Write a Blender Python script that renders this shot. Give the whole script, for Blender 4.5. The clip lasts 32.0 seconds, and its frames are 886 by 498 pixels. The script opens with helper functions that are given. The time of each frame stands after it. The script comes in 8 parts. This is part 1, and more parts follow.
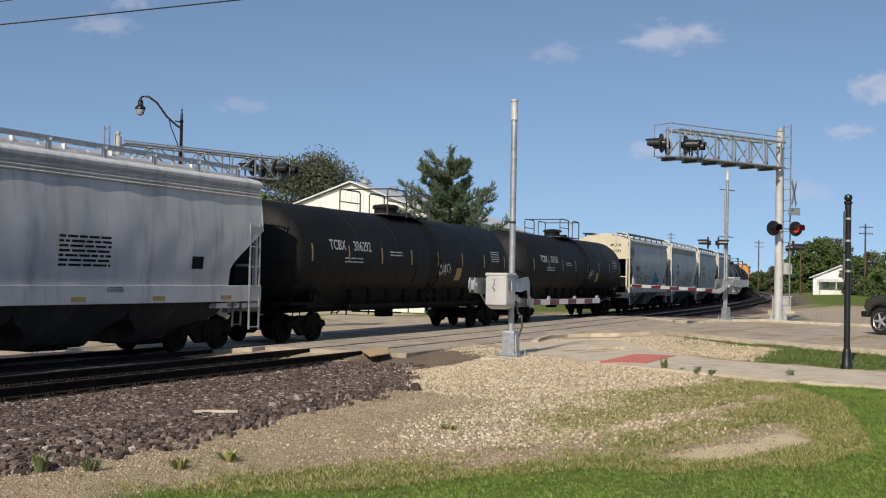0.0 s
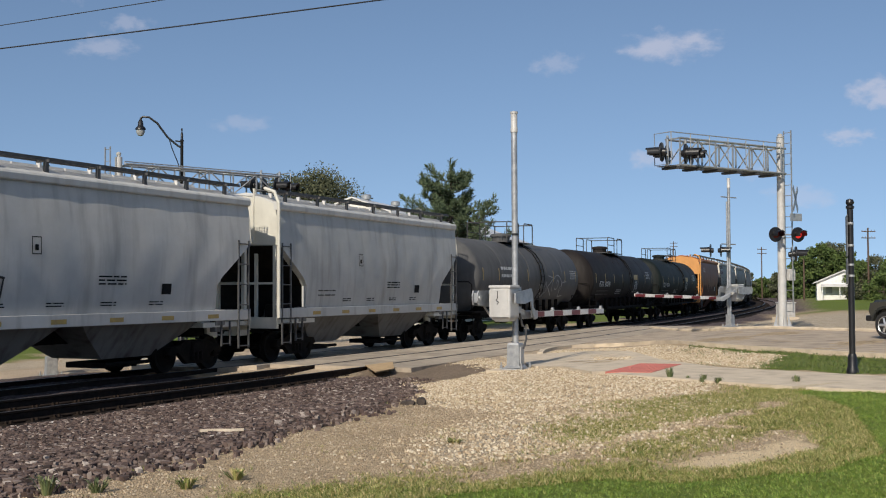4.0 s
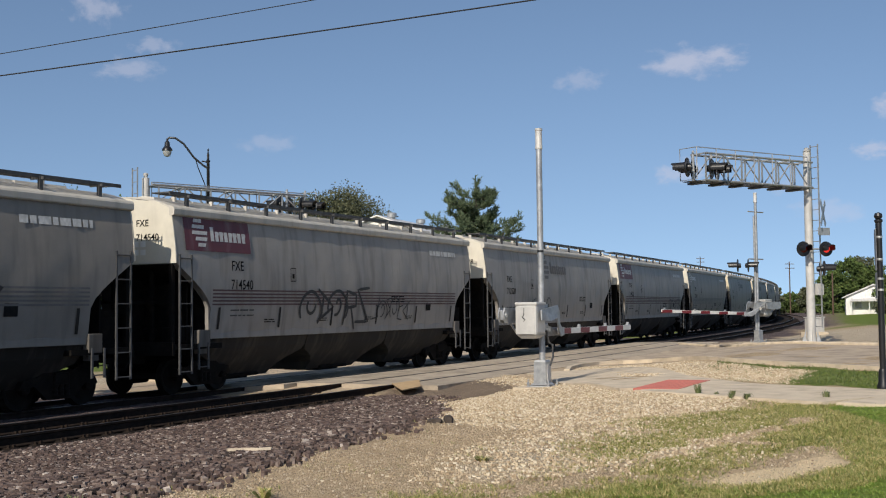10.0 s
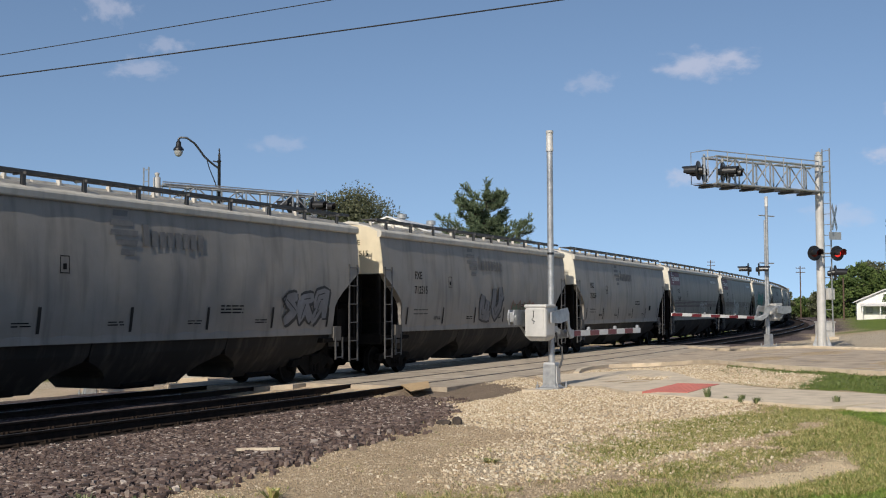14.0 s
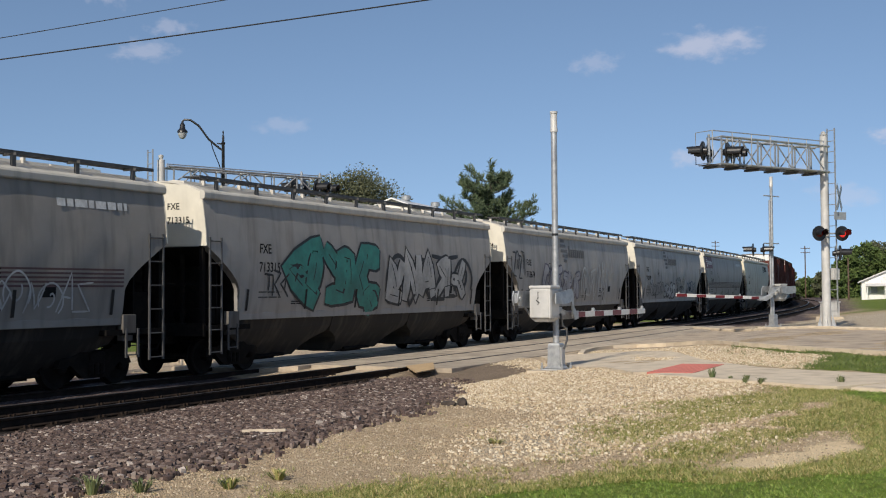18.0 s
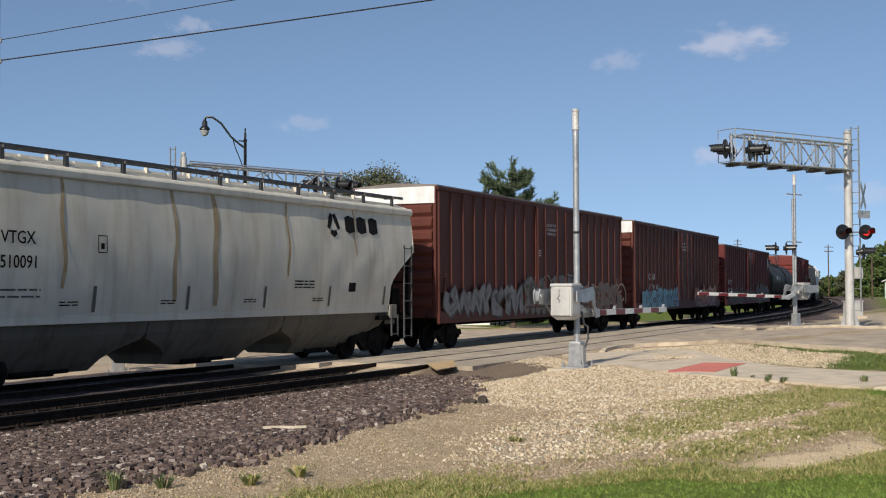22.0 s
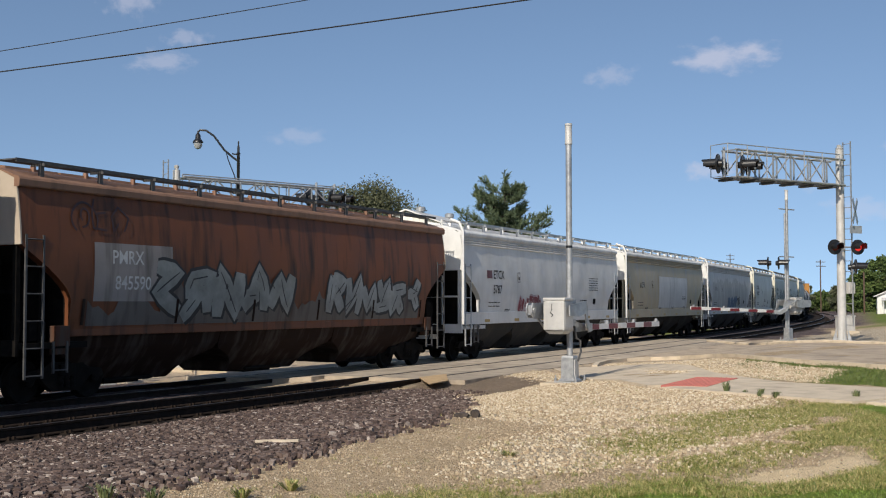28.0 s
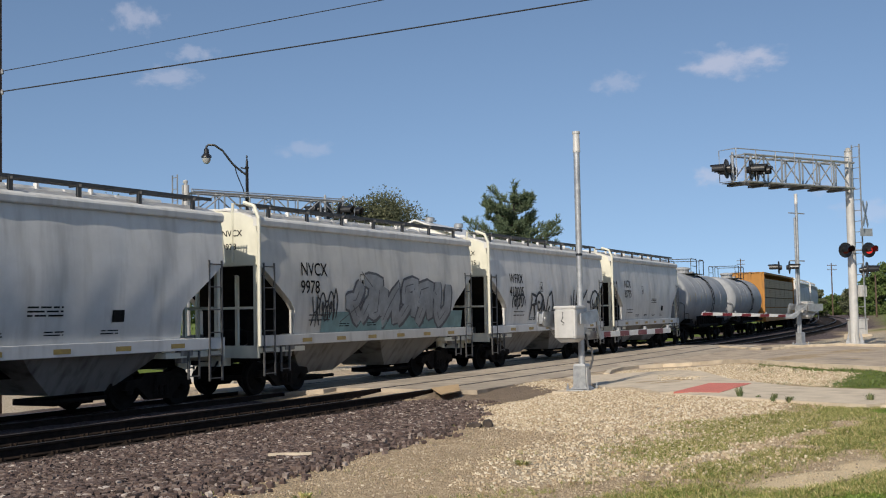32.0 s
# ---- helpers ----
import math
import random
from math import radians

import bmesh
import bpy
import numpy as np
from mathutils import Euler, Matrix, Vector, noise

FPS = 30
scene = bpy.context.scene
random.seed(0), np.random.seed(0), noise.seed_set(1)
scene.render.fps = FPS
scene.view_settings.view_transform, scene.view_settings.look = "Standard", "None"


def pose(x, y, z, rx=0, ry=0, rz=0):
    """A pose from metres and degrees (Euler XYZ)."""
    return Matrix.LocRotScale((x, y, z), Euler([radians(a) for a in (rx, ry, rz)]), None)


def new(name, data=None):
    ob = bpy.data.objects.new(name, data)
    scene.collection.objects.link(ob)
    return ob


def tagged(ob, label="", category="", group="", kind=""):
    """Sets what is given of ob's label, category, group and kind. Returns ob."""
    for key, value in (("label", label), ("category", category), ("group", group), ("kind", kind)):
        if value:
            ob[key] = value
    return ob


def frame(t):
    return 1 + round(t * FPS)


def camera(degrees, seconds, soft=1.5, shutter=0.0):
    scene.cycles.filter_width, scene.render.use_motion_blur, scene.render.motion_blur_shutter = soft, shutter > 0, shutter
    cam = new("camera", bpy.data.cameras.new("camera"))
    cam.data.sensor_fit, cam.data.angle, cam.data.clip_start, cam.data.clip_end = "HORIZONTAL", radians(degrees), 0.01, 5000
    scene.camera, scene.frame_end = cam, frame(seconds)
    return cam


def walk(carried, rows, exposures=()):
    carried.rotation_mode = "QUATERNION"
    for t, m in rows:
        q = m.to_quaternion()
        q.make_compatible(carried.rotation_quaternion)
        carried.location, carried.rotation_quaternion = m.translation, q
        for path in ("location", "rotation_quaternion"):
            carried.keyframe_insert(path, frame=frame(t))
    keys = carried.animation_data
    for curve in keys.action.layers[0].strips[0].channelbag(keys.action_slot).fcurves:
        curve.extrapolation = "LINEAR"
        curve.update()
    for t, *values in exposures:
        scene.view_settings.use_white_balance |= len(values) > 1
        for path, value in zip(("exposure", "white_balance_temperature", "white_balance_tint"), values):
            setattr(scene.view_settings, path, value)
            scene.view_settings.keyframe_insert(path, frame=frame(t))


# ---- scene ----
# Handheld camera on one spot; only its turn changes.  (seconds, rx, ry, rz)
PATH = [
    (0, 91.389, -1.022, -1.312),
    (0.5, 91.451, -0.685, -1.455),
    (1, 91.554, 0.452, -1.722),
    (1.5, 91.631, -0.234, -1.723),
    (2, 91.729, -0.230, -1.596),
    (2.5, 91.867, 0.014, -1.392),
    (3, 92.046, 0.252, -1.278),
    (3.5, 92.031, 0.304, -1.169),
    (5.5, 92.302, -0.245, -0.890),
    (6, 92.382, -0.452, -0.699),
    (6.5, 92.446, -0.290, -0.581),
    (7, 92.509, -0.350, -0.375),
    (7.5, 92.591, -0.207, -0.238),
    (8, 92.673, 0.267, -0.116),
    (8.5, 92.785, 0.330, -0.062),
    (9, 92.832, 0.076, 0.004),
    (9.5, 92.863, 0.356, 0.062),
    (10, 92.926, 0.694, 0.125),
    (10.5, 92.987, 0.643, 0.109),
    (11, 93.038, 0.217, 0.111),
    (11.5, 93.029, 0.309, 0.143),
    (12, 93.042, 0.682, 0.219),
    (12.5, 93.063, 0.576, 0.373),
    (13, 93.100, 0.098, 0.516),
    (13.5, 93.085, -0.156, 0.545),
    (14, 93.006, 0.241, 0.594),
    (14.5, 92.781, 0.586, 0.555),
    (16.5, 92.681, 0.721, 0.159),
    (17, 92.584, 0.663, 0.438),
    (17.5, 92.308, 0.732, 0.706),
    (18, 92.097, 0.426, 0.818),
    (18.5, 91.962, 0.508, 0.950),
    (19, 91.907, 0.780, 1.197),
    (19.5, 91.933, 0.904, 1.371),
    (20, 91.939, 0.785, 1.473),
    (20.5, 91.934, 0.393, 1.588),
    (21, 91.951, 0.169, 1.672),
    (21.5, 91.957, 0.410, 1.766),
    (22, 91.986, 0.227, 1.844),
    (22.5, 92.081, 0.115, 1.864),
    (23, 92.180, 0.321, 1.698),
    (23.5, 92.263, 0.534, 1.554),
    (24, 92.312, 0.304, 1.434),
    (24.5, 92.404, 0.145, 1.412),
    (25, 92.450, 0.072, 1.407),
    (25.5, 92.483, -0.109, 1.385),
    (27.5, 92.628, 0.297, 1.483),
    (28, 92.660, 0.064, 1.490),
    (28.5, 92.662, -0.312, 1.519),
    (29, 92.735, -1.040, 1.413),
    (29.5, 92.681, -1.874, 1.744),
    (30, 92.667, -1.121, 1.846),
    (30.5, 92.824, -0.374, 1.905),
    (31, 92.910, 0.017, 1.916),
    (31.5, 93.077, 0.417, 1.933),
    (32, 93.166, 1.056, 2.015),
]
EYE = (0.0, 0.0, 1.851)
cam = camera(41.5, 32.0, soft=1.1)
walk(cam, [(t, pose(*EYE, rx, ry, rz)) for t, rx, ry, rz in PATH],
     exposures=[(0, 0.0), (10, 0.05), (19, 0.08), (22, 0.10), (24, 0.20), (25.5, 0.22), (28, 0.10), (32, 0.05)])

# ---- light ----
SUN_AZ, SUN_EL = radians(202.0), radians(35.0)      # azimuth clockwise from +Y
world = bpy.data.worlds.new("sky_world")
scene.world = world
world.use_nodes = True
def build_world():
    nt = world.node_tree
    nt.nodes.clear()
    out = nt.nodes.new("ShaderNodeOutputWorld")
    bg = nt.nodes.new("ShaderNodeBackground")
    sky = nt.nodes.new("ShaderNodeTexSky")
    sky.sky_type = "NISHITA"
    sky.sun_disc = False
    sky.sun_elevation, sky.sun_rotation = SUN_EL, SUN_AZ
    sky.air_density, sky.dust_density, sky.ozone_density = 0.9, 0.45, 1.8
    bg.inputs["Strength"].default_value = 0.134
    hs = nt.nodes.new("ShaderNodeHueSaturation")
    hs.inputs["Saturation"].default_value = 1.03
    # the lowest band of haze is left out
    tc, mp = nt.nodes.new("ShaderNodeTexCoord"), nt.nodes.new("ShaderNodeMapping")
    mp.inputs["Location"].default_value = (0, 0, 0.17)
    nt.links.new(tc.outputs["Generated"], mp.inputs[0])
    nt.links.new(mp.outputs[0], sky.inputs[0])
    nt.links.new(sky.outputs[0], hs.inputs["Color"])
    tint = nt.nodes.new("ShaderNodeMix")
    tint.data_type, tint.blend_type = "RGBA", "MULTIPLY"
    tint.inputs["Factor"].default_value = 1.0
    tint.inputs["B"].default_value = (1.03, 0.985, 0.93, 1)
    nt.links.new(hs.outputs[0], tint.inputs["A"])
    nt.links.new(tint.outputs["Result"], bg.inputs["Color"])
    nt.links.new(bg.outputs[0], out.inputs["Surface"])


build_world()
sun_data = bpy.data.lights.new("sun", "SUN")
sun_data.energy, sun_data.angle, sun_data.color = 4.5, radians(0.5), (1.0, 0.91, 0.78)
sun = new("sun", sun_data)
sun_dir = Vector((math.sin(SUN_AZ) * math.cos(SUN_EL), math.cos(SUN_AZ) * math.cos(SUN_EL), math.sin(SUN_EL)))
sun.matrix_world = Matrix.Translation((0, 0, 60)) @ sun_dir.to_track_quat("Z", "Y").to_matrix().to_4x4()

# ---- the line of the railway ----
# An arc through (TX, TY), straight at both ends. s runs along it away from the camera, lat to the camera's side.
TX, TY, TH, TK = -2.2994, 38.4, 0.434961, 0.0010958
S_A, S_B = -70.0, 210.0
SPACING = 4.10
DROP = 0.10                          # the far track lies this much lower


def track(s):
    """Place and heading (from +Y towards +X) of the train's track at s."""
    c = min(max(s, S_A), S_B)
    th = TH - TK * c
    x = TX + (math.cos(th) - math.cos(TH)) / TK
    y = TY - (math.sin(th) - math.sin(TH)) / TK
    return x + (s - c) * math.sin(th), y + (s - c) * math.cos(th), th


def on_track(s, lat, z=0.0):
    x, y, th = track(s)
    return Vector((x + lat * math.cos(th), y - lat * math.sin(th), z))


CX, CY = TX - math.cos(TH) / TK, TY + math.sin(TH) / TK


def slat(x, y):
    """s and lat of ground points (arrays)."""
    x, y = np.asarray(x, float), np.asarray(y, float)
    th = np.arctan2(-(y - CY), x - CX)
    s = (TH - th) / TK
    lat = np.hypot(x - CX, y - CY) - 1 / TK
    for lim, sign in ((S_A, -1), (S_B, 1)):
        px, py, h = track(lim)
        d = (x - px) * math.sin(h) + (y - py) * math.cos(h)
        m = (d * sign > 0) & (np.abs(x - px) + np.abs(y - py) < 4000)
        m &= (s * sign > lim * sign) | (np.abs(s) > 1200)
        s = np.where(m, lim + d, s)
        lat = np.where(m, (x - px) * math.cos(h) - (y - py) * math.sin(h), lat)
    return s, lat


def sm(a, b, x):
    t = np.clip((np.asarray(x, float) - a) / (b - a), 0, 1)
    return t * t * (3 - 2 * t)


def ground_z(x, y):
    s, l = slat(x, y)
    road = sm(-11, -6, s) * (1 - sm(27, 33, s))
    near = -0.22 * (1 - road) - 0.03 * road
    right = near + (0.30 - near) * sm(7.0, 11.5, l) + 0.08 * sm(12, 20, l)
    near = near - 0.17 * road * (1 - sm(1.0, 2.0, l))
    right = right - 0.17 * road * (1 - sm(1.0, 2.0, l))
    left = near - (0.45 * (1 - road) + 0.3 * road) * sm(2.4, 5.0, -l)
    return np.where(l > 0, right, left)


def gz(x, y):
    return float(ground_z(x, y))


# ---- materials ----
def surf(name, c1, c2=None, scale=6.0, rough=0.7, metal=0.0, bump=0.0, bump_scale=40.0, stain=None, stain_amount=0.0, stain_scale=(1.2, 1.2, 0.25), spec=0.5, vary=0.0):
    """A weathered surface: two tones at a coarse and a fine scale, stains of their own shape, fine relief."""
    m = bpy.data.materials.new(name)
    m.use_nodes = True
    nt = m.node_tree
    n, l = nt.nodes, nt.links
    b = n["Principled BSDF"]
    b.inputs["Roughness"].default_value, b.inputs["Metallic"].default_value = rough, metal
    b.inputs["Specular IOR Level"].default_value = spec
    tc = n.new("ShaderNodeTexCoord")
    no = n.new("ShaderNodeTexNoise")
    no.inputs["Scale"].default_value, no.inputs["Detail"].default_value, no.inputs["Roughness"].default_value = scale, 8, 0.65
    l.new(tc.outputs["Object"], no.inputs["Vector"])
    ramp = n.new("ShaderNodeValToRGB")
    c2 = c2 or tuple(c * 0.75 for c in c1)
    ramp.color_ramp.elements[0].position, ramp.color_ramp.elements[1].position = 0.35, 0.68
    ramp.color_ramp.elements[0].color, ramp.color_ramp.elements[1].color = (*c2, 1), (*c1, 1)
    l.new(no.outputs[0], ramp.inputs[0])
    col = ramp.outputs[0]
    if stain:
        mp = n.new("ShaderNodeMapping")
        mp.inputs["Scale"].default_value = stain_scale
        l.new(tc.outputs["Object"], mp.inputs[0])
        sn = n.new("ShaderNodeTexNoise")
        sn.inputs["Scale"].default_value, sn.inputs["Detail"].default_value = 2.2, 7
        l.new(mp.outputs[0], sn.inputs["Vector"])
        sr = n.new("ShaderNodeValToRGB")
        sr.color_ramp.elements[0].position, sr.color_ramp.elements[1].position = 0.5, 0.72
        sr.color_ramp.elements[0].color, sr.color_ramp.elements[1].color = (0, 0, 0, 1), (stain_amount,) * 3 + (1,)
        l.new(sn.outputs[0], sr.inputs[0])
        mx = n.new("ShaderNodeMix")
        mx.data_type = "RGBA"
        mx.inputs["B"].default_value = (*stain, 1)
        l.new(sr.outputs[0], mx.inputs["Factor"])
        l.new(col, mx.inputs["A"])
        col = mx.outputs["Result"]
    if vary:
        oi = n.new("ShaderNodeObjectInfo")
        mr = n.new("ShaderNodeMapRange")
        mr.inputs["To Min"].default_value, mr.inputs["To Max"].default_value = 1 - vary, 1 + vary
        l.new(oi.outputs["Random"], mr.inputs["Value"])
        hs = n.new("ShaderNodeHueSaturation")
        l.new(mr.outputs[0], hs.inputs["Value"])
        l.new(col, hs.inputs["Color"])
        col = hs.outputs[0]
    l.new(col, b.inputs["Base Color"])
    rr = n.new("ShaderNodeMapRange")
    rr.inputs["To Min"].default_value, rr.inputs["To Max"].default_value = max(rough - 0.12, 0.05), min(rough + 0.12, 1)
    l.new(no.outputs[0], rr.inputs["Value"])
    l.new(rr.outputs[0], b.inputs["Roughness"])
    if bump:
        bn = n.new("ShaderNodeTexNoise")
        bn.inputs["Scale"].default_value, bn.inputs["Detail"].default_value = bump_scale, 4
        l.new(tc.outputs["Object"], bn.inputs["Vector"])
        bp = n.new("ShaderNodeBump")
        bp.inputs["Strength"].default_value, bp.inputs["Distance"].default_value = bump, 0.02
        l.new(bn.outputs[0], bp.inputs["Height"])
        l.new(bp.outputs[0], b.inputs["Normal"])
    return m


def glow(name, color, strength, base=(0.2, 0.01, 0.01)):
    m = bpy.data.materials.new(name)
    m.use_nodes = True
    b = m.node_tree.nodes["Principled BSDF"]
    b.inputs["Base Color"].default_value = (*base, 1)
    b.inputs["Roughness"].default_value = 0.25
    b.inputs["Emission Color"].default_value = (*color, 1)
    b.inputs["Emission Strength"].default_value = strength
    return m


_paints = {}


def paint(color, dirt=0.5, rough=0.5, stain=(0.07, 0.06, 0.05), metal=0.0):
    """Weathered car paint with vertical run-off streaks."""
    key = (color, dirt, rough, stain, metal)
    if key not in _paints:
        _paints[key] = surf("car_paint", color, tuple(c * 0.82 for c in color), 0.9, rough, metal, 0.05, 30, stain, dirt, (1.0, 1.6, 0.22), 0.22)
    return _paints[key]


# Dirty steel, kept near black so it also holds shade between parts.
DARK = surf("dirty_shaded_steel", (0.013, 0.0115, 0.010), (0.006, 0.0055, 0.005), 5, 0.85, 0.0, 0.2, 60, (0.028, 0.021, 0.015), 0.4, (2, 2, 2), 0.08)
WHEEL = surf("greasy_wheel_steel", (0.014, 0.012, 0.010), (0.007, 0.006, 0.005), 4, 0.8, 0.0, 0.1, 50, spec=0.1)
GALV = surf("galvanised_steel", (0.48, 0.49, 0.49), (0.30, 0.31, 0.32), 7, 0.45, 0.55, 0.05, 90, (0.3, 0.29, 0.27), 0.3, (3, 3, 0.6))
ALU = surf("silver_aluminium_paint", (0.54, 0.53, 0.50), (0.42, 0.415, 0.40), 3, 0.55, 0.1, 0.03, 60, (0.3, 0.27, 0.22), 0.35, (2, 2, 0.5))
WHITE = surf("white_paint", (0.78, 0.78, 0.76), (0.66, 0.66, 0.64), 3, 0.5, 0, 0.03, 60, (0.35, 0.3, 0.24), 0.3)
BLACK = surf("black_paint", (0.014, 0.014, 0.015), (0.008, 0.008, 0.009), 5, 0.38, 0, 0.04, 60)
RED = surf("red_reflective_sheet", (0.17, 0.014, 0.018), (0.12, 0.010, 0.013), 6, 0.4)
GRATE = surf("dark_galvanised_grating", (0.10, 0.10, 0.10), (0.05, 0.05, 0.05), 6, 0.6, 0.3)
INK = surf("black_stencil_ink", (0.010, 0.010, 0.010), (0.016, 0.016, 0.016), 9, 0.85, spec=0.1)
CHALK = surf("white_stencil_paint", (0.62, 0.62, 0.60), (0.42, 0.42, 0.40), 9, 0.7)
MAROON = surf("maroon_panel_paint", (0.13, 0.025, 0.035), (0.09, 0.02, 0.028), 3, 0.55, 0, 0, 30, (0.25, 0.23, 0.22), 0.4)
YELLOW = surf("yellow_reflector", (0.42, 0.29, 0.07), (0.28, 0.19, 0.06), 8, 0.5)
LENS_DARK = surf("dark_red_lens", (0.03, 0.004, 0.005), None, 8, 0.15)


# ---- mesh helpers ----
def part(name, bm, material, parent=None, label="", smooth=False, sharp=35):
    """Links a bmesh as one mesh object under a thing or a part."""
    ob = new(name, to_mesh(name, bm, smooth, sharp))
    ob.data.materials.append(material)
    ob.parent = parent
    if label:
        ob["label"] = label
    return ob


def to_mesh(name, bm, smooth=False, sharp=35):
    bmesh.ops.recalc_face_normals(bm, faces=bm.faces)
    if smooth:
        for fc in bm.faces:
            fc.smooth = True
        for e in bm.edges:
            e.smooth = len(e.link_faces) == 2 and e.calc_face_angle(0) < radians(sharp)
    me = bpy.data.meshes.new(name)
    bm.to_mesh(me)
    bm.free()
    return me


_kit = {}


def kit(key, name, make, material, parent, at=None, label="", smooth=False):
    """A part on a shared mesh that is made once a key; the material sits on the object."""
    if key not in _kit:
        bm = bmesh.new()
        make(bm)
        me = to_mesh(name, bm, smooth)
        me.materials.append(material)
        _kit[key] = me
    ob = new(name, _kit[key])
    ob.material_slots[0].link = "OBJECT"
    ob.material_slots[0].material = material
    ob.parent = parent
    if at is not None:
        ob.matrix_basis = at
    if label:
        ob["label"] = label
    return ob


def root(name, label, category, group="", at=None):
    ob = new(name)
    ob.empty_display_size = 0.2
    if at is not None:
        ob.matrix_basis = at
    return tagged(ob, label, category, group)


def box(bm, x0, x1, y0, y1, z0, z1, bevel=0.0):
    c = [(x0, y0, z0), (x1, y0, z0), (x1, y1, z0), (x0, y1, z0), (x0, y0, z1), (x1, y0, z1), (x1, y1, z1), (x0, y1, z1)]
    v = [bm.verts.new(p) for p in c]
    f = [bm.faces.new([v[i] for i in q]) for q in ((3, 2, 1, 0), (4, 5, 6, 7), (0, 1, 5, 4), (1, 2, 6, 5), (2, 3, 7, 6), (3, 0, 4, 7))]
    if bevel:
        es = list({e for fc in f for e in fc.edges})
        bmesh.ops.bevel(bm, geom=es, offset=bevel, segments=2, affect="EDGES", profile=0.6)
    return v


def loft(bm, rings, cap=True, closed=True):
    vs = [[bm.verts.new(p) for p in r] for r in rings]
    n = len(vs[0])
    for a, b in zip(vs, vs[1:]):
        for i in range(n if closed else n - 1):
            j = (i + 1) % n
            bm.faces.new((a[i], a[j], b[j], b[i]))
    if cap:
        bm.faces.new(vs[0][::-1])
        bm.faces.new(vs[-1])
    return vs


def tube(bm, pts, r=0.02, seg=6, cap=True, taper=None):
    """A round bar along points."""
    pts = [Vector(p) for p in pts]
    rings = []
    for i, p in enumerate(pts):
        d = (pts[min(i + 1, len(pts) - 1)] - pts[max(i - 1, 0)]).normalized()
        a = d.cross(Vector((0, 0, 1)))
        if a.length < 0.05:
            a = d.cross(Vector((1, 0, 0)))
        a.normalize()
        b = d.cross(a)
        q = r if taper is None else r + (taper - r) * i / max(len(pts) - 1, 1)
        rings.append([p + q * (math.cos(k * math.tau / seg) * a + math.sin(k * math.tau / seg) * b) for k in range(seg)])
    loft(bm, rings, cap)


def lathe(bm, prof, seg=16, axis="Z", at=(0, 0, 0)):
    """prof: (radius, height) pairs turned about an axis."""
    rings = []
    for r, h in prof:
        ring = []
        for k in range(seg):
            a = k * math.tau / seg
            u, v = r * math.cos(a), r * math.sin(a)
            p = {"Z": (u, v, h), "Y": (u, h, v), "X": (h, u, v)}[axis]
            ring.append(Vector(p) + Vector(at))
        rings.append(ring)
    loft(bm, rings, True)


# ---- ground ----
def poly_dist(px, py, poly):
    """Signed distance to a polygon, positive inside (arrays)."""
    n = len(poly)
    d = np.full(np.shape(px), 1e9)
    inside = np.zeros(np.shape(px), bool)
    for i in range(n):
        (ax, ay), (bx, by) = poly[i], poly[(i + 1) % n]
        ex, ey = bx - ax, by - ay
        t = np.clip(((px - ax) * ex + (py - ay) * ey) / (ex * ex + ey * ey), 0, 1)
        d = np.minimum(d, np.hypot(px - ax - t * ex, py - ay - t * ey))
        with np.errstate(divide="ignore", invalid="ignore"):
            inside ^= ((ay > py) != (by > py)) & (px < ex * (py - ay) / (ey if ey else 1e-9) + ax)
    return np.where(inside, d, -d)


def wobble(x, y, k, seed=0.0):
    """Smooth unevenness between -1 and 1."""
    return (np.sin(x * k * 1.3 + seed) * np.cos(y * k * 0.9 + seed * 2) + 0.6 * np.sin(x * k * 2.9 - y * k * 2.1 + seed * 3) + 0.35 * np.sin(x * k * 5.3 + y * k * 6.1 + seed)) / 1.95


MOUND = [(-0.85, 24.2), (-0.5, 18.8), (0.1, 15.6), (1.2, 14.6), (2.3, 16.0), (3.1, 16.4), (4.3, 17.2), (4.6, 18.6), (4.2, 20.6), (2.9, 22.6), (2.7, 26.0), (2.3, 30.0), (1.7, 32.6), (0.6, 29.8), (-0.3, 26.4)]
ISLAND = [(3.9, 36.0), (5.2, 38.0), (6.8, 34.0), (7.8, 30.0), (8.4, 27.0), (6.6, 22.6), (5.4, 24.4), (4.2, 26.4), (3.9, 30.0)]
SAND = [(2.12, 9.95), (2.55, 10.55), (3.2, 11.0), (3.95, 12.2), (3.70, 10.95), (3.1, 10.3), (2.58, 9.95)]
LAWN = [(-3.2, 4.0), (-2.1, 8.1), (-0.5, 9.0), (0.45, 9.6), (1.5, 10.0), (2.14, 9.8), (2.89, 9.9), (3.55, 10.58), (4.15, 12.5), (4.75, 14.5), (4.85, 17.4), (6.1, 18.2), (8.0, 15.4), (30, -2), (30, -30), (-20, -30), (-12, 0)]
PATCHY = [(1.55, 12.95), (2.74, 15.86), (4.84, 18.25), (5.2, 14.97), (4.1, 11.95), (3.0, 11.6), (2.28, 10.5), (1.32, 10.1), (0.31, 9.2), (-0.6, 8.5), (-0.14, 9.64), (0.83, 10.22), (1.78, 11.58)]
# outer edge of the ballast shoulder
EDGE_S, EDGE_L = (-30.0, -26.0, -23.0, -20.3, -17.8, -15.5, -9.0), (11.6, 11.85, 11.7, 11.2, 10.5, 9.3, 5.9)
PALE = [(-0.6, 10.6), (1.5, 10.6), (3.3, 12.0), (4.4, 16.4), (3.2, 16.6), (1.2, 14.6), (0.2, 12.6)]
STRIP = [(5.2, 23.6), (6.6, 22.2), (8.2, 20.4), (12.5, 15.5), (13.3, 17.0), (9.6, 26.0), (7.6, 32.4), (6.4, 30.0)]


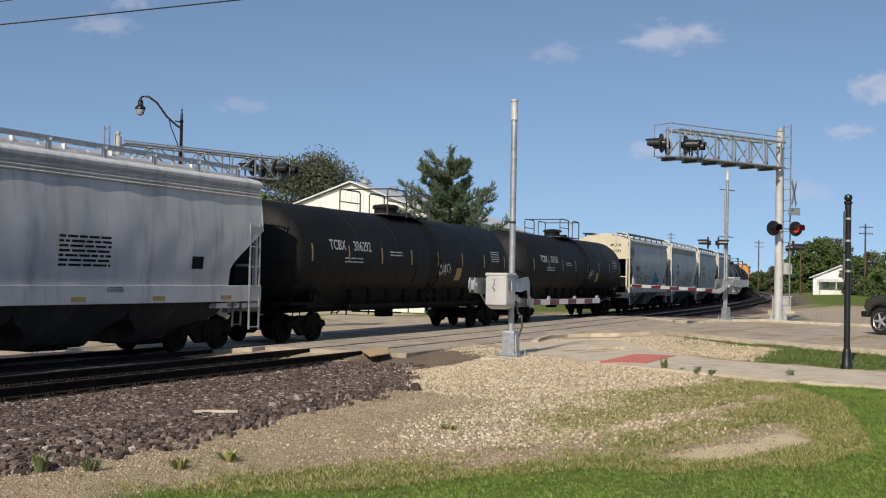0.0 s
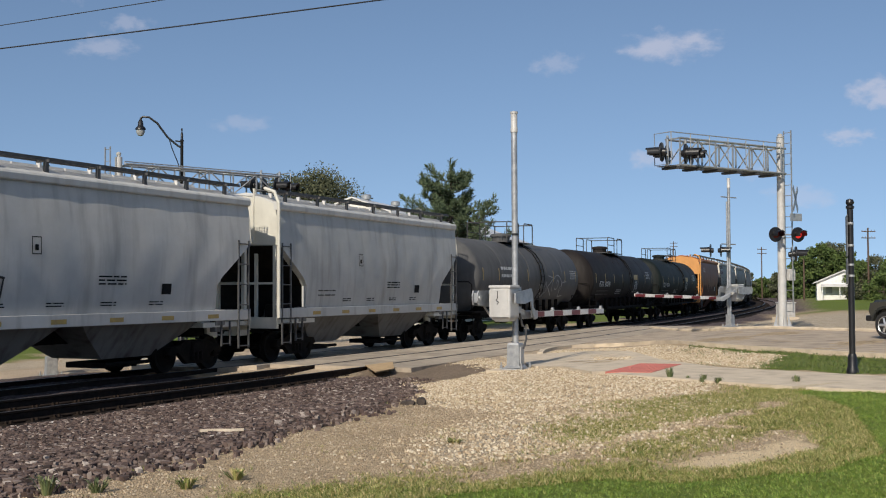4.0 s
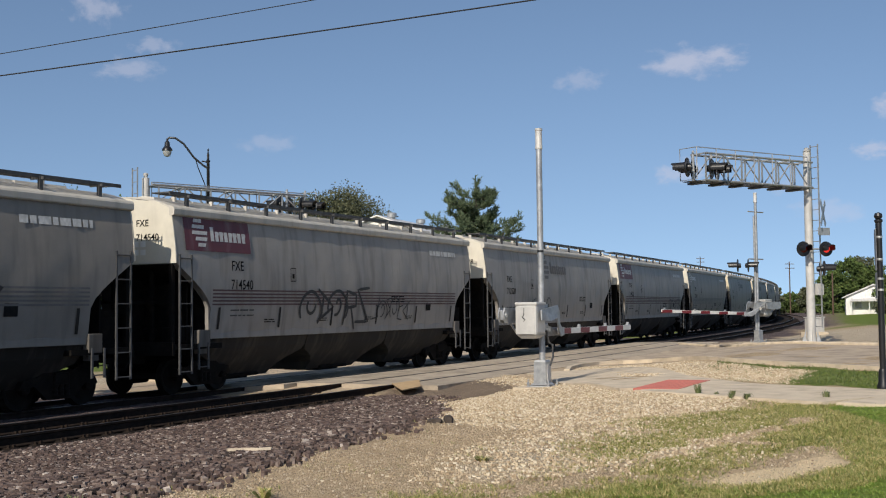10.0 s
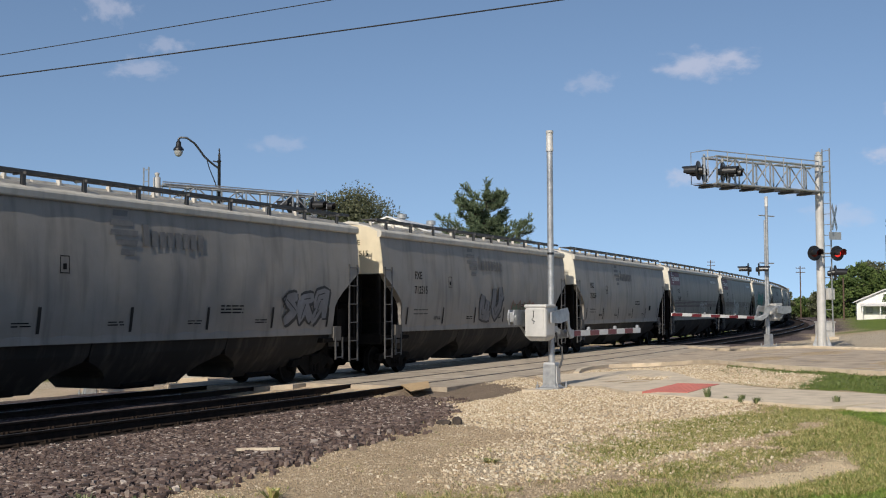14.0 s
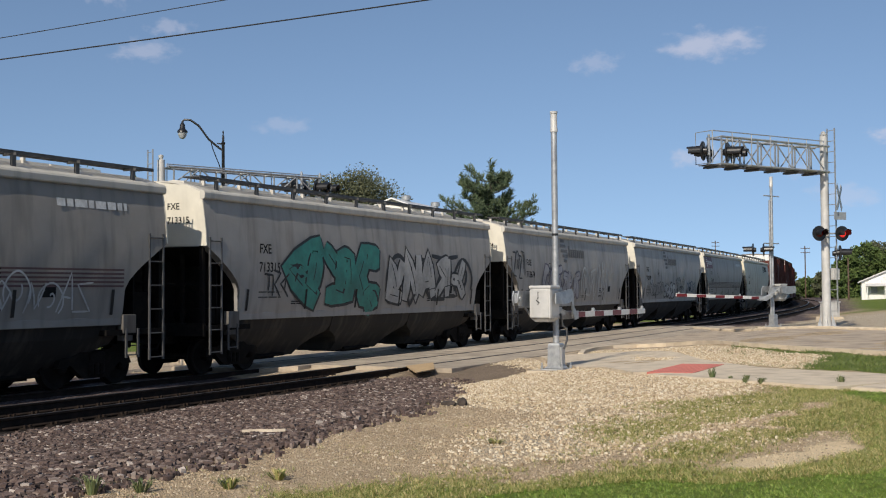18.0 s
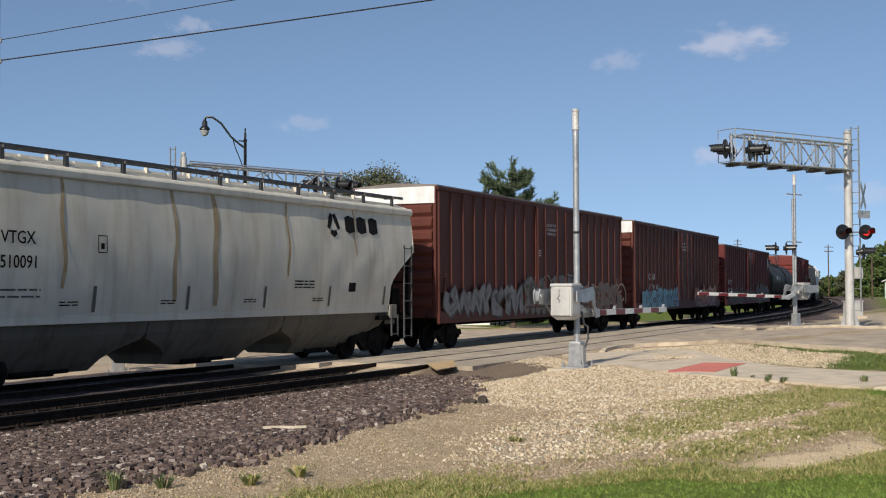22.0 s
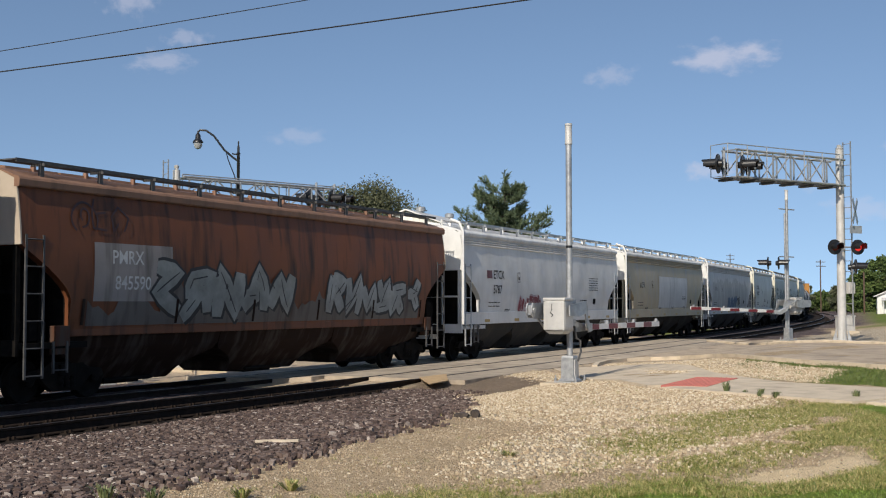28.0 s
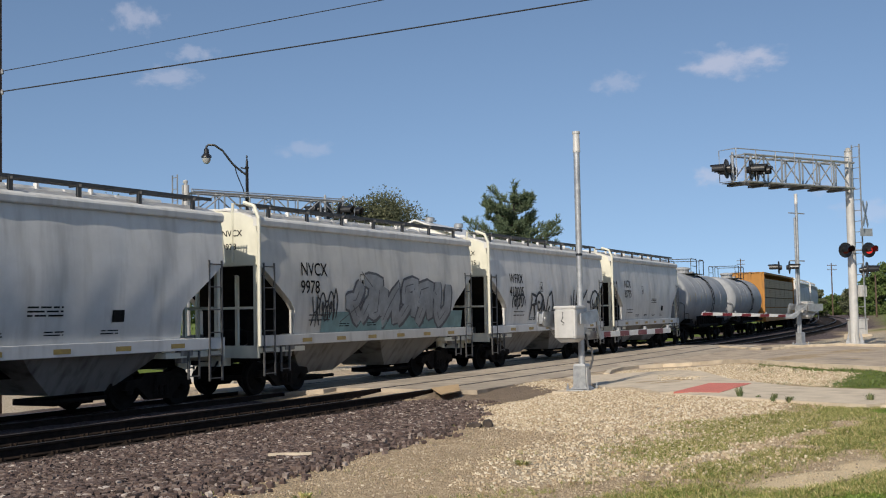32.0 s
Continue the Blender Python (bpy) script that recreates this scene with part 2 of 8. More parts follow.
def zones(x, y):
    """Weights of ballast, grass, pale gravel, paving dirt, dark earth, sand at ground points."""
    s, l = slat(x, y)
    w1, w2, w3 = wobble(x, y, 1.1), wobble(x, y, 3.1, 2.0), wobble(x, y, 0.35, 5.0)
    edge = np.interp(s, EDGE_S, EDGE_L) + 0.30 * w1 + 0.2 * w2
    south = 1 - sm(-10.2, -9.4, s + 0.3 * w2)
    north = sm(24, 26, s)
    shoulder = edge * south + (7.4 + 0.3 * w1) * (1 - south)
    ballast = sm(-0.65, 0.40, shoulder + 0.05 - l) * sm(-3.7, -3.1, l) * np.maximum(south, north)
    gravel = sm(-0.3, 0.25, poly_dist(x, y, MOUND) + 0.16 * w1 + 0.12 * w2) * (1 - ballast)
    apron = sm(-9.6, -8.6, s) * (1 - sm(24, 26, s)) * sm(-9, -7, l) * (1 - sm(9.0, 10.5, l + 0.4 * w1)) * (1 - gravel)
    far_gravel = sm(0, 1, (l < -3.4) & (l > -11)) * sm(-26, -18, s) * (1 - sm(20, 30, s)) * (1 - apron)
    right_gravel = sm(6.5, 8, l) * (1 - sm(15, 19, l + w1)) * sm(13, 16, s) * (1 - sm(30, 70, s))
    gravel = np.maximum(gravel, 0.9 * sm(-0.2, 0.3, poly_dist(x, y, ISLAND) + 0.2 * w2))
    gravel = np.maximum(gravel, np.maximum(far_gravel, right_gravel) * (0.75 + 0.25 * w1))
    lawn = sm(-0.7, 0.5, poly_dist(x, y, LAWN) + 0.5 * w1 + 0.3 * w2)
    patchy = sm(-0.6, 0.7, poly_dist(x, y, PATCHY) + 0.3 * w1) * sm(-0.35, 0.25, w1 + 0.8 * w2 + 0.25)
    strip = sm(-0.3, 0.4, poly_dist(x, y, STRIP) + 0.25 * w2) * sm(4.8, 7.2, x + 0.5 * w1)
    fields = np.maximum(sm(10.5, 15, -l + 2 * w3), sm(17, 20, l + w3) * sm(18, 24, y))
    fields = np.maximum(fields, sm(16, 20, l + 2 * w1) * sm(0, 10, s))
    fields = np.maximum(fields, sm(70, 110, np.hypot(x, y)) * (1 - ballast))
    grass = np.clip(np.maximum(np.maximum(lawn, 0.75 * patchy), np.maximum(0.9 * strip, fields)), 0, 1)
    sand = sm(-0.16, 0.10, poly_dist(x, y, SAND) + 0.10 * w2 + 0.08 * w1)
    grass = grass * (1 - sand) * (1 - np.where(fields > 0.3, 0, gravel))
    gravel = np.maximum(gravel, 0.6 * sm(-0.4, 0.6, poly_dist(x, y, PALE) + 0.5 * w1 + 0.25 * w2) * (1 - ballast) * (1 - sand))
    earth = sm(-0.5, 0.4, 1.5 - np.hypot(x - 0.1, (y - 28.3) * 0.6) + 0.3 * w2) * (1 - ballast)
    return ballast, grass, gravel * (1 - earth), apron * (1 - earth), earth, sand


def axis(lo, hi, step, far, grow=1.35):
    a = list(np.arange(lo, hi + step / 2, step))
    d, out = step, []
    v = hi
    while v < far[1]:
        d *= grow
        v += d
        out.append(v)
    d, pre, v = step, [], lo
    while v > far[0]:
        d *= grow
        v -= d
        pre.append(v)
    return np.array(pre[::-1] + a + out)


def ground_material():
    m = bpy.data.materials.new("ground_earth_gravel_grass")
    m.use_nodes = True
    nt = m.node_tree
    n, l = nt.nodes, nt.links
    b = n["Principled BSDF"]
    b.inputs["Roughness"].default_value = 0.95
    b.inputs["Specular IOR Level"].default_value = 0.2
    tc = n.new("ShaderNodeTexCoord")

    def noise_tex(scale, detail=6, rough=0.6):
        t = n.new("ShaderNodeTexNoise")
        t.inputs["Scale"].default_value, t.inputs["Detail"].default_value, t.inputs["Roughness"].default_value = scale, detail, rough
        l.new(tc.outputs["Object"], t.inputs["Vector"])
        return t

    def ramp(src, stops):
        r = n.new("ShaderNodeValToRGB")
        while len(r.color_ramp.elements) < len(stops):
            r.color_ramp.elements.new(0.5)
        for e, (p, c) in zip(r.color_ramp.elements, stops):
            e.position, e.color = p, (*c, 1)
        l.new(src, r.inputs[0])
        return r.outputs[0]

    def mix(f, a, c):
        x = n.new("ShaderNodeMix")
        x.data_type = "RGBA"
        l.new(f, x.inputs["Factor"])
        l.new(a, x.inputs["A"])
        l.new(c, x.inputs["B"])
        return x.outputs["Result"]

    coarse, fine, grain = noise_tex(0.9), noise_tex(9, 8, 0.7), noise_tex(48, 4, 0.7)
    vor = n.new("ShaderNodeTexVoronoi")
    vor.inputs["Scale"].default_value = 26
    l.new(tc.outputs["Object"], vor.inputs["Vector"])
    vs = n.new("ShaderNodeTexVoronoi")
    vs.inputs["Scale"].default_value = 55
    l.new(tc.outputs["Object"], vs.inputs["Vector"])
    dirt = ramp(fine.outputs[0], [(0.25, (0.30, 0.22, 0.132)), (0.5, (0.46, 0.35, 0.222)), (0.75, (0.57, 0.455, 0.31))])
    ballast = ramp(vor.outputs["Color"], [(0.1, (0.045, 0.034, 0.033)), (0.5, (0.10, 0.074, 0.070)), (0.9, (0.19, 0.155, 0.145))])
    gravel = ramp(vs.outputs["Color"], [(0.1, (0.30, 0.23, 0.15)), (0.5, (0.50, 0.41, 0.29)), (0.9, (0.68, 0.60, 0.47))])
    grass = ramp(fine.outputs[0], [(0.25, (0.080, 0.115, 0.018)), (0.5, (0.135, 0.185, 0.030)), (0.8, (0.21, 0.22, 0.055))])
    apron = ramp(fine.outputs[0], [(0.2, (0.38, 0.29, 0.20)), (0.5, (0.52, 0.41, 0.29)), (0.85, (0.60, 0.50, 0.37))])
    earth = ramp(fine.outputs[0], [(0.2, (0.15, 0.112, 0.08)), (0.8, (0.32, 0.245, 0.175))])
    sand = ramp(grain.outputs[0], [(0.2, (0.68, 0.52, 0.31)), (0.8, (0.79, 0.64, 0.42))])
    za, zb = n.new("ShaderNodeVertexColor"), n.new("ShaderNodeVertexColor")
    za.layer_name, zb.layer_name = "zone_a", "zone_b"
    sa, sb = n.new("ShaderNodeSeparateColor"), n.new("ShaderNodeSeparateColor")
    l.new(za.outputs[0], sa.inputs[0])
    l.new(zb.outputs[0], sb.inputs[0])

    def frayed(src):
        a = n.new("ShaderNodeMath")
        a.operation = "MULTIPLY_ADD"
        l.new(grain.outputs[0], a.inputs[0])
        a.inputs[1].default_value = 0.9
        l.new(src, a.inputs[2])
        r = n.new("ShaderNodeMapRange")
        r.interpolation_type = "SMOOTHSTEP"
        r.inputs["From Min"].default_value, r.inputs["From Max"].default_value = 0.72, 1.12
        l.new(a.outputs[0], r.inputs["Value"])
        return r.outputs[0]

    col = mix(frayed(sb.outputs[0]), dirt, apron)
    col = mix(frayed(sa.outputs[2]), col, gravel)
    col = mix(frayed(sb.outputs[2]), col, sand)
    col = mix(frayed(sb.outputs[1]), col, earth)
    col = mix(frayed(sa.outputs[1]), col, grass)
    col = mix(frayed(sa.outputs[0]), col, ballast)
    big = n.new("ShaderNodeMapRange")
    big.inputs["To Min"].default_value, big.inputs["To Max"].default_value = 0.78, 1.22
    l.new(coarse.outputs[0], big.inputs["Value"])
    hs = n.new("ShaderNodeHueSaturation")
    l.new(big.outputs[0], hs.inputs["Value"])
    l.new(col, hs.inputs["Color"])
    l.new(hs.outputs[0], b.inputs["Base Color"])
    bp = n.new("ShaderNodeBump")
    bp.inputs["Strength"].default_value, bp.inputs["Distance"].default_value = 0.8, 0.03
    l.new(vs.outputs["Distance"], bp.inputs["Height"])
    bp2 = n.new("ShaderNodeBump")
    bp2.inputs["Strength"].default_value, bp2.inputs["Distance"].default_value = 0.6, 0.05
    l.new(fine.outputs[0], bp2.inputs["Height"])
    l.new(bp.outputs[0], bp2.inputs["Normal"])
    l.new(bp2.outputs[0], b.inputs["Normal"])
    return m


def relief(x, y):
    """Ground height with its small humps."""
    b, g, gr, ap, ea, sa = zones(x, y)
    z = ground_z(x, y)
    near = 1 - sm(45, 70, np.hypot(x, y - 15))
    z = z + near * (0.035 * wobble(x, y, 0.8, 1.0) + 0.012 * wobble(x, y, 4.0, 3.0)) * (1 - ap)
    z = z + 0.03 * gr * sm(0, 1.6, poly_dist(x, y, MOUND)) - 0.012 * sa + 0.05 * b * (l_pos(x, y))
    return z


def l_pos(x, y):
    s, l = slat(x, y)
    return sm(5.2, 5.8, l) * (1 - sm(7, 9, l))


def make_ground():
    xs, ys = axis(-12, 16, 0.22, (-1500, 1500)), axis(5, 44, 0.24, (-400, 2600))
    X, Y = np.meshgrid(xs, ys)
    Z = relief(X, Y)
    s, l = slat(X, Y)
    me = bpy.data.meshes.new("ground")
    ny, nx = X.shape
    i = np.arange(ny * nx).reshape(ny, nx)
    quads = np.stack([i[:-1, :-1], i[:-1, 1:], i[1:, 1:], i[1:, :-1]], -1).reshape(-1, 4)
    me.from_pydata(np.stack([X, Y, Z], -1).reshape(-1, 3).tolist(), [], quads.tolist())
    za, zb = me.color_attributes.new("zone_a", "FLOAT_COLOR", "POINT"), me.color_attributes.new("zone_b", "FLOAT_COLOR", "POINT")
    b, g, gr, ap, ea, sa = (a.reshape(-1) for a in zones(X, Y))
    one = np.ones_like(b)
    za.data.foreach_set("color", np.stack([b, g, gr, one], -1).reshape(-1))
    zb.data.foreach_set("color", np.stack([ap, ea, sa, one], -1).reshape(-1))
    me.polygons.foreach_set("use_smooth", [True] * len(me.polygons))
    me.materials.append(ground_material())
    tagged(new("ground", me), "dry earth, gravel and patchy grass beside the tracks", "ground", kind="structure")


make_ground()


def scatter(name, label, n, area, weight, shape, size, material, seed, sink=0.3, category="stones"):
    """Many small pieces on the ground as one object of loose stuff. shape: unit verts and faces variants."""
    rng = np.random.default_rng(seed)
    x0, x1, y0, y1 = area
    x, y = rng.uniform(x0, x1, n), rng.uniform(y0, y1, n)
    keep = rng.random(n) < weight(x, y)
    x, y = x[keep], y[keep]
    z = relief(x, y)
    V, F, k = [], [], 0
    rot, sc = rng.uniform(0, math.tau, len(x)), rng.uniform(size[0], size[1], (len(x), 1)) * rng.uniform(0.7, 1.3, (len(x), 3))
    pick = rng.integers(0, len(shape), len(x))
    for i in range(len(x)):
        v, f = shape[pick[i]]
        c, s = math.cos(rot[i]), math.sin(rot[i])
        q = v * sc[i]
        V.append(np.stack([q[:, 0] * c - q[:, 1] * s + x[i], q[:, 0] * s + q[:, 1] * c + y[i], q[:, 2] + z[i] + sc[i, 2] * (0.5 - sink)], -1))
        F.append(f + k)
        k += len(v)
    if not V:
        return
    me = bpy.data.meshes.new(name)
    V, F = np.concatenate(V), np.concatenate(F)
    me.from_pydata(V.tolist(), [], F.tolist())
    me.materials.append(material)
    tagged(new(name, me), label, category, kind="stuff")


def stone_shapes(k, seed):
    """Broken stones: distorted boxes with chipped corners."""
    rng = np.random.default_rng(seed)
    out = []
    for _ in range(k):
        bm = bmesh.new()
        bmesh.ops.create_cube(bm, size=0.86)
        for v in bm.verts:
            v.co = Vector(np.array(v.co) * rng.uniform(0.55, 1.25, 3) + rng.uniform(-0.1, 0.1, 3))
        bmesh.ops.triangulate(bm, faces=bm.faces)
        bm.verts.index_update()
        out.append((np.array([v.co[:] for v in bm.verts]), np.array([[v.index for v in f.verts] for f in bm.faces])))
        bm.free()
    return out


def stone_material(name, stops):
    m = bpy.data.materials.new(name)
    m.use_nodes = True
    nt = m.node_tree
    b = nt.nodes["Principled BSDF"]
    b.inputs["Roughness"].default_value = 0.9
    g = nt.nodes.new("ShaderNodeNewGeometry")
    r = nt.nodes.new("ShaderNodeValToRGB")
    while len(r.color_ramp.elements) < len(stops):
        r.color_ramp.elements.new(0.5)
    for e, (p, c) in zip(r.color_ramp.elements, stops):
        e.position, e.color = p, (*c, 1)
    nt.links.new(g.outputs["Random Per Island"], r.inputs[0])
    nt.links.new(r.outputs[0], b.inputs["Base Color"])
    return m


SHAPES = stone_shapes(10, 5)
BALLAST_M = stone_material("purple_brown_ballast", [(0.0, (0.030, 0.021, 0.018)), (0.35, (0.082, 0.054, 0.046)), (0.72, (0.135, 0.095, 0.080)), (0.93, (0.21, 0.165, 0.14)), (1.0, (0.46, 0.40, 0.35))])
GRAVEL_M = stone_material("pale_gravel", [(0.0, (0.27, 0.195, 0.12)), (0.3, (0.43, 0.34, 0.225)), (0.7, (0.55, 0.455, 0.32)), (1.0, (0.68, 0.61, 0.48))])
EARTH_STONE_M = stone_material("mixed_earth_stones", [(0.0, (0.19, 0.145, 0.10)), (0.4, (0.34, 0.265, 0.18)), (0.75, (0.45, 0.36, 0.245)), (1.0, (0.56, 0.48, 0.36))])
scatter("ballast_stones", "loose purple-brown crushed ballast beside the rails", 230000, (-9, 0.5, 8.5, 31), lambda x, y: zones(x, y)[0] * (slat(x, y)[1] > 5.35) * (slat(x, y)[0] > -34), SHAPES, (0.032, 0.066), BALLAST_M, 11, 0.18)
scatter("pale_gravel_stones", "pale tan gravel heaped round the gate mast", 170000, (-1.5, 8.5, 10, 37), lambda x, y: zones(x, y)[2] * np.where(y > 28, 0.5, 1.0), SHAPES, (0.013, 0.034), GRAVEL_M, 12)
scatter("scattered_stones", "small stones scattered on dry earth", 210000, (-4, 6, 8, 20), lambda x, y: 0.40 * (1 - 0.75 * zones(x, y)[5]) * (1 - zones(x, y)[0]) * (1 - zones(x, y)[1]) * (1 - zones(x, y)[2]) * (1 - zones(x, y)[3]) * (0.35 + 0.65 * sm(-0.4, 0.4, wobble(x, y, 1.6, 4.0))), SHAPES, (0.007, 0.018), EARTH_STONE_M, 13)


def blade_shapes(k, seed, lean=0.4, blades=5):
    rng = np.random.default_rng(seed)
    out = []
    for _ in range(k):
        V, F = [], []
        for j in range(blades):
            a, r, h = rng.uniform(0, math.tau), rng.uniform(0, 0.5), rng.uniform(0.5, 1.0)
            d = np.array([math.cos(a), math.sin(a), 0])
            p = d * r
            side = np.array([-d[1], d[0], 0]) * 0.07
            tip = p + d * lean * rng.uniform(0.2, 1.2) + np.array([0, 0, h])
            midp = p + (tip - p) * 0.55 + np.array([0, 0, 0.08])
            i = len(V)
            V += [p - side, p + side, midp - side * 0.5, tip]
            F += [[i, i + 1, i + 2], [i + 1, i + 3, i + 2]]
        out.append((np.array(V), np.array(F)))
    return out


def blade_material(name, stops):
    m = stone_material(name, stops)
    b = m.node_tree.nodes["Principled BSDF"]
    b.inputs["Roughness"].default_value = 0.6
    b.inputs["Subsurface Weight"].default_value = 0.0
    return m


TUFT = blade_shapes(12, 3, 0.8)
LUSH = blade_material("green_grass_blades", [(0.0, (0.065, 0.115, 0.014)), (0.4, (0.13, 0.215, 0.024)), (0.8, (0.20, 0.285, 0.040)), (1.0, (0.33, 0.33, 0.10))])
DRY = blade_material("half_dry_grass_blades", [(0.0, (0.09, 0.12, 0.025)), (0.45, (0.20, 0.21, 0.05)), (0.75, (0.34, 0.29, 0.11)), (1.0, (0.50, 0.40, 0.20))])
VERGE = blade_material("dull_verge_blades", [(0.0, (0.045, 0.070, 0.014)), (0.5, (0.085, 0.125, 0.024)), (1.0, (0.18, 0.19, 0.06))])
CHIP_M = stone_material("white_stone_chips", [(0.0, (0.42, 0.40, 0.37)), (1.0, (0.74, 0.73, 0.71))])
scatter("white_chips", "white stone chips along the tie ends", 60000, (-9, 0.5, 8.5, 31), lambda x, y: 0.8 * (slat(x, y)[1] > 5.42) * (slat(x, y)[1] < 5.72) * (slat(x, y)[0] < -10) * sm(0.15, 0.5, wobble(x, y, 1.9, 12.0)), SHAPES, (0.02, 0.05), CHIP_M, 14, 0.1)
scatter("lawn_grass", "green mown lawn grass", 165000, (-3, 9.5, 7.4, 18.5), lambda x, y: sm(-0.5, 1.2, poly_dist(x, y, LAWN) + 0.5 * wobble(x, y, 1.1)) * (0.45 + 0.55 * sm(-0.5, 0.3, wobble(x, y, 2.3, 9.0))) * (1 - zones(x, y)[5]) * (x < 0.62 * y), TUFT, (0.016, 0.036), LUSH, 21, 0.5, "grass")
scatter("patchy_grass", "sparse half-dry grass tufts on gravel", 170000, (-3, 7, 8.3, 20), lambda x, y: 0.95 * np.clip(zones(x, y)[1] + 0.02 * (wobble(x, y, 2.0, 7.0) > 0.35), 0, 1) * (1 - zones(x, y)[0]) * (zones(x, y)[3] < 0.5) * (poly_dist(x, y, LAWN) < 0.6) * (1 - zones(x, y)[5]), TUFT, (0.022, 0.055), DRY, 22, 0.5, "grass")
scatter("verge_grass", "rough green verge grass beside the kerb", 16000, (4.5, 14, 15, 33), lambda x, y: sm(-0.2, 0.3, poly_dist(x, y, STRIP)) * zones(x, y)[1], TUFT, (0.04, 0.085), VERGE, 23, 0.5, "grass")


WEED_M = blade_material("dull_green_weed_leaves", [(0.0, (0.06, 0.085, 0.03)), (0.5, (0.11, 0.14, 0.05)), (1.0, (0.22, 0.22, 0.10))])


def weed(x, y, r, h, seed, mat):
    """One leafy weed: many narrow leaves from one crown."""
    rng = np.random.default_rng(seed)
    bm = bmesh.new()
    for _ in range(46):
        a, k = rng.uniform(0, math.tau), rng.uniform(0.2, 1)
        d = Vector((math.cos(a), math.sin(a), 0))
        s = Vector((-d.y, d.x, 0)) * 0.005
        p0, p1, p2 = d * 0.03, d * r * k * 0.6 + Vector((0, 0, h * rng.uniform(0.4, 0.9))), d * r * k + Vector((0, 0, h * rng.uniform(0.5, 1.1)))
        v = [bm.verts.new(q) for q in (p0 - s, p0 + s, p1 + s * 1.5, p1 - s * 1.5, p2)]
        bm.faces.new(v[:4])
        bm.faces.new((v[3], v[2], v[4]))
    o = part("weed", bm, mat)
    o.location = (x, y, float(relief(np.array(x), np.array(y))) - 0.01)
    tagged(o, "leafy green weed growing in gravel", "weed", "weeds by the track", kind="stuff")


for i, (x, y, r, h) in enumerate(((4.28, 20.0, 0.13, 0.24), (-1.51, 9.7, 0.19, 0.10), (-2.47, 9.05, 0.16, 0.12), (-2.82, 8.95, 0.18, 0.16), (4.52, 19.7, 0.07, 0.10), (4.72, 19.4, 0.10, 0.13), (-1.82, 9.2, 0.17, 0.11), (4.82, 18.85, 0.14, 0.12), (0.35, 11.9, 0.16, 0.07), (5.97, 18.5, 0.13, 0.2), (4.62, 19.1, 0.09, 0.10))):
    weed(x, y, r, h, 40 + i, DRY if i in (1, 6, 8) else WEED_M)


# ---- road, kerbs, footway ----
def drape(name, left, right, material, label, lift, thick=0.12, steps=24, category="road"):
    """A paved strip between two lines of points, laid on the ground, with a rim."""
    def along(pts, t):
        seg = [math.dist(a, b) for a, b in zip(pts, pts[1:])]
        d = t * sum(seg)
        for (a, b), sgm in zip(zip(pts, pts[1:]), seg):
            if d <= sgm:
                return a[0] + (b[0] - a[0]) * d / sgm, a[1] + (b[1] - a[1]) * d / sgm
            d -= sgm
        return pts[-1]
    bm = bmesh.new()
    rows = []
    for i in range(steps + 1):
        a, b = along(left, i / steps), along(right, i / steps)
        row = []
        for k in range(9):
            x, y = a[0] + (b[0] - a[0]) * k / 8, a[1] + (b[1] - a[1]) * k / 8
            row.append(Vector((x, y, gz(x, y) + lift)))
        row = [row[0] - Vector((0, 0, thick))] + row + [row[-1] - Vector((0, 0, thick))]
        rows.append([bm.verts.new(p) for p in row])
    for p, q in zip(rows, rows[1:]):
        for k in range(len(p) - 1):
            bm.faces.new((p[k], p[k + 1], q[k + 1], q[k]))
    o = part(name, bm, material, smooth=True)
    return tagged(o, label, category, kind="structure")


ASPHALT = surf("worn_pale_asphalt", (0.50, 0.405, 0.295), (0.37, 0.295, 0.215), 1.5, 0.9, 0, 0.5, 70, (0.10, 0.085, 0.07), 0.6, (0.5, 0.5, 1))
CONCRETE = surf("weathered_concrete", (0.63, 0.53, 0.395), (0.51, 0.425, 0.31), 2.5, 0.9, 0, 0.3, 60, (0.25, 0.20, 0.15), 0.5, (1, 1, 1))
BRICKRED = surf("red_tactile_paving", (0.52, 0.17, 0.13), (0.42, 0.13, 0.10), 4, 0.85, 0, 0.3, 50)
drape("road", [(14.6, 13.0), (9.95, 26.0), (7.9, 32.4), (7.35, 37.5), (4.5, 46), (-4.0, 62), (-12, 77)], [(26, 17.5), (21.0, 29.0), (15.8, 42.0), (13.0, 47.6), (11.2, 56.5), (3.5, 72), (-4.0, 86)], ASPHALT, "worn pale two-lane road over the level crossing", 0.012, 0.05, 60)


def kerb(name, pts, h=0.11, w=0.17):
    """A kerb of concrete lengths."""
    k = tagged(new(name), "weathered concrete kerb along the road", "kerb", kind="structure")
    for a, b in zip(pts, pts[1:]):
        n = max(int(math.dist(a, b) / 1.5), 1)
        for i in range(n):
            p = Vector((a[0] + (b[0] - a[0]) * i / n, a[1] + (b[1] - a[1]) * i / n, 0))
            q = Vector((a[0] + (b[0] - a[0]) * (i + 1) / n, a[1] + (b[1] - a[1]) * (i + 1) / n, 0))
            d = (q - p).normalized()
            s = Vector((d.y, -d.x, 0)) * w / 2
            bm = bmesh.new()
            rings = []
            for e in (p + d * 0.006, q - d * 0.006):
                g = gz(e.x, e.y)
                rings.append([e - s + Vector((0, 0, g - 0.1)), e - s + Vector((0, 0, g + h)), e + s * 0.7 + Vector((0, 0, g + h)), e + s + Vector((0, 0, g + h - 0.03)), e + s + Vector((0, 0, g - 0.1))])
            loft(bm, rings)
            part("kerb_stone", bm, CONCRETE, k)


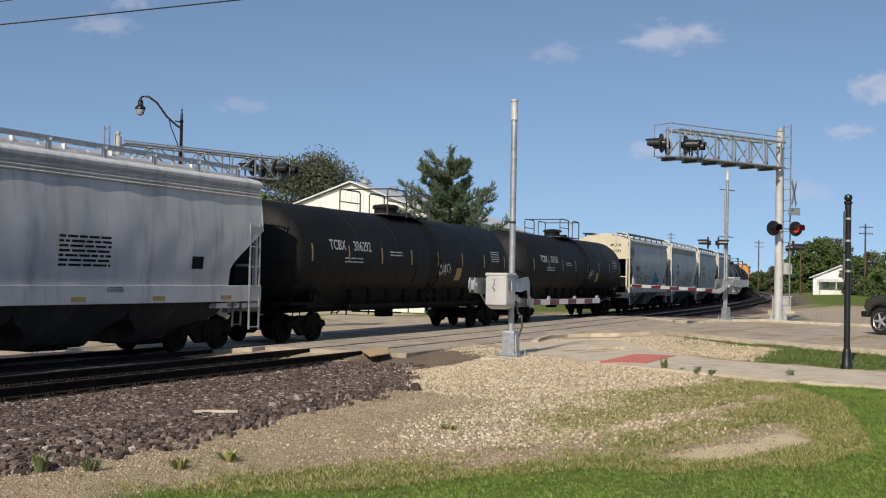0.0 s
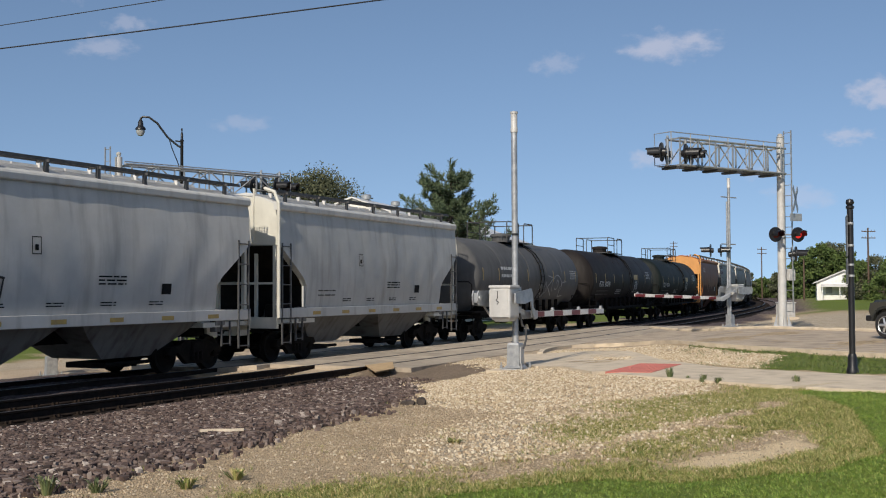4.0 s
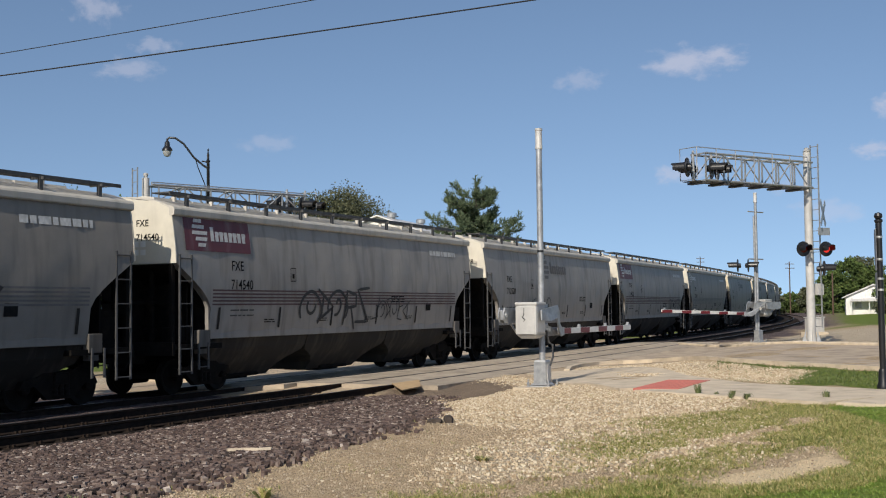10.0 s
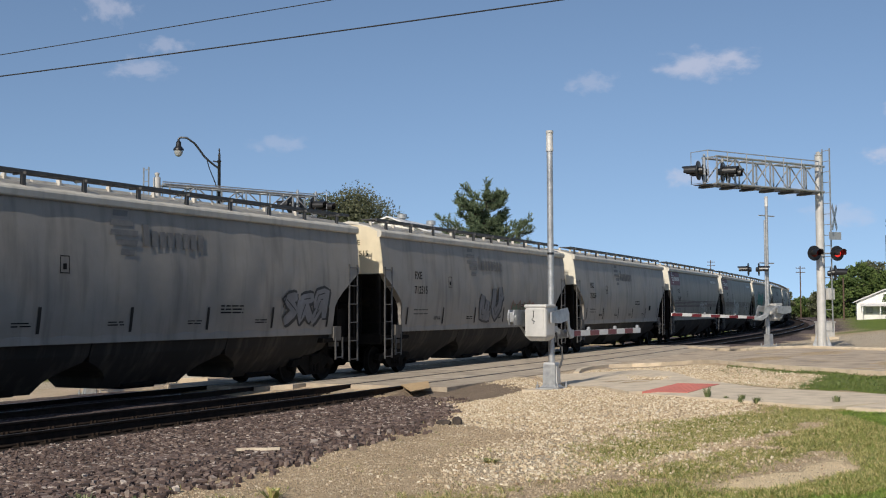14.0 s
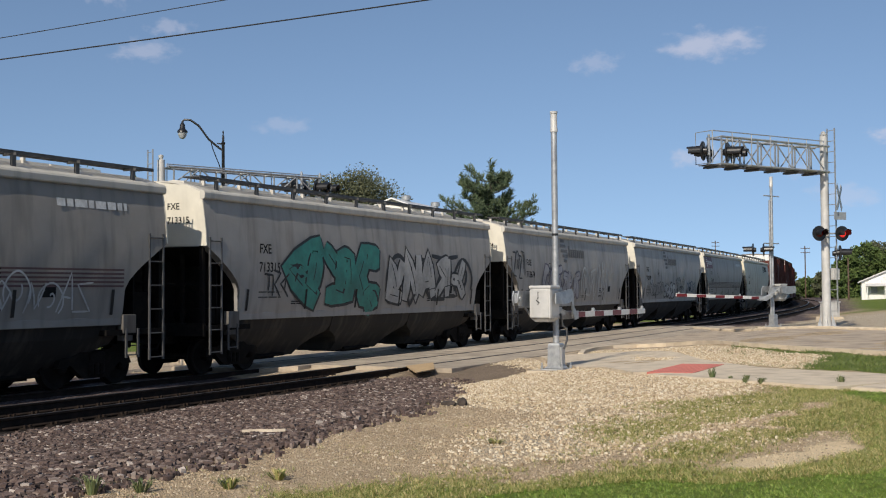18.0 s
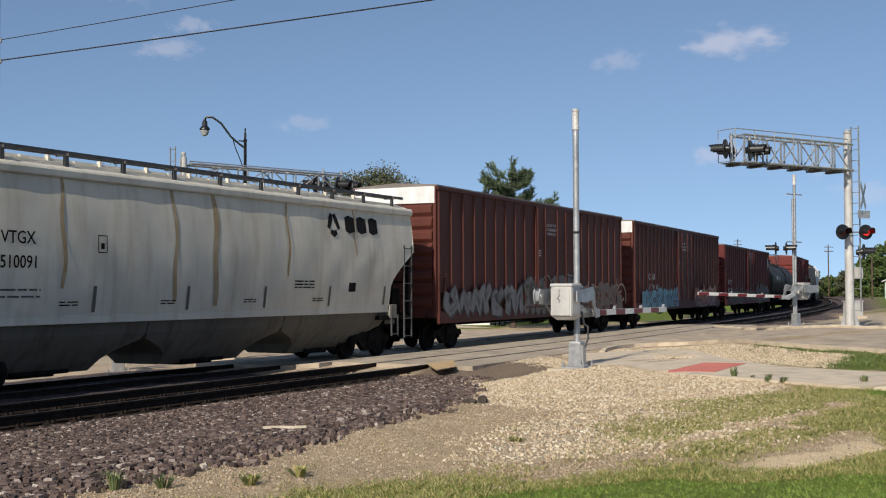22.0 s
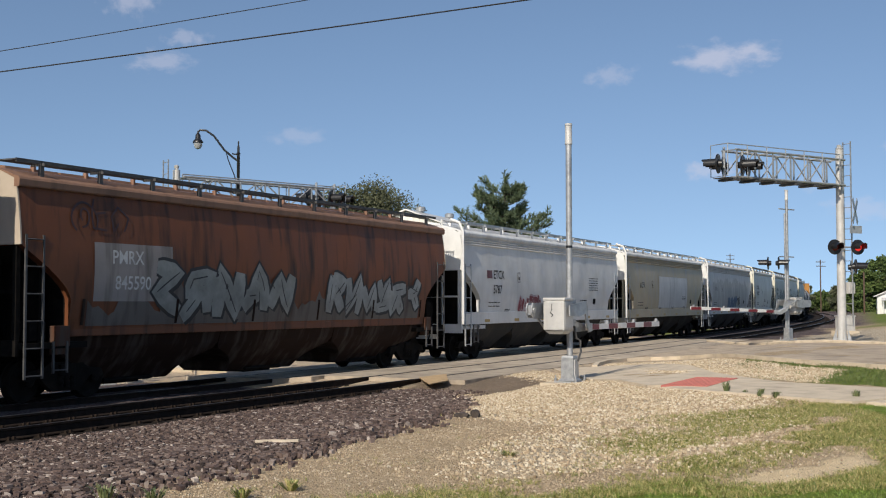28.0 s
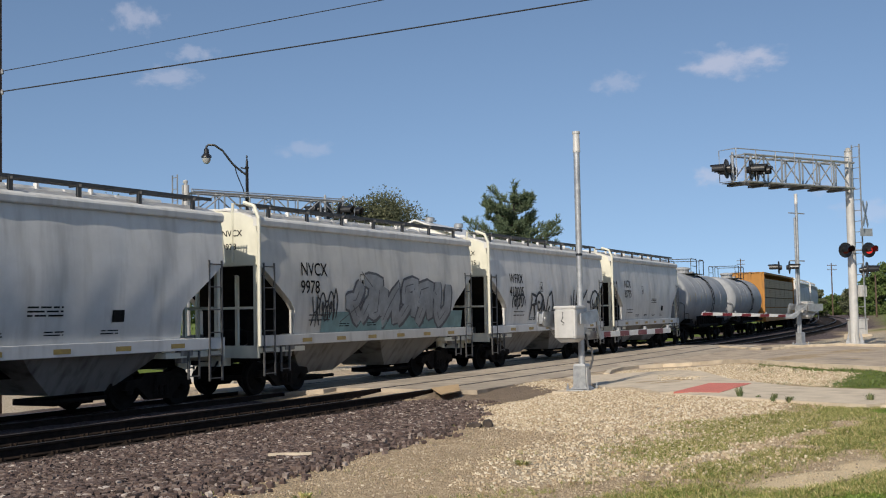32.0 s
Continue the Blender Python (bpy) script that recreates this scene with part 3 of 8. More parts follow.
kerb("kerb_near", [(14.4, 13.0), (9.8, 25.9), (7.75, 32.3), (7.35, 36.0), (6.7, 37.9), (5.8, 38.6), (4.9, 38.1), (4.2, 36.9), (3.7, 35.3), (3.45, 33.6)])
kerb("kerb_far", [(11.3, 56.8), (13.1, 47.8), (15.9, 42.2), (21.1, 29.2), (26.2, 17.6)])


def slab_path(name, pts, w, label):
    f = tagged(new(name), label, "footway", kind="structure")
    for a, b in zip(pts, pts[1:]):
        n = max(round(math.dist(a, b) / 1.5), 1)
        for i in range(n):
            p = Vector((a[0] + (b[0] - a[0]) * i / n, a[1] + (b[1] - a[1]) * i / n, 0))
            q = Vector((a[0] + (b[0] - a[0]) * (i + 1) / n, a[1] + (b[1] - a[1]) * (i + 1) / n, 0))
            d = (q - p).normalized()
            s = Vector((d.y, -d.x, 0)) * w / 2
            bm = bmesh.new()
            top, low = [], []
            for e in (p - s + d * 0.006, p + s + d * 0.006, q + s, q - s):
                g = gz(e.x, e.y) + 0.055
                top.append(Vector((e.x, e.y, g)))
                low.append(Vector((e.x, e.y, g - 0.15)))
            loft(bm, [low, top])
            part("paving_slab", bm, CONCRETE, f)


slab_path("footway", [(16.0, 7.4), (10.7, 14.0), (6.75, 18.3), (4.5, 21.8), (3.85, 25.2), (3.9, 29.0), (3.6, 33.0)], 2.7, "concrete footway slabs leading to the crossing")


def tactile():
    bm = bmesh.new()
    c, d = Vector((4.32, 22.4, 0)), Vector((-0.91, 0.42, 0)).normalized()
    s = Vector((d.y, -d.x, 0))
    pts = [c - d * 0.42 - s * 1.3, c - d * 0.42 + s * 1.3, c + d * 0.42 + s * 1.3, c + d * 0.42 - s * 1.3]
    loft(bm, [[Vector((p.x, p.y, gz(p.x, p.y) + e)) for p in pts] for e in (0.02, 0.064)])
    for i in range(9):
        for j in range(26):
            p = c + d * (-0.38 + i * 0.095) + s * (-1.25 + j * 0.1)
            g = gz(p.x, p.y) + 0.064
            loft(bm, [[Vector((p.x + r * math.cos(a), p.y + r * math.sin(a), g + h)) for a in (0.8, 2.4, 3.9, 5.5)] for r, h in ((0.016, 0), (0.010, 0.008))])
    tagged(part("tactile_paving", bm, BRICKRED), "red tactile warning pad with raised dots on the footway", "paving")


tactile()

# ---- tracks ----
RAIL_M = surf("rusty_rail_steel", (0.034, 0.023, 0.017), (0.014, 0.011, 0.009), 6, 0.85, 0.0, 0.2, 40, spec=0.1)
HEAD_M = surf("worn_rail_head", (0.16, 0.145, 0.135), (0.09, 0.08, 0.075), 6, 0.35, 0.8)
TIE_M = surf("creosoted_tie_wood", (0.030, 0.024, 0.020), (0.014, 0.011, 0.010), 8, 0.9, 0, 0.5, 30, vary=0.3, spec=0.1)
CROSS_M = surf("concrete_crossing_panel", (0.46, 0.385, 0.29), (0.33, 0.275, 0.21), 2.0, 0.9, 0, 0.3, 60, (0.12, 0.10, 0.085), 0.6, (0.6, 0.6, 1), vary=0.12)


def strip_along(prof, lat, s0, s1, step, bm, dz=0.0):
    rings = []
    for s in np.arange(s0, s1 + step / 2, step):
        x, y, th = track(s)
        rings.append([Vector((x + (lat + d) * math.cos(th), y - (lat + d) * math.sin(th), z + dz)) for d, z in prof])
    loft(bm, rings)


RAIL_PROFILE = [(-0.07, -0.18), (-0.07, -0.165), (-0.012, -0.14), (-0.012, -0.05), (-0.036, -0.035), (-0.036, -0.004), (0.036, -0.004), (0.036, -0.035), (0.012, -0.05), (0.012, -0.14), (0.07, -0.165), (0.07, -0.18)]


def make_tie(bm):
    box(bm, -1.3, 1.3, -0.11, 0.11, -0.36, -0.185, 0.012)


def make_plate(bm):
    box(bm, -0.17, 0.17, -0.09, 0.09, -0.187, -0.172)
    for x in (-0.12, 0.12):
        for y in (-0.05, 0.05):
            box(bm, x - 0.02, x + 0.02, y - 0.02, y + 0.02, -0.175, -0.13)


def railway(name, lat, label, dz=0.0):
    t = tagged(new(name), label, "railway track", kind="structure")
    for r in (-0.7535, 0.7535):
        bm = bmesh.new()
        strip_along(RAIL_PROFILE, lat + r, -140, 330, 2.0, bm, dz)
        rail = part("rail", bm, RAIL_M, t)
        bm = bmesh.new()
        strip_along([(-0.030, -0.0035), (0.030, -0.0035), (0.026, 0.0), (-0.026, 0.0)], lat + r, -140, 330, 2.0, bm, dz)
        part("rail_head", bm, HEAD_M, rail)
    rest = bmesh.new()
    for s in np.arange(-120, 150, 0.53):
        if -8.8 < s < 24:
            continue
        x, y, th = track(s)
        m = Matrix.Translation((x + lat * math.cos(th), y - lat * math.sin(th), dz)) @ Matrix.Rotation(-th, 4, "Z")
        if -36 < s < -9 and lat > 0:
            tie = kit("tie", "tie", make_tie, TIE_M, t, m @ pose(random.uniform(-0.05, 0.05), 0, 0, 0, 0, random.uniform(-1, 1)))
            for r in (-0.7535, 0.7535):
                kit("tieplate", "tie_plate", make_plate, RAIL_M, tie, pose(r, 0, 0))
        else:
            v = box(rest, -1.3, 1.3, -0.11, 0.11, -0.36, -0.185)
            for q in v:
                q.co = m @ q.co
    o = part("far_ties", rest, TIE_M, t)
    o["kind"] = "stuff"
    return t


railway("track_near", SPACING, "empty near track on dark ties and ballast")
railway("track_far", 0.0, "far track that carries the train", -DROP)


def bed():
    """Dark fouled ballast between and under the rails."""
    bm = bmesh.new()
    strip_along([(-2.6, -0.6), (-2.0, -0.20 - DROP), (1.3, -0.20 - DROP), (2.2, -0.20), (SPACING + 1.4, -0.20), (SPACING + 1.75, -0.30)], 0, -130, -8.4, 2.0, bm)
    strip_along([(-2.6, -0.6), (-2.0, -0.20 - DROP), (1.3, -0.20 - DROP), (2.2, -0.20), (SPACING + 1.4, -0.20), (SPACING + 1.75, -0.30)], 0, 24.2, 330, 3.0, bm)
    m = surf("fouled_dark_ballast", (0.042, 0.034, 0.029), (0.016, 0.013, 0.012), 24, 0.95, 0, 1.0, 30, spec=0.05)
    tagged(part("track_bed", bm, m), "dark fouled ballast bed under both tracks", "track bed", kind="structure")


bed()


def crossing():
    c = tagged(new("level_crossing"), "concrete crossing panels between the rails", "crossing", kind="structure")
    for lat in (0.0, SPACING):
        for d0, d1 in ((-2.0, -0.83), (-0.67, 0.67), (0.83, 2.03)):
            s = -8.6 if lat == 0 else -8.1
            while s < 24:
                bm = bmesh.new()
                a = DROP if lat == 0 else 0.0
                b = 0.0 if d1 > 2 else a
                strip_along([(d0, -0.25 - a), (d0, -0.012 - a), (d0 + 0.02, -0.004 - a), (d1 - 0.02, -0.004 - b), (d1, -0.012 - b), (d1, -0.25 - b)], lat, s + 0.01, s + 2.42, 2.41, bm)
                part("crossing_panel", bm, CROSS_M, c)
                s += 2.44


crossing()


def end_plate():
    """Sloped plate at the end of the crossing panels."""
    m = surf("pale_timber_plate", (0.52, 0.37, 0.20), (0.40, 0.27, 0.14), 5, 0.85, 0, 0.2, 40)
    bm = bmesh.new()
    base = [on_track(-8.0, 4.82), on_track(-9.6, 5.95), on_track(-8.6, 5.92), on_track(-6.5, 4.82)]
    hz = (0.0, -0.03, -0.01, 0.002)
    loft(bm, [[Vector((p.x, p.y, z + e)) for p, z in zip(base, hz)] for e in (0, 0.022)])
    tagged(part("deflector_plate", bm, m), "tan sloped timber plate at the end of the crossing panels", "plate")
    # broken asphalt lumps and a pale splinter
    am = surf("broken_asphalt", (0.075, 0.058, 0.046), (0.035, 0.028, 0.024), 9, 0.95, 0, 0.6, 30)
    for i, (x, y, sx, sy, sz) in enumerate(((-0.16, 15.7, 0.12, 0.09, 0.05), (0.02, 15.75, 0.075, 0.075, 0.085))):
        bm = bmesh.new()
        bmesh.ops.create_icosphere(bm, subdivisions=2, radius=1)
        for v in bm.verts:
            k = 1 + 0.28 * noise.noise(v.co * 1.9 + Vector((i * 7, 3, 1)))
            v.co = Vector((max(min(v.co.x, 0.8), -0.8) * sx * k, max(min(v.co.y, 0.8), -0.8) * sy * k, max(min(v.co.z, 0.75), -0.6) * sz * k))
        o = part("asphalt_lump", bm, am)
        o.location = (x, y, float(relief(np.array(x), np.array(y))) + sz * 0.45)
        tagged(o, "dark broken lump of asphalt on gravel", "rubble", "asphalt lumps")
    bm = bmesh.new()
    loft(bm, [[Vector((x, y + a, z)) for a, z in ((-0.03, 0), (-0.02, 0.03), (0.03, 0.025), (0.04, 0))] for x, y in ((-0.22, -0.03), (-0.05, 0.02), (0.1, 0.0), (0.24, 0.05))])
    o = part("wood_splinter", bm, surf("bleached_wood", (0.55, 0.47, 0.36), (0.4, 0.33, 0.25), 6, 0.9))
    P = (-2.15, 12.75)
    o.location = (*P, gz(*P) + 0.05)
    tagged(o, "bleached splinter of wood on the ballast", "debris")


end_plate()


# ---- the train ----
# A car's own space: +y along the line away from the camera's end, +x to the camera's side, z = 0 on the rail heads.
def hopper_side(z):
    """Half width of a hopper's curved side."""
    return 1.40 + 0.175 * max(0.0, 1 - ((z - 2.65) / 1.6) ** 2)


def tank_side(z, r=1.57, zc=2.41):
    return math.sqrt(max(r * r - (z - zc) ** 2, 0.01))


def box_side(z):
    return 1.50


def body_levels(l, sill, cut, top=4.25, knee=3.05, inset=1.35):
    """(z, half length) of a hopper's shell: upright ends above the knee, a rounded cut-out below, upright again above the sill."""
    h = l / 2
    lv = [(top, h), (knee + 0.6, h), (knee, h - 0.02)]
    for k in range(1, 9):
        a = k / 8
        lv.append((knee + (sill - knee) * a, h - inset * ((1 - cut) * min(a / 0.58, 1.0) + cut * math.sin(min(a / 0.62, 1.0) * math.pi / 2))))
    return lv


def make_shell(l, sill, cut, inset, knee, seams):
    """Curved sides in slightly bulged sheets between the seams."""
    def make(bm):
        rings = []
        n = seams * 4
        lift = (-0.020, -0.005, 0.0, -0.005)
        for z, h in body_levels(l, sill, cut, 4.25, knee, inset):
            zs = [z]
            if z == 4.25:
                zs = [4.25, 4.1, 3.95, 3.8]
            for zz in zs:
                w = hopper_side(zz)
                k = max(0.15, min(1.0, (4.15 - zz) / 0.6))
                right = [(w + (lift[i % 4] * k if 0 < i < n else 0), -h + 2 * h * i / n, zz) for i in range(n + 1)]
                left = [(-w - (lift[i % 4] * k if 0 < i < n else 0), h - 2 * h * i / n, zz) for i in range(n + 1)]
                rings.append(right + left)
        loft(bm, rings, True)
    return make


def make_roof(l, rib):
    def make(bm):
        prof = []
        for k in range(13):
            a = -1 + k / 6
            prof.append((1.47 * a, 4.25 + 0.30 * (1 - abs(a) ** 2.2)))
        if rib:
            prof = [(-1.49, 4.23), (-1.42, 4.30), (-1.33, 4.33)] + prof[2:-2] + [(1.33, 4.33), (1.42, 4.30), (1.49, 4.23)]
        rings = [[(x, y, z) for x, z in prof] + [(x * 0.98, y, z - 0.04) for x, z in reversed(prof)] for y in np.linspace(-l / 2 - 0.03, l / 2 + 0.03, 8)]
        loft(bm, rings, True)
    return make


def make_eave(l, tall):
    """A rolled edge under the roof."""
    def make(bm):
        prof = [(1.38, 4.29), (1.45, 4.285), (1.50, 4.255), (1.525, 4.21), (1.52, 4.25 - tall), (1.50, 4.225 - tall), (1.46, 4.215 - tall), (1.38, 4.22 - tall)]
        loft(bm, [[(x, y, z) for x, z in prof] for y in (-l / 2 - 0.04, l / 2 + 0.04)])
    return make


def make_ribs(l):
    def make(bm):
        for k in range(4):
            z = 4.13 - 0.085 * k
            w = hopper_side(z) + 0.012
            loft(bm, [[(x, y, zz) for x, zz in ((w - 0.08, z), (w + 0.02, z), (w + 0.045, z - 0.02), (w + 0.02, z - 0.055), (w - 0.08, z - 0.06))] for y in (-l / 2 - 0.01, l / 2 + 0.01)])
    return make


def make_board(l):
    """One running board: long bars and cross bars."""
    def make(bm):
        for x in np.linspace(-0.24, 0.24, 7):
            box(bm, x - 0.014, x + 0.014, -l / 2 + 0.1, l / 2 - 0.1, 0.0, 0.035)
        for y in np.arange(-l / 2 + 0.1, l / 2 - 0.05, 0.30):
            box(bm, -0.25, 0.25, y - 0.012, y + 0.012, 0.004, 0.03)
        box(bm, 0.235, 0.262, -l / 2 + 0.1, l / 2 - 0.1, -0.035, 0.04)
    return make


def make_post(bm):
    box(bm, -0.03, 0.03, -0.05, 0.05, -0.28, 0.0)
    box(bm, -0.26, 0.10, -0.02, 0.02, -0.06, -0.002)


def make_hatches(l):
    def make(bm):
        n = max(int(l / 1.6), 3)
        for i in range(n):
            y0 = -l / 2 + 0.7 + (l - 1.4) * i / n
            y1 = y0 + (l - 1.4) / n - 0.06
            loft(bm, [[(x, y, z) for x, z in ((-0.36, 4.50), (-0.33, 4.60), (0, 4.64), (0.33, 4.60), (0.36, 4.50))] for y in (y0, y1)])
            box(bm, 0.30, 0.40, (y0 + y1) / 2 - 0.03, (y0 + y1) / 2 + 0.03, 4.50, 4.66)
    return make


def make_bay(half_top, half_bot, sill, low=0.30, arch=0.0):
    def make(bm):
        rings = []
        for a, k in ((0, 0.0), (0.35, 0.0), (0.47, 0.08), (0.55, 0.35), (0.66, 0.68), (0.80, 0.92), (1.0, 1.0)) if arch else ((0, 0), (0.5, 0.45), (1.0, 1.0)):
            z = sill + 0.02 + (low - sill) * a
            hy = half_top - 0.015 + (half_bot - half_top) * k
            hx = 1.40 + (0.62 - 1.40) * a ** 1.7 if arch else 1.42 + (0.72 - 1.42) * a
            rings.append([(hx, -hy, z), (hx, hy, z), (-hx, hy, z), (-hx, -hy, z)])
        loft(bm, rings)
    return make


def make_gate(bm):
    box(bm, -0.58, 0.58, -0.55, 0.55, 0.12, 0.25)
    tube(bm, [(0.75, -0.75, 0.22), (0.75, 0.75, 0.22)], 0.045, 8)
    box(bm, 0.57, 0.78, -0.05, 0.05, 0.15, 0.25)


def make_sill(l, z0=1.16, z1=1.36, out=1.52):
    def make(bm):
        box(bm, 1.36, out, -l / 2, l / 2, z0, z1, 0.012)
    return make


def make_centre_sill(l):
    def make(bm):
        box(bm, -0.32, 0.32, -l / 2 - 0.05, l / 2 + 0.05, 0.72, 1.02)
    return make


def make_end_platform(depth):
    """End deck with its draft casting, for the -y end."""
    def make(bm):
        box(bm, -1.5, 1.5, -0.02, depth, 0.98, 1.10)
        box(bm, -1.5, 1.5, -0.06, 0.02, 0.86, 1.16)
        box(bm, -0.4, 0.4, -0.16, 0.3, 0.66, 1.0)
        for x in (-1.38, 1.38):
            box(bm, x - 0.05, x + 0.05, 0.0, 0.10, 1.1, 3.2)
        for x in (-0.62, 0.62):
            box(bm, x - 0.04, x + 0.04, 0.25, 0.33, 1.1, 2.9)
        box(bm, -1.4, 1.4, 0.02, 0.08, 2.05, 2.11)
    return make


def make_ladder(height, width=0.44):
    def make(bm):
        for y in (-width / 2, width / 2):
            box(bm, -0.02, 0.02, y - 0.022, y + 0.022, 0, height)
        n = int(height / 0.40)
        for i in range(n):
            z = 0.06 + i * (height - 0.15) / max(n - 1, 1)
            tube(bm, [(0.015, -width / 2, z), (0.015, width / 2, z)], 0.015, 5)
    return make


def make_hoop(bm):
    """Bent pipe from roof to corner at the -y end."""
    tube(bm, [(1.0, 0.35, 4.62), (1.1, -0.02, 4.66), (1.42, -0.06, 4.55), (1.56, -0.07, 4.25), (1.56, -0.07, 1.15)], 0.05, 6)
    tube(bm, [(0.75, 0.35, 4.62), (0.75, -0.02, 4.66), (0.75, -0.06, 3.2)], 0.04, 6)


def make_coupler(bm):
    box(bm, -0.09, 0.09, -0.75, 0.0, 0.78, 0.96)
    box(bm, -0.16, 0.16, -0.82, -0.62, 0.72, 1.0, 0.03)
    tube(bm, [(0.35, -0.1, 0.85), (0.4, -0.4, 0.55), (0.3, -0.75, 0.6)], 0.03, 5)


def make_grab(bm):
    tube(bm, [(1.1, -0.02, 1.05), (1.2, -0.1, 0.95), (1.45, -0.1, 0.95)], 0.014, 5)


def make_wheel(bm):
    prof = [(0.06, -0.05), (0.12, -0.05), (0.30, -0.02), (0.35, -0.055), (0.415, -0.06), (0.425, 0.045), (0.45, 0.055), (0.45, 0.085), (0.36, 0.085), (0.30, 0.03), (0.12, 0.06), (0.06, 0.06)]
    lathe(bm, [(r, -h) for r, h in prof], 24, "X")


def make_axle(bm):
    tube(bm, [(-0.98, 0, 0), (0.98, 0, 0)], 0.075, 8)
    lathe(bm, [(0.11, 0.90), (0.11, 1.02), (0.07, 1.05)], 10, "X")
    lathe(bm, [(0.07, -1.05), (0.11, -1.02), (0.11, -0.90)], 10, "X")


def make_frame(bm):
    """One cast side frame, in its own plane x = 0."""
    up = [(-1.08, 0.46), (-1.0, 0.62), (-0.62, 0.66), (-0.42, 0.78), (0.42, 0.78), (0.62, 0.66), (1.0, 0.62), (1.08, 0.46)]
    lo = [(-0.86, 0.42), (-0.72, 0.50), (-0.40, 0.24), (-0.34, 0.20), (0.34, 0.20), (0.40, 0.24), (0.72, 0.50), (0.86, 0.42)]
    loft(bm, [[(x, y, z) for y, z in up] + [(x, y, z) for y, z in reversed(lo)] for x in (-0.07, 0.07)])
    for y in (-0.16, 0.0, 0.16):
        lathe(bm, [(0.075, 0.28), (0.06, 0.33), (0.075, 0.38), (0.06, 0.43), (0.075, 0.48), (0.06, 0.53), (0.07, 0.58)], 8, "Z", (0.08, y, 0))


def make_bolster(bm):
    box(bm, -1.15, 1.15, -0.20, 0.20, 0.50, 0.74, 0.03)
    for y in (-0.42, 0.42):
        box(bm, -0.85, 0.85, y - 0.05, y + 0.05, 0.40, 0.50)


def truck(parent, y):
    t = kit("bolster", "truck", make_bolster, DARK, parent, pose(0, y, -DROP))
    for dy in (-0.88, 0.88):
        kit("axle", "axle", make_axle, DARK, t, pose(0, dy, 0.43))
        for side in (1, -1):
            kit("wheel", "wheel", make_wheel, WHEEL, t, pose(side * 0.765, dy, 0.43, 0, 0, 0 if side > 0 else 180), smooth=True)
    for side in (1, -1):
        kit("frame", "side_frame", make_frame, DARK, t, pose(side * 1.0, 0, 0, 0, 0, 0 if side > 0 else 180))


def mirrored(y):
    """The pose of an end part at the car's end y: the -y end as it is, the other end turned round."""
    return pose(0, y, 0) if y < 0 else pose(0, y, 0, 0, 0, 180)


# -- lettering and spray paint on a side --
_glyphs = {}


def glyph_mesh(text):
    if text not in _glyphs:
        cu = bpy.data.curves.new("lettering", "FONT")
        cu.body, cu.size, cu.resolution_u, cu.offset = text, 1.0, 3, 0.010
        ob = bpy.data.objects.new("lettering", cu)
        scene.collection.objects.link(ob)
        me = ob.to_mesh()
        _glyphs[text] = ([(v.co.x, v.co.y) for v in me.vertices], [tuple(p.vertices) for p in me.polygons])
        ob.to_mesh_clear()
        bpy.data.objects.remove(ob)
        bpy.data.curves.remove(cu)
    return _glyphs[text]


def on_side(name, verts, faces, side, parent, material, lift=0.006, label=""):
    """A flat marking laid on a car's side: verts are (y, z)."""
    me = bpy.data.meshes.new(name)
    me.from_pydata([(side(z) + lift, y, z) for y, z in verts], [], faces)
    me.materials.append(material)
    ob = new(name, me)
    ob.parent = parent
    if label:
        ob["label"] = label
    return ob


def lettering(parent, text, y, z, size, material, side, lift=0.006):
    v, f = glyph_mesh(text)
    return on_side("lettering", [(y + a * size * 0.92, z + b * size) for a, b in v], f, side, parent, material, lift)


def bars(parent, y, z, w, rows, material, side, h=0.045, gap=0.10, seed=0):
    """Lines of small print as plain bars."""
    rnd = random.Random(seed)
    v, f = [], []
    for i in range(rows):
        a = y
        while a < y + w:
            b = min(a + rnd.uniform(0.12, 0.45), y + w)
            zz = z - i * gap
            k = len(v)
            v += [(a, zz), (b, zz), (b, zz + h), (a, zz + h)]
            f.append((k, k + 1, k + 2, k + 3))
            a = b + 0.05
    return on_side("small_print", v, f, side, parent, material)


def patch(parent, name, pts, material, side, lift=0.005, label="", nz=6):
    """A painted panel between (y0, z0) and (y1, z1)."""
    (y0, z0), (y1, z1) = pts
    v, f = [], []
    for i in range(nz + 1):
        zz = z0 + (z1 - z0) * i / nz
        v += [(y0, zz), (y1, zz)]
        if i:
            k = 2 * i
            f.append((k - 2, k - 1, k + 1, k))
    return on_side(name, v, f, side, parent, material, lift, label)


def ribbon(v, f, pts, w):
    """A broad stroke with round ends along (y, z) points."""
    n = len(pts)
    k0 = len(v)
    for i, (a, b) in enumerate(pts):
        p, q = pts[max(i - 1, 0)], pts[min(i + 1, n - 1)]
        dx, dz = q[0] - p[0], q[1] - p[1]
        d = math.hypot(dx, dz) or 1
        ww = w * (0.75 if i in (0, n - 1) else 1)
        v += [(a - dz / d * ww, b + dx / d * ww), (a + dz / d * ww, b - dx / d * ww)]
        if i:
            k = k0 + 2 * i
            f.append((k - 2, k - 1, k + 1, k))


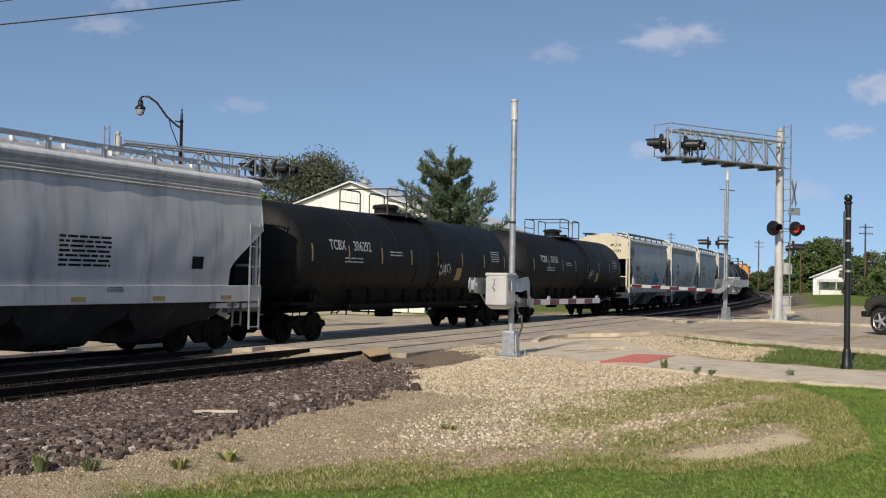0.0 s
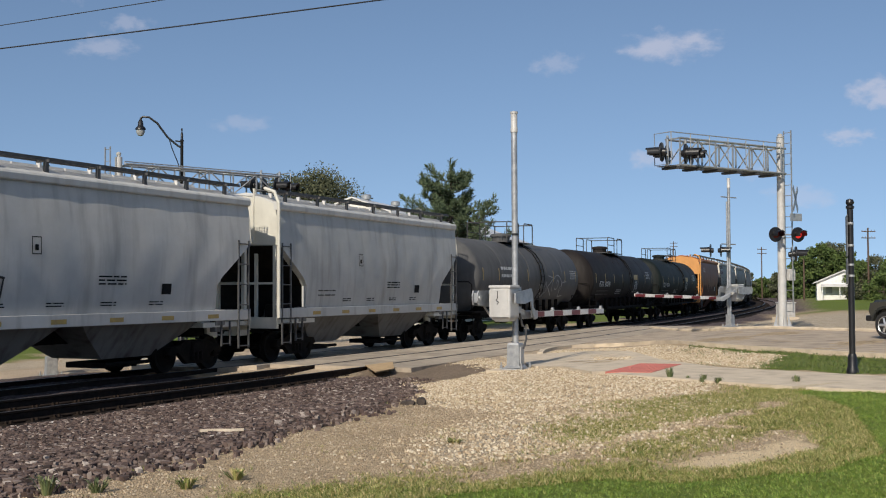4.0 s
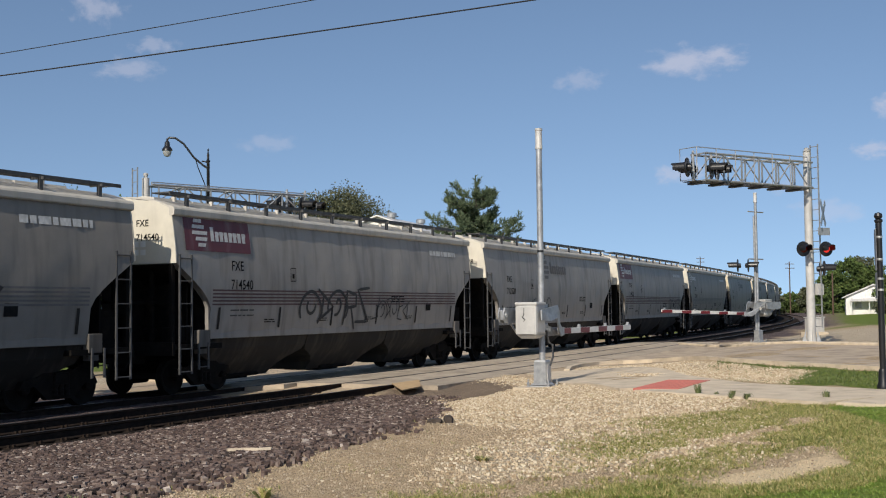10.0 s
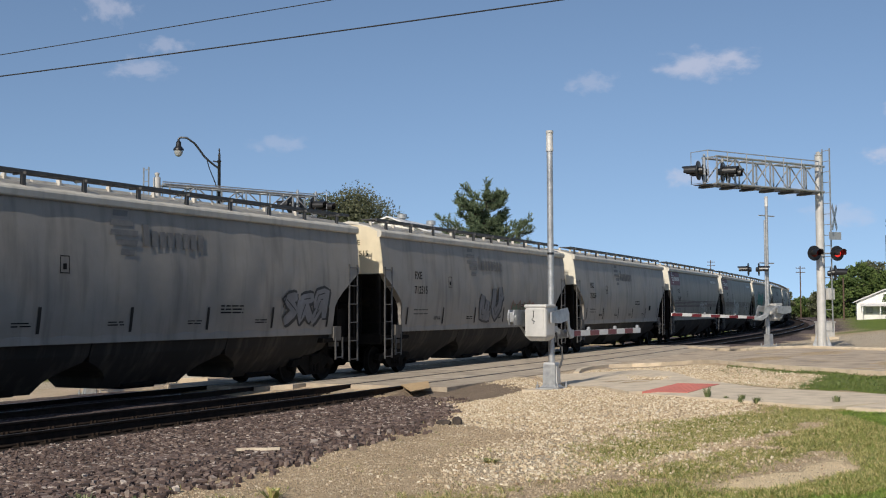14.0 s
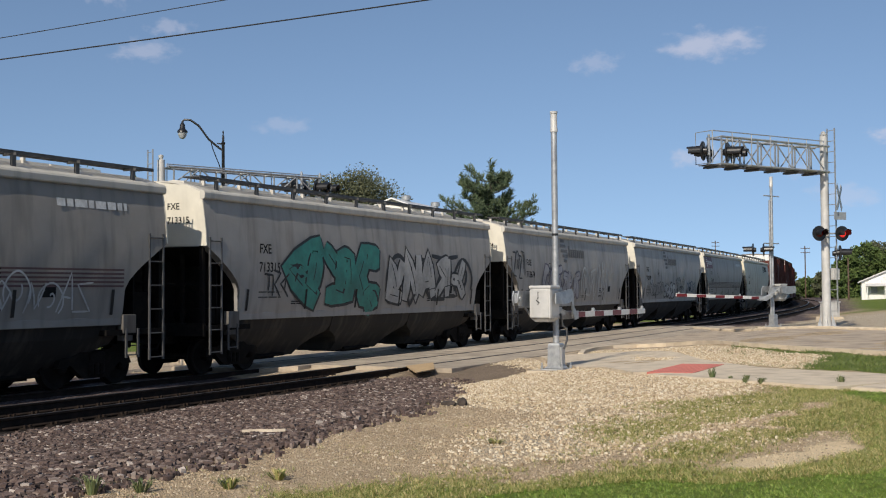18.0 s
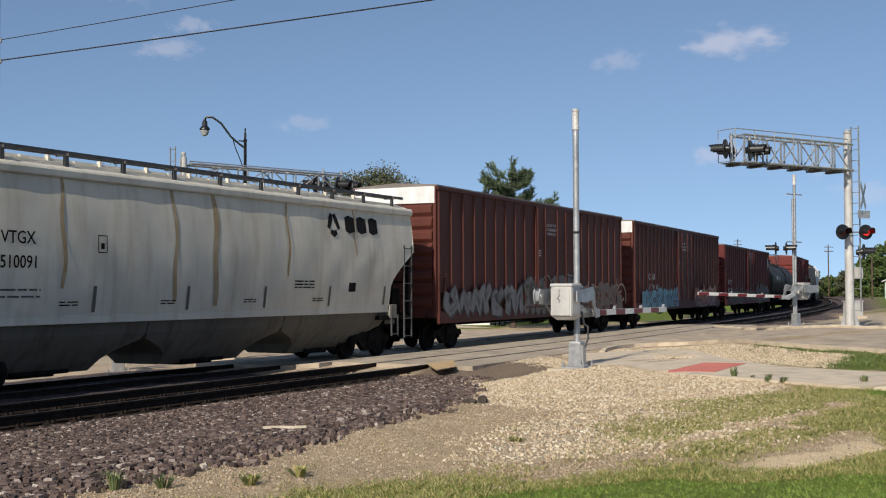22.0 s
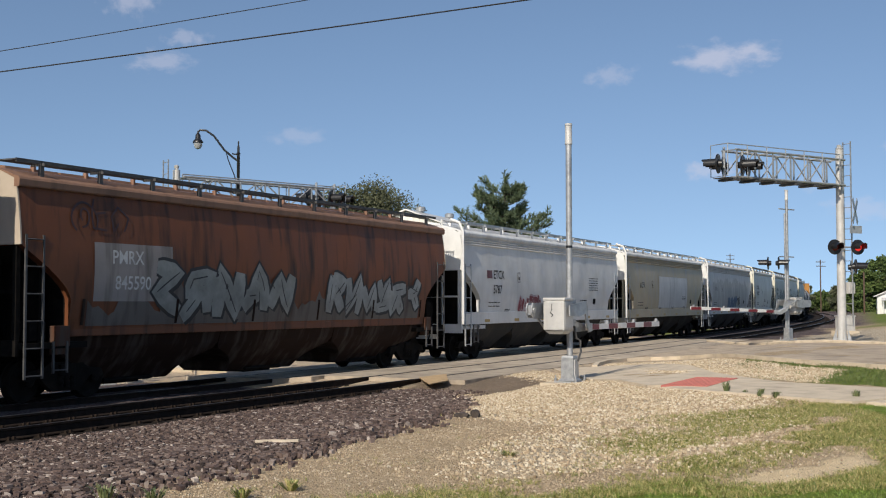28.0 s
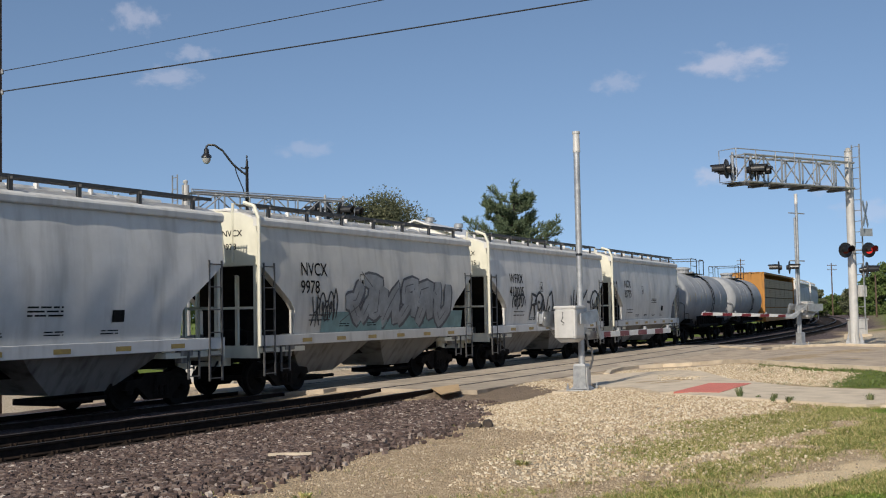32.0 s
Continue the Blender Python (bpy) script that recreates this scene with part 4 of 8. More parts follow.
STROKE_SETS = (
    (((0.1, 0.0), (0.2, 1.0)), ((0.2, 0.95), (0.9, 0.8), (0.35, 0.5), (0.95, 0.05))),
    (((0.9, 0.95), (0.1, 0.85), (0.8, 0.45), (0.1, 0.05)),),
    (((0.05, 0.05), (0.45, 1.0), (0.95, 0.0)), ((0.2, 0.35), (0.75, 0.4))),
    (((0.1, 1.0), (0.15, 0.1), (0.9, 0.05)), ((0.15, 0.55), (0.7, 0.6))),
    (((0.5, 0.0), (0.45, 0.55), (0.05, 1.0)), ((0.45, 0.5), (0.95, 0.95))),
    (((0.1, 0.0), (0.1, 1.0), (0.85, 0.1), (0.9, 1.0)),),
    (((0.15, 0.9), (0.1, 0.3), (0.5, 0.02), (0.85, 0.3), (0.9, 0.95)), ((0.9, 0.6), (1.15, 0.75))),
    (((0.85, 0.85), (0.4, 1.0), (0.08, 0.5), (0.4, 0.02), (0.9, 0.25), (0.6, 0.45)),),
    (((0.1, 0.05), (0.15, 0.95), (0.8, 0.85), (0.85, 0.55), (0.2, 0.5)), ((0.5, 0.5), (1.0, -0.08))),
)


def letter_strokes(rnd, y, z, w, h):
    """Angular strokes that make an unreadable letter shape."""
    chosen = rnd.choice(STROKE_SETS)
    lean = rnd.uniform(-0.05, 0.25)
    flip, turn, fall = rnd.random() < 0.5, rnd.random() < 0.5, rnd.random() < 0.5
    out = []
    for st in chosen:
        pts = []
        for (a, b), (c, d) in zip(st, st[1:]):
            for t in (0, 0.25, 0.5, 0.75):
                pts.append((a + (c - a) * t, b + (d - b) * t))
        pts.append(st[-1])
        pts = [(q if turn else p, (1 - p if turn else q) if fall else (p if turn else q)) for p, q in pts]
        bend = rnd.uniform(-0.16, 0.16)
        out.append([(y + w * ((1 - p if flip else p) + lean * (q - 0.5) + bend * math.sin(q * 3.1)), z + q * h) for p, q in pts])
    return out


def loops(rnd, y, z, w, h):
    """Rounded arches and curls of a quick sprayed outline."""
    out = []
    a0, a1, sq = rnd.uniform(3.3, 4.0), rnd.uniform(-0.8, 0.0), rnd.uniform(0.85, 1.0)
    out.append([(y + w * (0.5 + 0.5 * math.cos(a0 + (a1 - a0) * t) * (1 + 0.1 * math.sin(9 * t))), z + h * sq * (0.45 + 0.55 * math.sin(a0 + (a1 - a0) * t))) for t in np.linspace(0, 1, 16)])
    b0, r, turn = rnd.uniform(0, 6), rnd.uniform(0.14, 0.24), rnd.uniform(4.0, 6.5)
    out.append([(y + w * (0.5 + r * math.cos(b0 + turn * t) + 0.2 * (t - 0.5)), z + h * (0.42 + 1.1 * r * math.sin(b0 + turn * t) + 0.1 * t)) for t in np.linspace(0, 1, 12)])
    return out


def graffiti(parent, side, y, z, w, h, n, fill, line, seed, thick=0.13, label="spray-painted graffiti"):
    """Sprayed unreadable letter shapes: heavy filled strokes with edges and a cast edge, or bare strokes."""
    rnd = random.Random(seed)
    for i in range(n):
        ly, lz, lw, lh = y + w * i / n, z + rnd.uniform(-0.07, 0.07) * h, w / n * 1.10, h * rnd.uniform(0.82, 1.06)
        v, f, mi = [], [], []
        base = 0.007 + 0.0012 * (i % 2)
        if fill is not None and line is not None and thick >= 0.05:
            strokes = letter_strokes(rnd, ly + lw * 0.10, lz + lh * 0.10, lw * 0.80, lh * 0.80)
            t = min(lw, lh) * rnd.uniform(0.15, 0.20)
            jobs = [(0, strokes, t + 0.075, base), (0, [[(a + 0.06, b - 0.05) for a, b in st] for st in strokes], t + 0.03, base)]
            jobs.append((1, strokes, t, base + 0.003))
            # thin cuts through the body
            jobs.append((0, [st[len(st) // 3:2 * len(st) // 3 + 1] for st in strokes], 0.016, base + 0.006))
            if rnd.random() < 0.6:
                jobs.append((0, [[(ly + lw * rnd.random(), lz + lh * rnd.random()) for _ in range(2)]], 0.02, base + 0.006))
        else:
            strokes = loops(rnd, ly - lw * 0.15, lz, lw * 1.3, lh) if rnd.random() < 0.35 else letter_strokes(rnd, ly, lz, lw, lh)
            jobs = []
            if line is not None:
                jobs.append((0, strokes, thick * 1.42 if fill is not None else thick, base))
            if fill is not None:
                jobs.append((1 if line is not None else 0, strokes, thick, base + 0.004))
        for k, sts, t, d in jobs:
            for st in sts:
                if len(st) < 2:
                    continue
                v2, f2 = [], []
                ribbon(v2, f2, st, t)
                m = len(v)
                v += [(side(zz) + d, yy, zz) for yy, zz in v2]
                f += [tuple(q + m for q in p) for p in f2]
                mi += [k] * len(f2)
        me = bpy.data.meshes.new("graffiti_letter")
        me.from_pydata(v, [], f)
        for mat in (line, fill):
            if mat is not None:
                me.materials.append(mat)
        me.polygons.foreach_set("material_index", mi)
        ob = new("graffiti_letter", me)
        ob.parent = parent
        ob["label"] = label


def scribble(parent, side, y, z, w, h, n, line, seed, thick=0.025):
    graffiti(parent, side, y, z, w, h, n, line, None, seed, thick, "thin sprayed scrawl")


_spray = {}


def spray(*c):
    if c not in _spray:
        _spray[c] = surf("spray_paint", c, tuple(x * 0.55 for x in c), 1.8, 0.6, 0, 0, 30, tuple(x * 0.6 + 0.015 for x in c), 0.5, (2, 2, 2))
    return _spray[c]


def grime_band(parent, side, l, z0, z1, material, seed, rag=0.25, label="ragged band of old grime"):
    """A stained band along a side with a ragged upper edge."""
    rnd = random.Random(seed)
    v, f = [], []
    n, m = 90, 6
    h = 0.0
    for i in range(n + 1):
        y = -l / 2 + 1.75 + (l - 3.5) * i / n
        h = 0.7 * h + rnd.uniform(-rag, rag) * 0.6
        for k in range(m + 1):
            z = z0 + (z1 + h - z0) * k / m
            v.append((y, z))
        if i:
            for k in range(m):
                p, q = (i - 1) * (m + 1) + k, i * (m + 1) + k
                f.append((p, q, q + 1, p + 1))
    on_side("grime_band", v, f, side, parent, material, 0.004, label)


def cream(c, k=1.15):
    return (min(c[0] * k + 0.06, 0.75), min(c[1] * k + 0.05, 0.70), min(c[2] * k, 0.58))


def hopper(label, pitch, kind, color, bays, end_color=None, dirt=0.5, stain=(0.09, 0.08, 0.07), roof_color=None, metal=0.0):
    """kind: 'smooth' (long, rounded cut-out ends), 'ribbed' (ribbed eaves and a deep sill), 'short' (two bays)."""
    car = root("hopper_car", label, "freight car", "cars of the train")
    body = paint(color, dirt, 0.5, stain, metal)
    end = paint(end_color or color, 0.2, 0.55, stain, metal)
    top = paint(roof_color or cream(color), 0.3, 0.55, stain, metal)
    l = pitch - 1.38
    key = (kind, round(l, 1))
    sill, inset, knee, cut = {"smooth": (1.34, 1.30, 2.95, 0.5), "ribbed": (1.36, 1.40, 2.95, 0.2), "short": (1.36, 1.45, 3.10, 0.0)}[kind]
    seams = 11 if l > 15 else 8
    kit(("shell",) + key, "body", make_shell(l, sill, cut, inset, knee, seams), body, car, smooth=True)
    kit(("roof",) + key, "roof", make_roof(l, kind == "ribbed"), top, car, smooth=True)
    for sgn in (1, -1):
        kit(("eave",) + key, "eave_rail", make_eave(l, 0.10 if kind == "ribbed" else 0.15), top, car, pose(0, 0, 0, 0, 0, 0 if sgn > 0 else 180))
        if kind == "ribbed":
            kit(("ribs",) + key, "eave_ribs", make_ribs(l), body, car, pose(0, 0, 0, 0, 0, 0 if sgn > 0 else 180))
        kit(("board",) + key, "running_board", make_board(l), GRATE if kind != "ribbed" else GALV, car, pose(sgn * 1.02, 0, 4.60, 0, 0, 0 if sgn > 0 else 180))
        for i in range(int(l / 1.55)):
            y = -l / 2 + 0.75 + i * (l - 1.5) / max(int(l / 1.55) - 1, 1)
            kit("post", "board_bracket", make_post, GALV if kind == "ribbed" else GRATE, car, pose(sgn * 1.26, y, 4.60, 0, 0, 0 if sgn > 0 else 180))
        kit(("sill",) + key, "side_sill", make_sill(l if kind != "smooth" else l - 2.5, 1.14 if kind != "smooth" else 1.20, 1.40 if kind == "short" else 1.55 if kind == "ribbed" else 1.37, 1.455 if kind == "smooth" else 1.56), body, car, pose(0, 0, 0, 0, 0, 0 if sgn > 0 else 180))
        for yy in (-1, 1):
            kit(("ladder", 2.75), "ladder", make_ladder(2.75), GALV if kind == "ribbed" else GRATE, car, pose(sgn * 1.56, yy * (l / 2 - 0.33), 0.42, 0, 0, 0 if sgn > 0 else 180))
            kit(("short_ladder", 0.7), "sill_step", make_ladder(0.62, 0.36), GRATE, car, pose(sgn * 1.52, yy * (l / 2 - 1.05), 0.5, 0, 0, 0 if sgn > 0 else 180))
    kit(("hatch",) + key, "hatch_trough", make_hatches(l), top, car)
    kit(("csill", round(l, 1)), "centre_sill", make_centre_sill(l), DARK, car)
    # Shade under the car is put into the bay paint: a darkened body colour.
    bay_shade_m = paint(tuple(c * {"short": 0.34, "smooth": 0.22 if color[0] > 0.45 else 0.10, "ribbed": 0.06}[kind] for c in color), 0.8, 0.85)
    pad_m = paint(tuple(c * 0.55 for c in color), 0.8, 0.75)
    span = l - 2 * inset
    for i in range(bays):
        y = -span / 2 + span * (i + 0.5) / bays
        kit(("bay", kind, bays, round(l, 1)), "hopper_bay", make_bay(span / bays / 2, span / bays / 2 * (0.36 if kind == "short" else 0.58), sill, 0.33 if kind == "short" else 0.16, 0.0 if kind == "short" else 1.0), bay_shade_m, car, pose(0, y, 0))
        kit("gate", "outlet_gate", make_gate, DARK, car, pose(0, y, 0))
    for y in (-l / 2, l / 2):
        # smooth cars: the recess shade is put into a near-black end frame
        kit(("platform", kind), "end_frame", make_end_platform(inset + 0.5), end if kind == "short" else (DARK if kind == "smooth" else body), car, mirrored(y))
        kit("coupler", "coupler", make_coupler, DARK, car, mirrored(y))
        if kind != "smooth":
            kit("hoop", "end_hoop", make_hoop, end, car, mirrored(y))
    # upper end sheet, proud of the shell
    def end_sheet(bm):
        rise = [(hopper_side(z) + 0.004, z) for z in np.linspace(knee + 0.02, 4.22, 7)]
        prof = [(-x, z) for x, z in rise] + [(-1.0, 4.40), (0, 4.53), (1.0, 4.40)] + rise[::-1]
        loft(bm, [[(x, y, z) for x, z in prof] for y in (-0.035, 0.0)])
    # slope sheet under the knee: dirt plus recess shade, both in its near-black colour
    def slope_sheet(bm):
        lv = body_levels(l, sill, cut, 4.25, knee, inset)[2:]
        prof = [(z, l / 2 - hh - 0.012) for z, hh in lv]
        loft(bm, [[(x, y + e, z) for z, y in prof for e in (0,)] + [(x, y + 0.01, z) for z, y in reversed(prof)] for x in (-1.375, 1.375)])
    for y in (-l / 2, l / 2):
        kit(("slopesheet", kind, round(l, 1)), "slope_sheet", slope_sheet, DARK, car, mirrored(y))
        kit(("endsheet", kind), "end_sheet", end_sheet, end, car, mirrored(y))
    if kind != "short":
        for y in (-l / 2, l / 2):
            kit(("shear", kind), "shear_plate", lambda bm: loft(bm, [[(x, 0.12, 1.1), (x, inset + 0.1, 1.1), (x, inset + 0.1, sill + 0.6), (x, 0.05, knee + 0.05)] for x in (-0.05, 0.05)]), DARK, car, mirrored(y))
            # dark sheet and block added to keep the end recess in shade
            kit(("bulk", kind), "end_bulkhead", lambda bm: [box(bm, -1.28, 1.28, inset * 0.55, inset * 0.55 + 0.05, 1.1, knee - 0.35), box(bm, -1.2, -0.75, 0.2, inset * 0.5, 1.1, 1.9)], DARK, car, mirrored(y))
    kit("reservoir", "air_reservoir", lambda bm: lathe(bm, [(0.1, -0.45), (0.2, -0.4), (0.2, 0.4), (0.1, 0.45)], 12, "X", (0, 0.85, 1.35)), DARK, car, pose(0, -l / 2, 0), smooth=True)
    kit("brakebox", "brake_valve", lambda bm: box(bm, 0.75, 1.25, 0.5, 0.95, 1.12, 1.5, 0.03), DARK, car, pose(0, -l / 2, 0))
    for y in (-(pitch / 2 - 2.35), pitch / 2 - 2.35):
        truck(car, y)
    for y in (-(l / 2 - inset + 0.18), l / 2 - inset + 0.18):
        for sgn in (1, -1):
            kit("jackpad", "jacking_pad", lambda bm: [box(bm, 1.34, 1.52, -0.2, 0.2, 1.02, 1.42, 0.02), box(bm, 1.30, 1.47, -0.14, 0.14, 0.86, 1.03)], pad_m, car, pose(0, y, 0, 0, 0, 0 if sgn > 0 else 180))
    for i in range(6):
        y = -l / 2 + inset + 0.3 + i * (l - 2 * inset - 0.7) / 5
        if kind == "smooth":
            patch(car, "side_stiffener", ((y, 1.42), (y + 0.09, 1.95)), bay_shade_m, hopper_side, 0.012)
        else:
            patch(car, "reflector", ((y, 1.20), (y + 0.45, 1.30)), YELLOW, lambda z: 1.56, 0.004)
    return car, l


def tank(label, pitch, color, stain=(0.05, 0.045, 0.04), dirt=0.4, rough=0.58):
    car = root("tank_car", label, "freight car", "cars of the train")
    skin = surf("tank_paint", color, tuple(c * 0.7 for c in color), 0.9, rough, 0.0, 0.05, 30, stain, dirt, (1.0, 1.6, 0.22), 0.14)
    l = pitch - 1.9
    key = round(l, 1)

    def shell(bm):
        prof = [(0.06, -l / 2)]
        for k in range(1, 8):
            a = k / 8 * math.pi / 2
            prof.append((1.57 * math.sin(a) ** 0.9, -l / 2 + 0.62 * (1 - math.cos(a))))
        prof += [(1.57, -l / 2 + 0.62), (1.57, -0.7), (1.585, -0.7), (1.585, 0.7), (1.57, 0.7)]
        prof += [(r, -h) for r, h in reversed(prof[:9])]
        lathe(bm, prof, 40, "Y", (0, 0, 2.41))
    kit(("tank", key), "tank_shell", shell, skin, car, smooth=True)

    def seam(bm):
        lathe(bm, [(1.567, -0.03), (1.578, -0.025), (1.578, 0.025), (1.567, 0.03)], 40, "Y", (0, 0, 2.41))
    for y in (-l * 0.28, -l * 0.12, l * 0.12, l * 0.28):
        kit("tankseam", "weld_band", seam, skin, car, pose(0, y, 0), smooth=True)

    def manway(bm):
        lathe(bm, [(0.40, 3.9), (0.40, 4.22), (0.47, 4.22), (0.47, 4.28), (0.42, 4.34), (0.1, 4.38)], 18)
        box(bm, -0.45, 0.45, 0.7, 1.2, 3.9, 4.12, 0.03)
        tube(bm, [(0.3, -0.75, 3.85), (0.3, -0.75, 4.25)], 0.09, 8)
    kit("manway", "manway", manway, skin, car, smooth=True)

    def deck(bm):
        for sx in (-1, 1):
            box(bm, sx * 0.62 - 0.28, sx * 0.62 + 0.28, -1.5, 1.5, 3.93, 3.97)
        for yy in (-1.5, 1.5):
            box(bm, -0.9, 0.9, yy - 0.2, yy + 0.2, 3.93, 3.97)
    kit("deck", "top_platform", deck, GRATE, car)

    def rail(bm):
        for sx in (-0.9, 0.9):
            tube(bm, [(sx, -1.7, 3.9), (sx, -1.7, 4.72), (sx, -1.6, 4.80), (sx, -0.3, 4.80), (sx, -0.2, 4.72), (sx, -0.2, 3.9)], 0.028, 6)
            tube(bm, [(sx, 0.5, 3.9), (sx, 0.5, 4.72), (sx, 0.6, 4.80), (sx, 1.6, 4.80), (sx, 1.7, 4.72), (sx, 1.7, 3.9)], 0.028, 6)
            tube(bm, [(sx, -1.7, 4.38), (sx, -0.2, 4.38)], 0.02, 5)
        for yy in (-1.7, 1.7):
            tube(bm, [(-0.9, yy, 4.78), (0.9, yy, 4.78)], 0.024, 5)
    kit("tankrail", "safety_railing", rail, GRATE, car)

    def climb(bm):
        for yy in (-0.22, 0.22):
            tube(bm, [(tank_side(z) + 0.09, yy, z) for z in (3.85, 3.5, 3.0, 2.4, 1.8, 1.2)] + [(1.5, yy, 0.5)], 0.022, 5)
        for i in range(11):
            z = 3.75 - i * 0.32
            x = tank_side(z) + 0.09 if z > 1.2 else 1.5
            tube(bm, [(x, -0.22, z), (x, 0.22, z)], 0.016, 5)
    for sgn in (1, -1):
        kit("climb", "side_ladder", climb, DARK, car, pose(0, 0.9 * sgn, 0, 0, 0, 0 if sgn > 0 else 180))
    kit(("csill", round(l, 1)), "centre_sill", make_centre_sill(l), DARK, car)

    def saddle(bm):
        prof = [(-1.46, 0.98), (1.46, 0.98), (1.46, 1.30)]
        for k in range(9):
            a = -0.80 + 1.6 * k / 8
            prof.append((-1.56 * math.sin(a), 2.41 - 1.56 * math.cos(a)))
        prof.append((-1.46, 1.30))
        loft(bm, [[(x, y, z) for x, z in prof] for y in (-0.28, 0.28)])
        box(bm, -1.5, 1.5, -0.75, 0.75, 0.92, 1.02)
    for y in (-(pitch / 2 - 2.55), pitch / 2 - 2.55):
        kit("saddle", "saddle_bolster", saddle, DARK, car, pose(0, y, 0))
        truck(car, y)

    def walkway(bm):
        box(bm, -1.5, 1.5, -0.1, 1.2, 1.0, 1.07)
        for x in (-1.42, 1.42):
            tube(bm, [(x, 0.05, 1.05), (x, 0.05, 2.1), (x * 0.9, 0.05, 2.2), (x * 0.5, 0.05, 2.2)], 0.02, 5)
            tube(bm, [(x, 0.05, 1.6), (x, 1.1, 1.6), (x, 1.1, 1.0)], 0.018, 5)
            tube(bm, [(x, 0.1, 1.0), (x, 0.1, 0.4), (x, 0.5, 0.4), (x, 0.5, 1.0)], 0.018, 5)
    for y in (-l / 2 + 0.05, l / 2 - 0.05):
        kit("walkway", "end_walkway", walkway, DARK, car, mirrored(y))
        kit("coupler", "coupler", make_coupler, DARK, car, mirrored(y * (1 + 0.45 / (l / 2))))

    def piping(bm):
        box(bm, -0.2, 0.2, -0.35, 0.35, 0.45, 1.0, 0.05)
        for x in (-0.95, 0.95):
            tube(bm, [(x, -l / 2 + 4.2, 0.78), (x, l / 2 - 4.2, 0.78)], 0.03, 5)
            for i in range(7):
                y = -l / 2 + 4.2 + i * (l - 8.4) / 6
                tube(bm, [(x, y, 1.15), (x, y, 0.62)], 0.025, 5)
        tube(bm, [(-0.95, -0.6, 0.62), (0.95, -0.6, 0.62)], 0.03, 5)
    def frame_bar(bm):
        box(bm, 1.38, 1.50, -l / 2 + 3.4, l / 2 - 3.4, 0.86, 0.98)
        for k in range(9):
            y = -l / 2 + 3.6 + k * (l - 7.2) / 8
            box(bm, 1.30, 1.44, y - 0.04, y + 0.04, 0.90, 1.45)
    for sgn in (1, -1):
        kit(("framebar", key), "side_rail", frame_bar, DARK, car, pose(0, 0, 0, 0, 0, 0 if sgn > 0 else 180))
    kit(("piping", key), "bottom_outlet_piping", piping, DARK, car)
    for i in range(8):
        y = -l / 2 + 0.9 + i * (l - 1.9) / 7
        patch(car, "reflector", ((y, 2.25), (y + 0.09, 2.75)), YELLOW, tank_side, 0.008)
    return car, l


